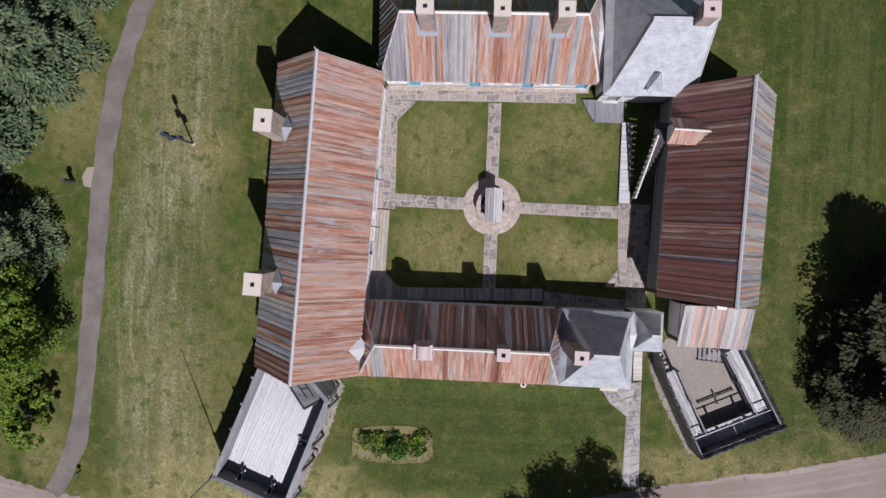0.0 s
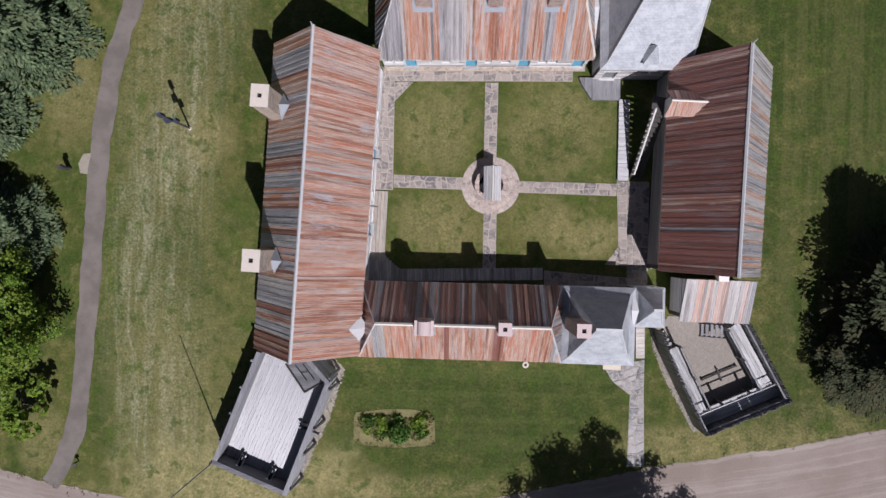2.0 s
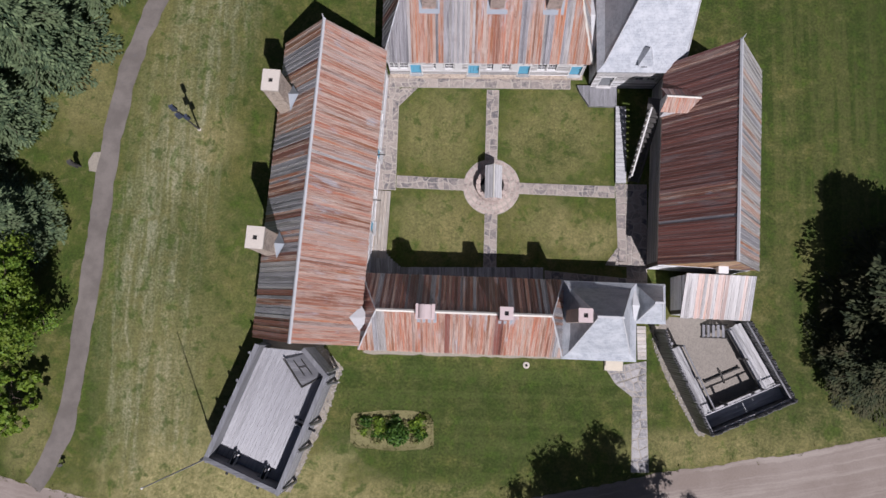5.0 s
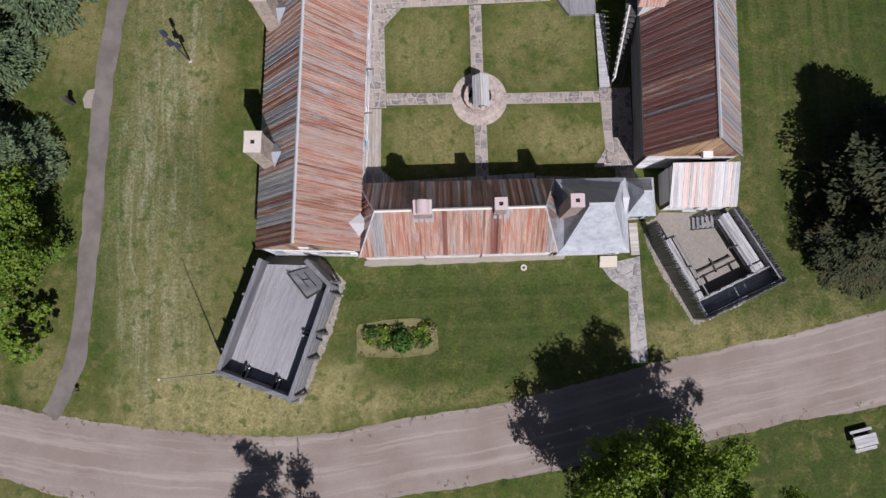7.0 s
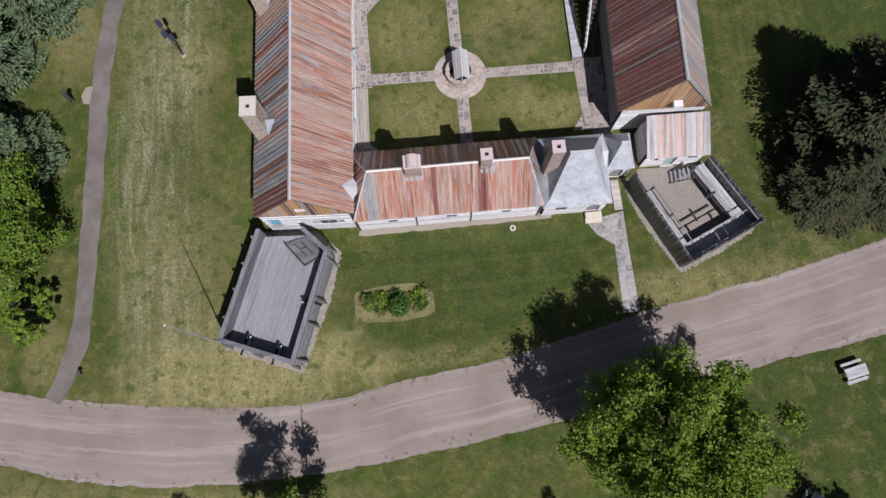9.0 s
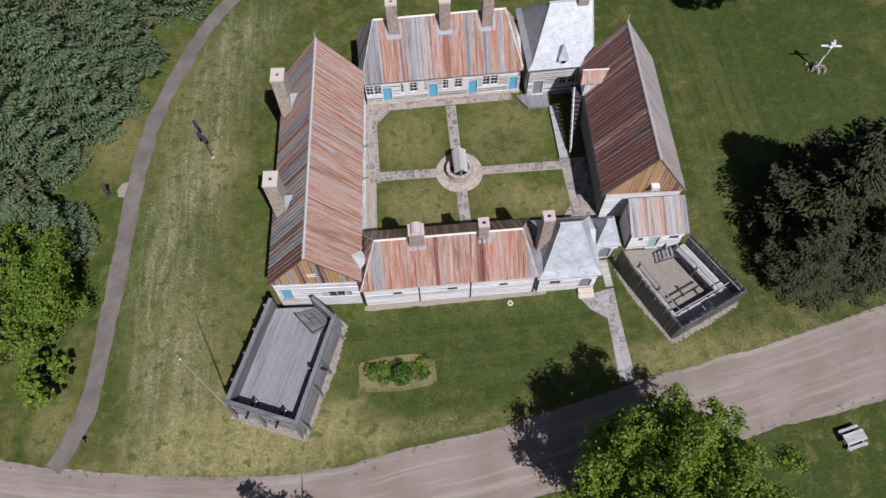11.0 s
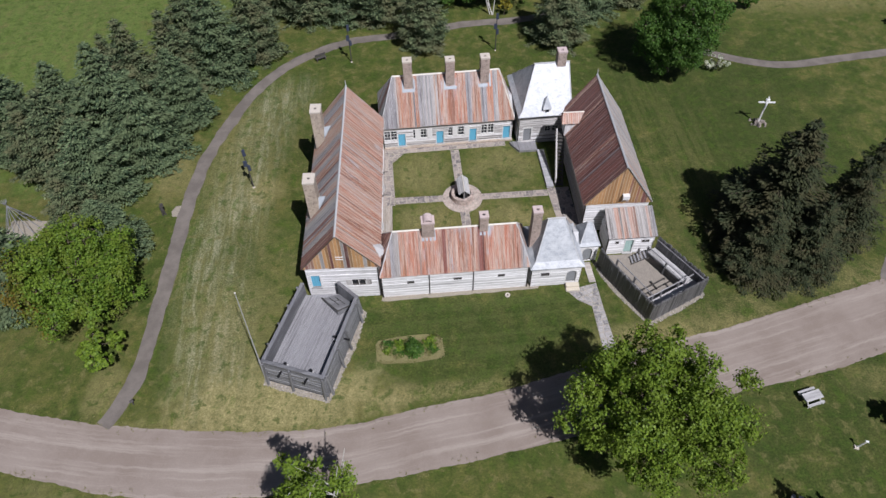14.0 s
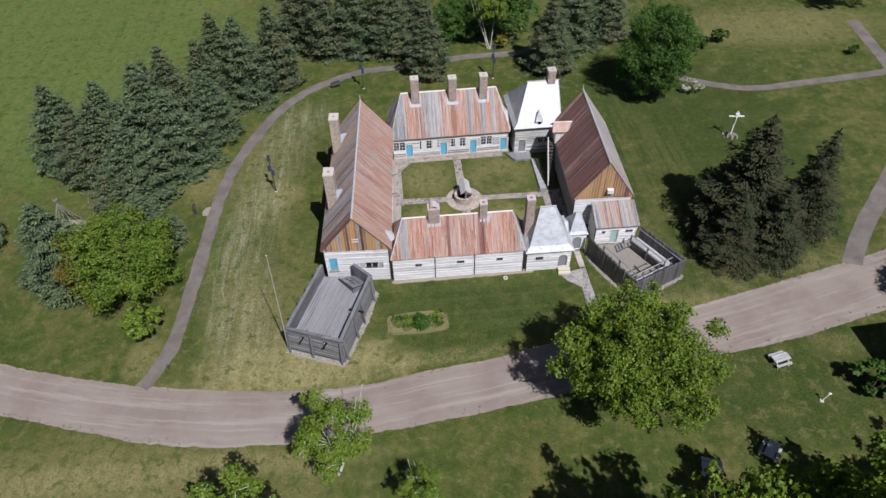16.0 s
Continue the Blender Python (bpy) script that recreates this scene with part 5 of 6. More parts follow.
for i, fr in ((0, (0.08, 0.32, 0.55, 0.80, 1.0)), (1, (0.03, 0.45, 0.98)), (2, (0.04, 0.36, 0.58, 0.93)), (3, (0.08,))):
    a, u, nrm = b_at[i]
    L = (Vector((*BP[i + 1], 0)) - Vector((*BP[i], 0))).length
    for f in fr:
        p = a + u * (L * f)
        s = Shape()
        top = p + nrm * 0.10
        foot = p + nrm * (0.34 if i else 0.16)
        s.tube((foot.x, foot.y, -0.05), (top.x, top.y, BTOP + (0.22 if i == 0 else -0.15)), 0.13, 0.10, 8)
        s.make("buttress", BASTION, bastion)
# sloping hatch over the stair well
h = Shape()
q = [(0.5, 4.15), (2.05, 2.2), (3.45, 3.05), (2.1, 4.6)]
zs = [2.1, 2.55, 2.3, 1.95]
h.add([(x, y, BDECK - 0.02) for x, y in q] + [(x, y, z) for (x, y), z in zip(q, zs)], [(0, 1, 5, 4), (1, 2, 6, 5), (2, 3, 7, 6), (3, 0, 4, 7), (4, 5, 6, 7)])
hatch = h.make("hatch", BASTION, bastion, "sloping grey plank hatch")
f = Shape()
f.tube((0.45, 4.2, 2.15), (2.05, 2.15, 2.62), 0.07, 0.07, 5)
f.tube((2.05, 2.15, 2.62), (3.5, 3.0, 2.36), 0.06, 0.06, 5)
f.tube((1.2, 4.1, 2.14), (2.15, 3.0, 2.44), 0.035, 0.035, 5).tube((1.75, 4.2, 2.1), (2.7, 3.1, 2.40), 0.035, 0.035, 5).tube((1.68, 3.55, 2.33), (2.22, 3.65, 2.3), 0.035, 0.035, 5)
f.make("frame", DARKWOOD, hatch)


def cannon(x, y, z, rz, label="small black iron cannon pointing through a parapet port"):
    """A barrel with rings and a stepped wooden carriage; it points along its own x."""
    c = thing("cannon", x, y, z, rz, label, "cannon", "cannons of the bastion")
    s = Shape()
    s.tube((-0.75, 0, 0.52), (0.75, 0, 0.56), 0.13, 0.085, 12).tube((0.70, 0, 0.56), (0.80, 0, 0.56), 0.11, 0.11, 12).tube((-0.25, 0, 0.53), (-0.18, 0, 0.53), 0.14, 0.14, 12).tube((-0.86, 0, 0.52), (-0.75, 0, 0.52), 0.05, 0.06, 8)
    s.make("barrel", IRON, c)
    s = Shape()
    for sy in (-0.17, 0.17):
        s.box(-0.3, sy, 0.14, 0.95, 0.07, 0.24).box(0.0, sy, 0.36, 0.35, 0.07, 0.14)
    s.box(-0.3, 0, 0.16, 0.8, 0.34, 0.06)
    s.make("carriage", WHITEWOOD, c)
    for sx in (-0.6, 0.0):
        for sy in (-0.26, 0.26):
            w = Shape()
            w.tube((sx, sy - 0.04, 0.13), (sx, sy + 0.04, 0.13), 0.13, 0.13, 12)
            w.make("wheel", DARKWOOD, c)
    return c


for i, hs in ports.items():
    a, u, nrm = b_at[i]
    for hx, hz, hw_, hh in hs:
        p = a + u * (hx + hw_ / 2) - nrm * 0.25
        cannon(p.x - 14.0, p.y - 17.0, BDECK + 0.02, math.degrees(math.atan2(nrm.y, nrm.x)))


def gravel_skirt(name, pts, label):
    s = Shape()
    k = len(pts)
    top = [(x + rng.uniform(-0.07, 0.07), y + rng.uniform(-0.07, 0.07)) for x, y in pts]
    s.prism(top, -0.05, 0.006)
    return tagged(s.make(name, PALEGRAVEL), label, "gravel", kind="structure")


def ring_points(poly, out, step=0.12):
    c = Vector((sum(p[0] for p in poly) / len(poly), sum(p[1] for p in poly) / len(poly)))
    pts = []
    for p, q in zip(poly, poly[1:] + poly[:1]):
        p, q = Vector(p), Vector(q)
        k = max(1, int((q - p).length / step))
        for i in range(k):
            w = p.lerp(q, i / k)
            pts.append(tuple(w + (w - c).normalized() * out * (1 + 0.3 * noise.noise((w.x * 0.5, w.y * 0.5, 4)) + 0.25 * noise.noise((w.x * 2.1, w.y * 2.1, 8)))))
    return pts


def rubble(name, line, per_m, spread, label, seed, out=0.3):
    """Loose fist- to head-sized stones along the foot of a wall, in one mesh."""
    R = random.Random(seed)
    s = Shape()
    c = Vector((sum(p[0] for p in line) / len(line), sum(p[1] for p in line) / len(line), 0))
    for p, q in zip(line, line[1:]):
        p, q = Vector((*p, 0)), Vector((*q, 0))
        for _ in range(int(per_m * (q - p).length)):
            w = p.lerp(q, R.random())
            w += (w - c).normalized() * (out + R.uniform(-1, 1) * spread)
            k = R.uniform(0.05, 0.15)
            s.box(w.x, w.y, -0.02, k, k * R.uniform(0.6, 1.0), k * R.uniform(0.3, 0.6) + 0.02, R.uniform(0, 180), taper=R.uniform(0.55, 0.8))
    return tagged(s.make(name, RUBBLE), label, "stones", kind="stuff")


rubble("rubble_strip", [(x - 14.0, y - 17.0) for x, y in BP], 34, 0.30, "pale loose stones round the gun platform", 41, 0.36)
gravel_skirt("gravel_bastion", ring_points([(x - 14.0, y - 17.0) for x, y in BP], 0.6), "pale gravel strip round the platform")

# ---- flagpole ----
POLE = plain("pale_pole", (0.36, 0.36, 0.35), 0.6, 0.12)
fp = thing("flagpole", -18.75, -20.25, 0, 0, "tall slender pale flagpole at the platform corner", "flagpole")
s = Shape()
s.tube((0, 0, 0), (0.3, 0.45, 13.3), 0.065, 0.03, 10)
s.make("pole", POLE, fp)
s = Shape()
s.tube((0.3, 0.45, 13.28), (0.3, 0.45, 13.35), 0.04, 0.075, 10).tube((0.3, 0.45, 13.35), (0.3, 0.45, 13.41), 0.075, 0.03, 10)
s.make("truck", RIDGEPALE, fp, "small round pole cap")

# ---- stockade by the gate ----
stock = thing("stockade", 18.0, -12.5, 0, 0, "palisade of dark weathered pointed logs round a yard", "palisade")
SPL = [(-3.3, 2.7), (-2.85, 1.0), (0.0, -4.85), (6.1, -2.15), (2.95, 3.5)]


def picket_mesh(k, h):
    s = Shape()
    r = 0.124
    ring = [(math.cos(2 * math.pi * i / 7 + k) * r, math.sin(2 * math.pi * i / 7 + k) * r) for i in range(7)]
    verts = [(x, y, -0.05) for x, y in ring] + [(x * 0.95, y * 0.95, h - 0.22) for x, y in ring] + [(0.02, 0, h)]
    s.add(verts, [(i, (i + 1) % 7, 7 + (i + 1) % 7, 7 + i) for i in range(7)] + [(7 + i, 7 + (i + 1) % 7, 14) for i in range(7)])
    me = bpy.data.meshes.new("picket")
    me.from_pydata([tuple(p) for p in s.v], [], s.f)
    lay = me.uv_layers.new(name="UVMap")
    for loop in me.loops:
        p = me.vertices[loop.vertex_index].co
        lay.data[loop.index].uv = (math.atan2(p.y, p.x) * r, p.z)
    me.materials.append(PICKET)
    return me


pickets = [picket_mesh(k, 2.78 + 0.05 * k) for k in range(4)]
for a, b in zip(SPL, SPL[1:]):
    a, b = Vector((*a, 0)), Vector((*b, 0))
    k = int((b - a).length / 0.195)
    for i in range(k):
        p = a.lerp(b, (i + 0.5) / k)
        ob = new("picket", pickets[rng.randrange(4)])
        ob.parent = stock
        ob.matrix_basis = pose(p.x + rng.uniform(-0.015, 0.015), p.y + rng.uniform(-0.015, 0.015), rng.uniform(-0.06, 0.04), rng.uniform(-0.8, 0.8), rng.uniform(-0.8, 0.8), rng.uniform(0, 360))
for a, b in zip(SPL[1:], SPL[2:]):
    a, b = Vector((*a, 0)), Vector((*b, 0))
    d = (b - a).normalized()
    inn = Vector((-d.y, d.x, 0)) * 0.18
    s = Shape()
    s.tube((a + inn).to_tuple()[:2] + (2.35,), (b + inn).to_tuple()[:2] + (2.35,), 0.07, 0.07, 6)
    s.make("rail", DECKWOOD, stock)
yard = Shape()
yard.prism([(-3.2, 2.6), (-2.75, 0.95), (0.05, -4.7), (5.95, -2.1), (2.7, 3.5), (-2.2, 3.7)], -0.05, 0.03)
tagged(yard.make("ground_yard", GRAVEL), "tan gravel floor of the stockade yard", "gravel", kind="structure").location = (18.0, -12.5, 0)
gravel_skirt("gravel_stockade", ring_points([(x + 18.0, y - 12.5) for x, y in SPL], 0.5), "pale gravel strip along the palisade")
rubble("rubble_strip", [(x + 18.0, y - 12.5) for x, y in SPL], 30, 0.26, "pale loose stones along the palisade", 42, 0.32)
WZ = 1.05
walks = []
for a, b, w, t0, t1 in (((-2.85, 1.0), (0.0, -4.85), 1.05, 0.0, 0.80), ((0.0, -4.85), (6.1, -2.15), 1.2, 0.0, 1.0), ((6.1, -2.15), (2.95, 3.5), 1.15, 0.225, 1.0)):
    A, B = Vector((*a, 0)), Vector((*b, 0))
    d = (B - A).normalized()
    inn = Vector((-d.y, d.x, 0))
    p, q = A.lerp(B, t0) + inn * 0.16, A.lerp(B, t1) + inn * 0.16
    wk = thing("wall_walk", 18.0, -12.5, 0, 0, "raised plank walk inside the palisade", "walkway", "wall walks of the stockade")
    rows_ = 4
    for r in range(rows_):
        o0, o1 = p + inn * (w * r / rows_ + 0.008), p + inn * (w * (r + 1) / rows_ - 0.008)
        L = (q - p).length
        slab("plank", [(0, 0), (L + rng.uniform(-0.08, 0.05), 0), (L + rng.uniform(-0.08, 0.05), w / rows_ - 0.016), (0, w / rows_ - 0.016)], Vector((o0.x, o0.y, WZ)), d, inn, 0.05, rng.uniform(-0.004, 0.004), PALEDECK, wk)
        for uvd in wk.children[-1].data.uv_layers[0].data:
            uvd.uv = (uvd.uv[1], uvd.uv[0])
    e0, e1 = p + inn * w, q + inn * w
    k = max(2, int((e1 - e0).length / 1.9) + 1)
    for i in range(k):
        c = e0.lerp(e1, i / (k - 1))
        s = Shape()
        s.box(c.x, c.y, 0.0, 0.15, 0.15, WZ + 0.95)
        s.make("post", BASTION, wk)
    s = Shape()
    s.tube((e0.x, e0.y, WZ + 0.9), (e1.x, e1.y, WZ + 0.9), 0.06, 0.06, 6)
    s.make("handrail", DECKWOOD, wk, "pale round handrail")
    s = Shape()
    s.tube((e0.x, e0.y, WZ - 0.08), (e1.x, e1.y, WZ - 0.08), 0.09, 0.09, 6)
    s.make("beam", DARKWOOD, wk)
for x, y, rz, n_t, wide, label in ((19.0, -9.8, -90, 5, 0.95, "dark wooden steps up to the wall walk"), (15.35, -10.75, -155, 4, 0.8, "dark wooden steps up to the wall walk")):
    st = thing("yard_steps", x, y, 0.03, rz, label, "steps", "steps of the stockade")
    for i in range(n_t):
        s = Shape()
        s.box(0, -0.65 + i * 0.3, 0.16 + i * 0.19, wide, 0.2, 0.05)
        s.make("tread", DECKWOOD, st)
    for sx in (-wide / 2, wide / 2):
        s = Shape()
        s.tube((sx, -0.85, 0.02), (sx, -0.65 + n_t * 0.3, 0.1 + n_t * 0.19), 0.07, 0.07, 4)
        s.make("stringer", DARKWOOD, st)
br = thing("yard_barrier", 19.7, -13.1, 0.03, 24, "low dark timber barrier in the yard", "barrier")
s = Shape()
s.tube((-1.45, 0, 0.16), (1.45, 0, 0.16), 0.07, 0.07, 6)
s.make("bar", DARKWOOD, br)
s = Shape()
s.tube((-0.05, -0.65, 0.07), (-0.05, 0.40, 0.24), 0.07, 0.07, 6)
s.make("brace", DARKWOOD, br)
for sx in (-1.4, 1.4):
    s = Shape()
    s.tube((sx, 0, -0.03), (sx, 0, 0.26), 0.08, 0.08, 6)
    s.make("post", DARKWOOD, br)

# ---- the well ----
well = thing("well", 1.80, 1.12, 0, 0, "round stone well under a small gabled plank roof", "well")
n_st = 16
for ring_i in range(3):
    for i in range(n_st):
        t0, t1 = 2 * math.pi * (i + 0.5 * (ring_i % 2) + 0.03) / n_st, 2 * math.pi * (i + 1 + 0.5 * (ring_i % 2) - 0.03) / n_st
        r0, r1 = 0.93, 1.25 + rng.uniform(-0.03, 0.03)
        s = Shape()
        s.prism([(r0 * math.cos(t0), r0 * math.sin(t0)), (r1 * math.cos(t0), r1 * math.sin(t0)), (r1 * math.cos((t0 + t1) / 2) * 1.02, r1 * math.sin((t0 + t1) / 2) * 1.02), (r1 * math.cos(t1), r1 * math.sin(t1)), (r0 * math.cos(t1), r0 * math.sin(t1))],
                0.02 + ring_i * 0.27, 0.275 + ring_i * 0.27 + rng.uniform(-0.01, 0.015))
        s.make("stone", FLAGPINK, well)
# a flat black disc paints the unlit depth of the well
s = Shape()
s.tube((0, 0, 0.02), (0, 0, 0.06), 0.94, 0.94, 24)
s.make("shaft", SOOT_AND_DEPTH, well, "black disc painted as the well's unlit depth")
for sy in (-1.0, 1.0):
    s = Shape()
    s.tube((0.05, sy, 0.1), (0.05, sy, 2.15), 0.09, 0.08, 8)
    s.make("post", DECKWOOD, well)
s = Shape()
s.tube((0.05, -1.0, 1.25), (0.05, 1.0, 1.25), 0.09, 0.09, 10)
s.make("windlass", DARKWOOD, well)
for face in ([(0.68, -1.28, 1.78), (0.68, 1.28, 1.78), (0.05, 1.28, 2.32), (0.05, -1.28, 2.32)], [(-0.58, 1.28, 1.78), (-0.58, -1.28, 1.78), (0.05, -1.28, 2.32), (0.05, 1.28, 2.32)]):
    boards(well, face, ((PALEDECK, 1),), width=0.3, thick=0.03, along="u", name="roof_board", gap=0.008)
s = Shape()
s.tube((0.05, -1.3, 2.36), (0.05, 1.3, 2.36), 0.06, 0.06, 4)
s.make("ridge_board", RIDGEPALE, well)

gravel_skirt("gravel_house", [(-7.7, -11.6), (-7.9, -12.3)] + [(x * 0.5, -12.32 - 0.05 * noise.noise((x * 0.4, 3, 1))) for x in range(-15, 17)] + [(8.4, -11.6)], "thin grey gravel line at the foot of the wall")

# ---- garden bed ----
bed = Shape()
bed.prism(ring_points([(-8.5, -17.3), (-8.3, -16.95), (-6.4, -16.75), (-4.0, -16.65), (-2.7, -16.9), (-2.35, -17.6), (-2.3, -19.0), (-3.0, -19.35), (-5.3, -19.5), (-7.9, -19.4), (-8.5, -19.0)], 0.12), -0.05, 0.014)
tagged(bed.make("ground_bed", SOIL), "dry soil margin of the garden bed", "flower bed", kind="structure")


def plant(seed, r, h, mat, label, k=500):
    R = np.random.RandomState(seed)
    p = thing("garden_plant", 0, 0, 0, 0, label, "plant", "plants of the garden bed")
    d = unit(R.normal(0, 1, (k, 3)))
    d[:, 2] = np.abs(d[:, 2])
    c = d * np.array((r, r, h)) * R.uniform(0.35, 1.05, (k, 1))
    nrm = unit(d + R.normal(0, 0.6, (k, 3)))
    a = unit(np.cross(nrm, R.normal(0, 1, (k, 3))))
    b = np.cross(nrm, a)
    sz = R.uniform(0.05, 0.13, (k, 1))
    stem = Shape()
    for i in range(5):
        stem.tube((0, 0, 0), tuple(c[i] * 0.8), 0.015, 0.006, 4)
    stem.make("stem", BARK, p)
    quads("foliage", c, a * sz, b * sz, mat, p)
    return p


pl_a = plant(5, 0.55, 0.42, LEAF_DEEP, "low dark green garden plant", 170)
pl_b = plant(6, 0.58, 0.5, LEAF, "bright green leafy garden plant", 200)
pl_d = plant(8, 0.62, 0.36, TUFT, "low greyish-green herb with yellow tips", 170)
pl_c = plant(7, 0.95, 1.15, LEAF_DEEP, "large dark green bush in the garden bed", 1700)
pl_c.matrix_basis = pose(-5.05, -18.3, 0)
pl_a.matrix_basis, pl_b.matrix_basis, pl_d.matrix_basis = pose(-7.5, -17.5, 0), pose(-6.3, -17.9, 0), pose(-6.9, -17.9, 0)
for i in range(36):
    src = (pl_a, pl_d, pl_a, pl_b, pl_d)[i % 5]
    x, y = -7.9 + 5.0 * rng.random(), -17.15 - rng.random() * 0.75
    if i % 3 == 0:
        x, y = (-7.8 + 1.5 * rng.random() if i % 2 else -3.7 + 0.9 * rng.random()), -18.0 - 0.85 * rng.random()
    s = rng.uniform(0.6, 1.15)
    q = copy_thing(src, pose(x, y, 0, 0, 0, i * 47) @ Matrix.Diagonal((s, s * rng.uniform(0.7, 1.2), s, 1)))

# ---- small things on the lawns ----
rs = thing("stone_ring", 4.78, -12.85, 0, 0, "small pale stone ring lying in the grass", "stone")
s = Shape()
k = 14
s.add([(math.cos(2 * math.pi * i / k) * r, math.sin(2 * math.pi * i / k) * r, z) for r, z in ((0.26, 0.0), (0.25, 0.13), (0.12, 0.13), (0.11, 0.02)) for i in range(k)],
      [(j * k + i, j * k + (i + 1) % k, (j + 1) * k + (i + 1) % k, (j + 1) * k + i) for j in range(3) for i in range(k)])
s.make("ring", CAPSTONE, rs)
s = Shape()
s.box(0, 0, 0.0, 0.22, 0.22, 0.03)
s.make("drain", SOOT_AND_DEPTH, rs)


def pole_sign(x, y, rz, height=5.7):
    """A tall square pole with two pairs of dark boards high up."""
    p = thing("banner_pole", x, y, 0, rz, "tall thin pole with dark hanging boards", "pole", "poles along the footpath")
    s = Shape()
    s.tube((0, 0, -0.05), (0, 0, height), 0.075, 0.055, 8)
    s.make("pole", DARKWOOD, p)
    for z, w, h, off in ((height * 0.86, 0.36, 0.85, 0.05), (height * 0.60, 0.46, 0.75, -0.12), (height * 0.46, 0.34, 0.75, 0.16)):
        s = Shape()
        s.box(off, 0, z, w, 0.22, h, taper=0.88)
        s.make("board", SLATEBLUE, p)
    s = Shape()
    s.tube((0, 0, 0), (0, 0, 0.12), 0.16, 0.12, 8)
    s.make("foot", CAPSTONE, p)
    return p


SLATEBLUE = plain("dark_blue_board", (0.045, 0.055, 0.085), 0.6, 0.2)
pole_sign(-22.0, 5.25, 25)
pole_sign(-10.5, 28.4, 10)
pole_sign(9.6, 29.0, -5)


def panel_sign(x, y, rz, h=1.1, w=0.75, mat=None, label="low interpretive panel on a dark post"):
    p = thing("panel_sign", x, y, 0, rz, label, "sign")
    s = Shape()
    s.box(0, 0.1, 0, 0.1, 0.1, h)
    s.make("post", DARKWOOD, p)
    s = Shape()
    s.box(0, 0, h - 0.1, w, w * 0.65, 0.05, 0, 30)
    s.make("panel", mat or DARKWOOD, p)
    return p


panel_sign(-30.5, -21.4, 30, 0.8, 0.35, DARKWOOD, "small dark panel on a low post")
wp = thing("marker_post", 31.9, -31.6, 0, -20, "short leaning white post on a stone foot", "post")
s = Shape()
s.tube((0, 0, 0), (0.32, 0.05, 1.25), 0.07, 0.06, 8).box(0.33, 0.05, 1.2, 0.26, 0.14, 0.12)
s.make("post", WHITEPAINT, wp)
s = Shape()
s.box(0, 0, 0, 0.42, 0.36, 0.14, taper=0.8)
s.make("foot", CAPSTONE, wp)
fig = thing("wooden_marker", -31.6, 1.9, 0, 20, "dark carved wooden marker post beside the footpath", "post")
s = Shape()
s.tube((-0.14, 0, 0), (-0.05, 0, 0.85), 0.09, 0.12, 7).tube((0.14, 0, 0), (0.05, 0, 0.85), 0.09, 0.12, 7).tube((0, 0, 0.8), (0, 0, 1.45), 0.2, 0.16, 8).box(0.14, 0, 1.35, 0.34, 0.2, 0.4)
s.make("post", DARKWOOD, fig)
pad = gravel_skirt("gravel_pad", [(-30.7, 1.6), (-29.9, 1.5), (-29.8, 3.2), (-30.5, 3.1), (-30.9, 2.4)], "pale gravel pad beside the footpath")


def picnic_table(x, y, rz, label="white weathered picnic table with two benches"):
    p = thing("picnic_table", x, y, 0, rz, label, "table", "picnic tables")
    for i in range(4):
        s = Shape()
        s.box(0, -0.31 + i * 0.21, 0.72, 1.75, 0.206, 0.045)
        s.make("tabletop_plank", PALEDECK, p)
    for sy in (-0.68, 0.72):
        s = Shape()
        s.box(0, sy, 0.42, 1.7, 0.24, 0.045)
        s.make("bench_seat", PALEDECK, p)
    for sx in (-0.65, 0.65):
        s = Shape()
        s.tube((sx, -0.7, 0), (sx, -0.25, 0.72), 0.05, 0.05, 4).tube((sx, 0.7, 0), (sx, 0.25, 0.72), 0.05, 0.05, 4).tube((sx, -0.85, 0.38), (sx, 0.85, 0.38), 0.05, 0.05, 4)
        s.make("trestle", WHITEWOOD, p)
    return p


tb = picnic_table(29.9, -26.9, 12)
copy_thing(tb, pose(24.7, -36.2, 0, 0, 0, 48))
copy_thing(tb, pose(18.9, -37.2, 0, 0, 0, -20))
pb = thing("park_bench", -14.7, 29.3, 0, 25, "dark wooden park bench facing the lawn", "bench")
for nm, bx in (("seat", (0, 0, 0.42, 1.5, 0.4, 0.06)), ("backrest", (0, 0.22, 0.55, 1.5, 0.06, 0.35)), ("leg", (-0.6, 0, 0, 0.1, 0.4, 0.42)), ("leg", (0.6, 0, 0, 0.1, 0.4, 0.42))):
    s = Shape()
    s.box(*bx)
    s.make(nm, DARKWOOD, pb)

cr = thing("wayside_cross", 39.9, 10.0, 0, -8, "white wooden wayside cross in a stone cairn", "cross")
s = Shape()
s.box(0, 0, 0, 0.16, 0.16, 4.1)
s.make("upright", WHITEWOOD, cr)
s = Shape()
s.box(0, 0, 3.25, 2.0, 0.12, 0.15).tube((0, -0.12, 2.2), (0, -0.12, 3.3), 0.07, 0.14, 6)
s.make("crossbar", WHITEPAINT, cr)
s = Shape()
s.box(0, -0.02, 3.55, 0.42, 0.3, 0.28)
s.make("plaque", WHITEPAINT, cr)
for i in range(26):
    s = Shape()
    t, r = rng.uniform(0, 6.28), rng.uniform(0.15, 1.05)
    k = rng.uniform(0.18, 0.32)
    s.box(r * math.cos(t), r * math.sin(t), 0.0, k, k * 0.8, (0.55 - 0.4 * r) + 0.1, rng.uniform(0, 90), taper=0.65)
    s.make("stone", FLAG, cr)
tp = thing("pole_tipi", -46.6, 1.2, 0, 0, "bare tipi frame of weathered poles", "tipi")
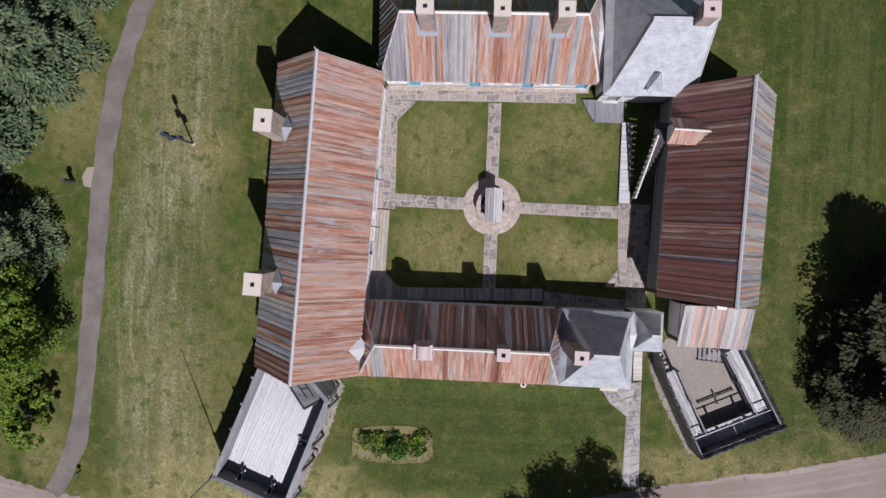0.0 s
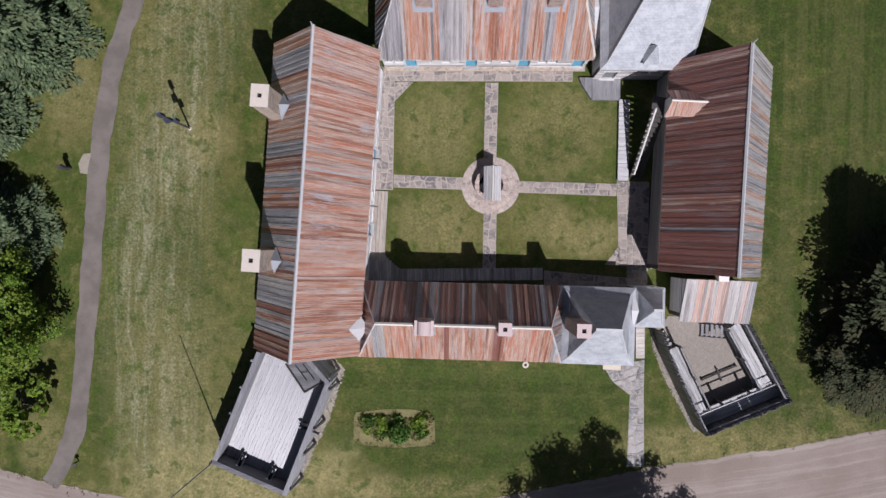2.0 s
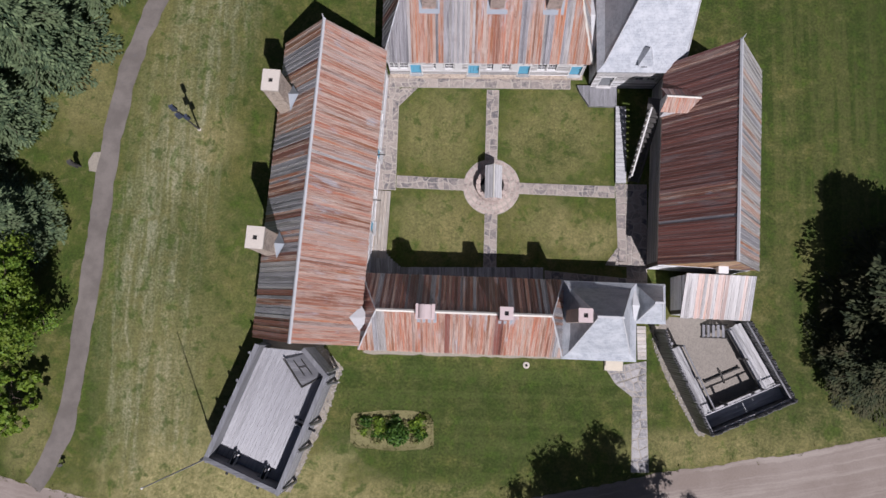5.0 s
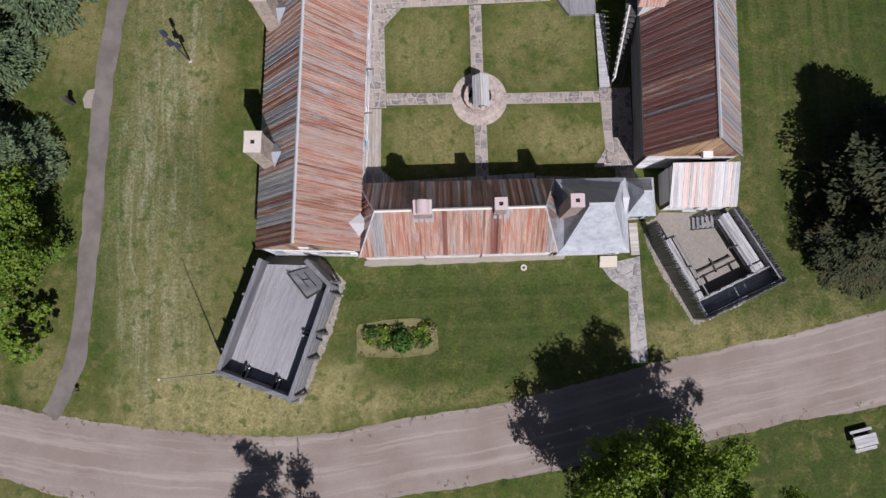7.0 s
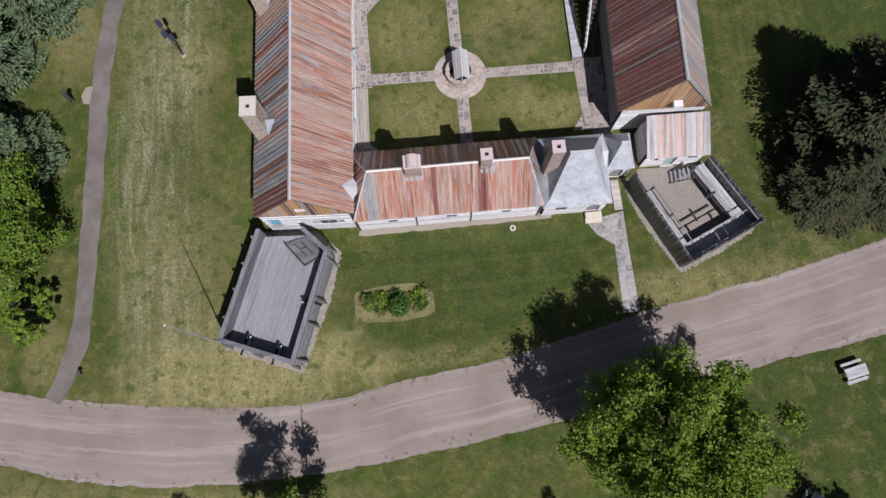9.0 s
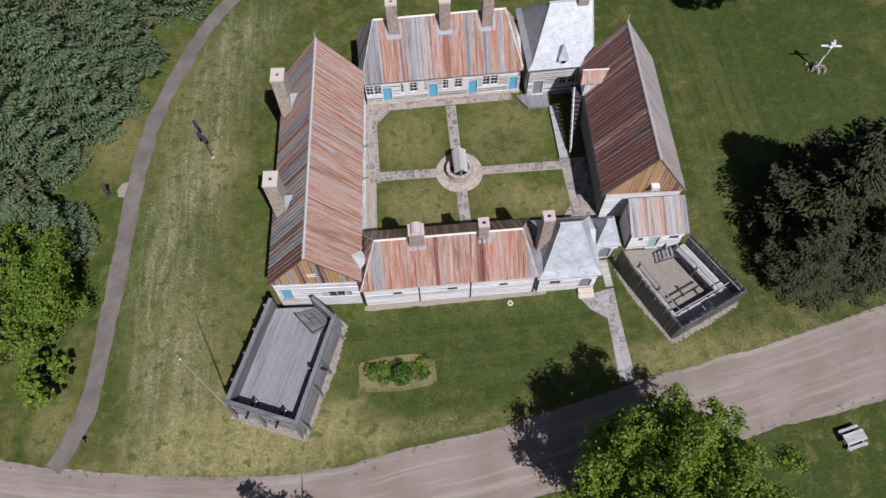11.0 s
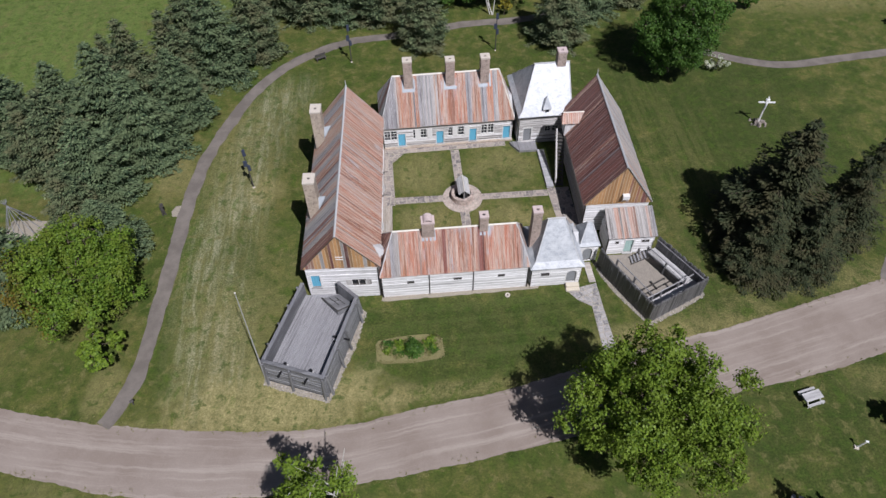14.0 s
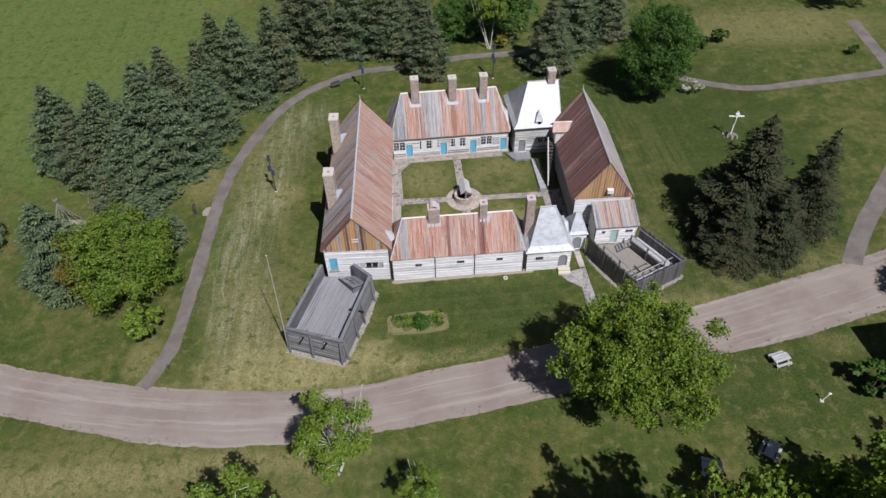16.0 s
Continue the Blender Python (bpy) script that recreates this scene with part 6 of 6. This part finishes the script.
for i in range(11):
    t = 2 * math.pi * i / 11
    s = Shape()
    s.tube((1.9 * math.cos(t), 1.9 * math.sin(t), 0), (-0.3 * math.cos(t), -0.3 * math.sin(t), 4.6), 0.04, 0.025, 6)
    s.make("pole", COPING, tp)
gravel_skirt("gravel_tipi", ring_points([(-48.4, -0.4), (-45.0, -0.6), (-44.6, 2.2), (-48.2, 2.6)], 0.2), "pale bare earth under the tipi frame")


# ---- rough grass along road and walls ----
def tufts(name, lines, per_m, spread, size, label, seed):
    R = np.random.RandomState(seed)
    C, A, B = [], [], []
    for line in lines:
        for p, q in zip(line, line[1:]):
            L = (q - p).length
            k = R.poisson(per_m * L * (0.4 + 1.2 * max(0, noise.noise((p.x * 0.25, p.y * 0.25, seed)) + 0.4)))
            for _ in range(k):
                w = p.lerp(q, R.uniform())
                c = np.array((w.x + R.normal(0, spread), w.y + R.normal(0, spread), 0.0))
                m = R.randint(5, 10)
                cc = c + np.stack([R.normal(0, 0.09, m), R.normal(0, 0.09, m), np.full(m, size * 0.55)], 1)
                up = unit(np.stack([R.normal(0, 0.55, m), R.normal(0, 0.55, m), np.ones(m)], 1))
                C.append(cc), A.append(up * size * R.uniform(0.5, 1.0, (m, 1))), B.append(unit(np.cross(up, R.normal(0, 1, (m, 3)))) * size * 0.35)
    ob = quads(name, np.concatenate(C), np.concatenate(A), np.concatenate(B), TUFT, None)
    return tagged(ob, label, "grass", kind="stuff")


near = [p for p in road_n if -60 < p.x < 60]
far_ = [p for p in road_s if -60 < p.x < 60]
tufts("verge_grass", [near], 2.2, 0.35, 0.085, "tufts of rough dry grass along the road edge", 31)
BED = [Vector((*p, 0)) for p in ((-8.5, -17.2), (-6.4, -16.8), (-2.7, -16.8), (-2.3, -18.0), (-2.4, -19.2), (-5.3, -19.5), (-8.4, -19.3), (-8.5, -17.2))]
tufts("bed_grass", [BED], 26, 0.14, 0.06, "dry grass round the garden bed", 33)
tufts("verge_grass", [far_], 2.5, 0.40, 0.09, "tufts of rough dry grass along the road edge", 32)


# ---- trees ----
def spruce(seed, h, r, mat, label, skirt=0.04, shape=0.68):
    """Whorls of drooping boughs, each set with flat sprays of needles."""
    R = np.random.RandomState(seed)
    tree = thing("spruce_tree", 0, 0, 0, 0, label, "tree")
    t = Shape()
    t.tube((0, 0, -0.1), (0, 0, h * 0.55), 0.024 * h, 0.012 * h, 8).tube((0, 0, h * 0.55), (0, 0, h * 0.985), 0.012 * h, 0.003 * h, 6)
    C, A, B = [], [], []
    z = h * skirt + 0.2
    while z < h * 0.985:
        f = z / h
        rad = r * (1 - f) ** shape * R.uniform(0.80, 1.14) + 0.10
        if f < 0.12:
            rad *= 0.82 + 1.5 * f
        n_b = max(5, int(4 + rad * 1.9))
        ph = R.uniform(0, 6.28)
        for i in range(n_b):
            ang = ph + 6.283 * (i + R.uniform(-0.25, 0.25)) / n_b
            L = rad * R.uniform(0.58, 1.2)
            out = np.array((math.cos(ang), math.sin(ang), 0.0))
            side = np.array((-out[1], out[0], 0.0))
            steps = max(4, int(L / 0.18))
            s = np.linspace(0.22, 1.0, steps)
            droop = -0.30 * L * s ** 1.2 + 0.13 * L * s ** 3 + 0.25 * (1 - f)
            P = out * (L * s)[:, None] + np.array((0, 0, 1.0)) * (z + droop)[:, None]
            if rad > 1.2 and i % 2 == 0:
                t.tube((0, 0, z), tuple(P[-1]), 0.03, 0.008, 3)
            wide = 0.24 * L * np.sin(np.pi * np.clip(s * 0.9, 0, 1)) + 0.16
            for lane in (-1.0, -0.6, -0.25, 0.0, 0.25, 0.6, 1.0):
                c = P + side * (wide * lane * R.uniform(0.7, 1.15, steps))[:, None] + R.normal(0, 0.07, (steps, 3))
                c[:, 2] -= 0.35 * abs(lane) * wide
                d = unit(out + side * (lane * 0.9) + R.normal(0, 0.22, (steps, 3)) + np.array((0, 0, -0.12)))
                w = unit(np.cross(d, np.array((0, 0, 1.0))) + R.normal(0, 0.25, (steps, 3)))
                ln = R.uniform(0.14, 0.26, steps)[:, None]
                C.append(c), A.append(d * ln), B.append(w * ln * R.uniform(0.38, 0.55, steps)[:, None])
        z += R.uniform(0.52, 0.76)
    k = 26
    c = np.stack([R.normal(0, 0.07, k), R.normal(0, 0.07, k), R.uniform(h * 0.93, h, k)], 1)
    C.append(c), A.append(unit(R.normal(0, 0.5, (k, 3)) + np.array((0, 0, 1.0))) * 0.22), B.append(unit(R.normal(0, 1, (k, 3))) * 0.08)
    t.make("trunk", BARK, tree)
    quads("crown", np.concatenate(C), np.concatenate(A), np.concatenate(B), mat, tree)
    return tree


def broadleaf(seed, h, r, mat, label, lobes=22, leaves=9000, base=0.16, bark=BARK, leaf=0.20, name="broadleaf_tree", flat=1.0, gap=0.0, mat2=None, stems=1, limbs=0, limb=1.0, lobe=(0.17, 0.38), twig=22, inner=0.66, wavy=0.0):
    """Trunk, forking limbs, and a crown of leafy lobes with gaps between them."""
    R = np.random.RandomState(seed)
    tree = thing(name, 0, 0, 0, 0, label, "tree")
    t = Shape()
    crown_mid = h * (base + 1) / 2
    half = h * (1 - base) / 2
    centres = []
    tries = 0
    for k in range(limbs):
        az = 6.283 * (k + R.uniform(-0.3, 0.3)) / limbs * 2.618
        el = R.uniform(0.12, 1.35)
        L = r * R.uniform(0.62, 1.12)
        d = np.array((math.cos(az) * math.cos(el), math.sin(az) * math.cos(el), math.sin(el) * (h - h * base - 0.3 * h) / r))
        for s_ in (0.36, 0.50, 0.64, 0.77, 0.90, 1.02):
            q = np.array((0, 0, h * 0.30)) + d * L * s_ + R.normal(0, 0.095 * r, 3)
            q[2] = min(q[2], h * 0.97)
            centres.append((q, r * R.uniform(0.10, 0.20) * (1.1 if s_ < 0.9 else 0.8)))
    while limbs == 0 and len(centres) < lobes and tries < 4000:
        tries += 1
        p = R.normal(0, 1, 3)
        p /= np.linalg.norm(p)
        p *= R.uniform(0.40, 0.92)
        if p[2] < -0.62:
            continue
        az = math.atan2(p[1], p[0])
        k = 1 + wavy * (0.6 * math.sin(2.0 * az + 0.9) + 0.5 * math.sin(5.0 * az + 3.0 * p[2]) - 0.2)
        q = np.array((p[0] * r * k, p[1] * r * k, crown_mid + p[2] * half * flat))
        size = r * R.uniform(*lobe)
        if all(np.linalg.norm(q - c) > 0.62 * min(size, s) + 0.3 * max(size, s) for c, s in centres):
            centres.append((q, size))
    forks = []
    for k in range(stems):
        lean = np.array((R.uniform(-0.12, 0.12), R.uniform(-0.12, 0.12), 0)) * h * (1 if stems == 1 else 1.3)
        foot = np.array((R.uniform(-0.3, 0.3), R.uniform(-0.3, 0.3), -0.1)) * (0 if stems == 1 else 1)
        top = lean + np.array((0, 0, h * 0.45))
        t.tube(tuple(foot), tuple(foot * 0.4 + top * 0.5), 0.026 * h / stems, 0.02 * h / stems, 9).tube(tuple(foot * 0.4 + top * 0.5), tuple(top), 0.02 * h / stems, 0.014 * h / stems, 8)
        t.tube(tuple(top), tuple(top + np.array((lean[0] * 0.5, lean[1] * 0.5, h * 0.33))), 0.014 * h / stems, 0.004 * h / stems ** 0.5, 7)
        forks += [top, foot * 0.3 + top * 0.7, top + np.array((0, 0, h * 0.15))]
    C, Nn = [], []
    total = sum(s * s for _, s in centres)
    for q, s in centres:
        f = min(forks, key=lambda w: np.linalg.norm(w - q) + (2.0 if w[2] > q[2] else 0))
        mid = (f + q) / 2 + R.normal(0, 0.25, 3)
        t.tube(tuple(f), tuple(mid), 0.008 * h * limb, 0.005 * h * limb, 6).tube(tuple(mid), tuple(q), 0.005 * h * limb, 0.002 * h * limb, 5)
        for _ in range(4):
            e = q + unit(R.normal(0, 1, 3)) * s * 0.8
            t.tube(tuple(q), tuple(e), 0.003 * h, 0.0015 * h, 4)
        k = int(leaves * s * s / total)
        d = unit(R.normal(0, 1, (k, 3)))
        # sprays: leaves gather round twig ends
        twigs = unit(R.normal(0, 1, (max(6, k // twig), 3)))
        pick = twigs[R.randint(0, len(twigs), k)]
        d = unit(pick + 0.17 * R.normal(0, 1, (k, 3)))
        rad = s * (inner + (1.08 - inner) * R.uniform(0, 1, k) + 0.16 * np.sin(pick[:, 0] * 11 + pick[:, 2] * 9 + pick[:, 1] * 5))
        keep = d[:, 2] > -0.75
        C.append((q + d * rad[:, None] * np.array((1, 1, 0.82)))[keep])
        Nn.append(d[keep])
    C, Nn = np.concatenate(C), np.concatenate(Nn)
    nrm = unit(Nn * 0.7 + R.normal(0, 0.55, C.shape) + np.array((0, 0, 0.55)))
    a = unit(np.cross(nrm, R.normal(0, 1, C.shape)))
    b = np.cross(nrm, a)
    size = R.uniform(0.6, 1.25, len(C))[:, None] * leaf
    t.make("trunk", bark, tree)
    if mat2 is None:
        quads("crown", C, a * size, b * size * 0.8, mat, tree)
    else:
        side = (C[:, 0] + 0.5 * C[:, 1] + R.normal(0, 0.8, len(C))) < -0.72 * r
        quads("crown", C[~side], (a * size)[~side], (b * size * 0.8)[~side], mat, tree)
        quads("crown", C[side], (a * size)[side], (b * size * 0.8)[side], mat2, tree)
    return tree


def put(ob, x, y, rz=0.0, s=1.0, sz=None, first=False, label=""):
    m = pose(x, y, 0, 0, 0, rz) @ Matrix.Diagonal((s, s, sz or s, 1))
    if first:
        ob.matrix_basis = m
        return ob
    c = copy_thing(ob, m)
    c.scale = (s, s, sz or s)
    return tagged(c, label)


sp_blue = spruce(1, 13.0, 5.0, NEEDLE_BLUE, "blue-green spruce with drooping layered boughs")
sp_green = spruce(2, 13.0, 4.8, NEEDLE, "dense green spruce reaching to the ground")
sp_dark = spruce(3, 14.5, 6.4, NEEDLE_SHADED, "broad fir with olive-brown boughs, darkened for their own shade", shape=0.88)
put(sp_blue, -38.3, 15.5, 20, 1.05, first=True)
put(sp_green, -36.9, 22.2, 80, 0.95, first=True)
put(sp_dark, 33.3, -7.2, 10, 1.14, 1.08, first=True)
for ob, x, y, rz, s, sz in ((sp_dark, 40.3, -8.4, 130, 0.72, 0.98), (sp_dark, 35.2, -11.8, 220, 0.72, 0.66), (sp_dark, 30.3, -11.8, 290, 0.72, 0.60), 
                            (sp_blue, -34.3, 12.0, 150, 1.0, 0.88), (sp_green, -32.6, 24.6, 10, 0.95, 0.9), (sp_blue, -38.6, 6.4, 200, 1.0, 0.82), (sp_green, -42.5, 9.5, 250, 1.0, 0.95),
                            (sp_blue, -50.0, 15.5, 300, 1.05, 0.88), (sp_green, -46.3, 11.0, 30, 0.95, 0.75), (sp_blue, -44.5, 17.0, 30, 0.9, 0.82), (sp_blue, -31.2, 18.4, 320, 0.85, 0.8),
                            (sp_blue, -27.6, 27.6, 100, 1.0, 1.02), (sp_green, -23.4, 31.6, 190, 0.95, 1.0), (sp_green, -31.5, 31.0, 280, 0.95, 0.95), (sp_blue, -35.6, -3.2, 60, 0.8, 0.62), (sp_green, -39.5, 0.6, 10, 0.85, 0.7),
                            (sp_blue, -43.6, -8.0, 160, 1.0, 0.9), (sp_green, -16.5, 40.0, 40, 1.0, 1.15), (sp_blue, -11.5, 40.5, 140, 1.0, 1.2), (sp_green, -6.5, 39.0, 240, 1.0, 1.15), (sp_green, -20.5, 43.0, 70, 1.0, 1.1),
                            (sp_green, -0.3, 31.8, 330, 0.92, 0.9), (sp_green, 18.6, 30.6, 20, 0.98, 0.95), (sp_blue, 24.0, 37.5, 120, 1.0, 1.05), (sp_green, 30.0, 40.0, 210, 1.0, 1.0), (sp_green, -2.0, 44.0, 90, 1.0, 1.1),
                            (sp_blue, -57, -1.5, 60, 0.8, 0.8), (sp_green, -40.5, 24.5, 0, 0.7, 0.7)):
    put(ob, x, y, rz, s, sz)

maple_s = broadleaf(11, 11.5, 7.9, LEAF, "large bright green maple beside the road", 96, 90000, 0.12, leaf=0.118, twig=20, inner=0.42, lobe=(0.11, 0.205), limb=0.6, wavy=0.15)
put(maple_s, 13.4, -30.0, 150, 0.91, 1.19, first=True)
maple_ne = broadleaf(12, 13.6, 6.7, LEAF_DEEP, "dense dark green maple", 110, 90000, 0.0, leaf=0.125, lobe=(0.16, 0.28), twig=18)
maple_far = broadleaf(22, 13.0, 6.7, LEAF_DEEP, "dark green maple among the trees", 36, 16000, 0.0, leaf=0.22, lobe=(0.26, 0.40))
maple_row = broadleaf(21, 11.5, 7.6, LEAF, "bright green maple beyond the picnic lawn", 34, 48000, 0.10, leaf=0.19, limbs=24, twig=22, inner=0.45)
put(maple_ne, 31.9, 21.6, 0, 0.80, 1.04, first=True)
maple_w = broadleaf(13, 10.0, 6.4, LEAF_TURN, "maple with green leaves partly turning orange", 76, 60000, 0.0, leaf=0.115, lobe=(0.15, 0.27), twig=18, inner=0.5, mat2=leaf_material("orange_leaves", (0.11, 0.10, 0.014), (0.19, 0.13, 0.02), (0.10, 0.12, 0.018)))
put(maple_w, -36.6, -10.2, 0, 1.0, first=True)
sap = broadleaf(14, 4.6, 2.3, LEAF, "young bright green maple beside the footpath", 12, 3600, 0.03, leaf=0.16)
put(sap, -33.6, -16.6, 0, 1.0, first=True)
birch_sw = broadleaf(15, 11.5, 3.5, LEAF, "slender multi-stemmed birch with bare pale limbs", 26, 15000, 0.20, BIRCHBARK, 0.095, "birch_tree", stems=4, limb=0.3, inner=0.3, lobe=(0.13, 0.30), twig=14)
put(birch_sw, -13.3, -34.2, 0, 1.1, 1.04, first=True)
put(birch_sw, 10.3, 38.2, 120, 1.0, 1.1, label="pale-trunked birch behind the footpath")
put(birch_sw, -6.4, -38.2, 70, 0.6, 0.6)
put(maple_far, 13.0, 43.0, 40, 0.8, 0.8, first=True)
put(maple_far, 5.0, 42.5, 140, 0.6, 0.6)
put(birch_sw, -19.4, -42.2, 200, 1.2, 1.2)
put(birch_sw, -23.5, -43.0, 310, 1.15, 1.1)
put(maple_row, 29.5, -46.6, 90, 0.85, 1.15, first=True)
for x, y, rz, s, sz in ((38.0, -44.6, 200, 0.8, 0.95), (20.5, -48.8, 300, 0.85, 1.6), (12.0, -48.6, 20, 0.85, 1.6)):
    put(maple_row, x, y, rz, s, sz)
put(maple_far, 49.5, -21.0, 120, 0.5, 0.5)
put(maple_far, -60.0, -5.0, 200, 0.7, 0.7)
put(maple_far, 75.0, 48.0, 60, 0.9, 0.9)
put(maple_far, -27.0, 84.0, 0, 0.9, 0.9)
shrub = broadleaf(16, 2.2, 1.5, LEAF_DEEP, "round dark green shrub", 9, 1200, 0.0, leaf=0.15, name="shrub")
put(shrub, 45.1, 34.3, 0, 1.0, first=True)
for x, y, s in ((48.2, 35.4, 1.3), (68.0, 29.2, 0.9), (37.4, -31.0, 2.0), (72.0, 17.0, 0.7)):
    put(shrub, x, y, x * 20, s)
white = broadleaf(17, 2.6, 1.7, BLOSSOM, "white-flowering bush at the edge of trees", 9, 1500, 0.0, leaf=0.13, name="flowering_bush")
put(white, 38.6, 21.4, 0, 1.0, first=True)
yellow = broadleaf(18, 2.6, 1.5, LEAF_YELLOW, "yellow flowering bush under the birch", 9, 1100, 0.0, leaf=0.14, name="flowering_bush")
put(yellow, 12.2, 37.8, 0, 1.0, first=True)
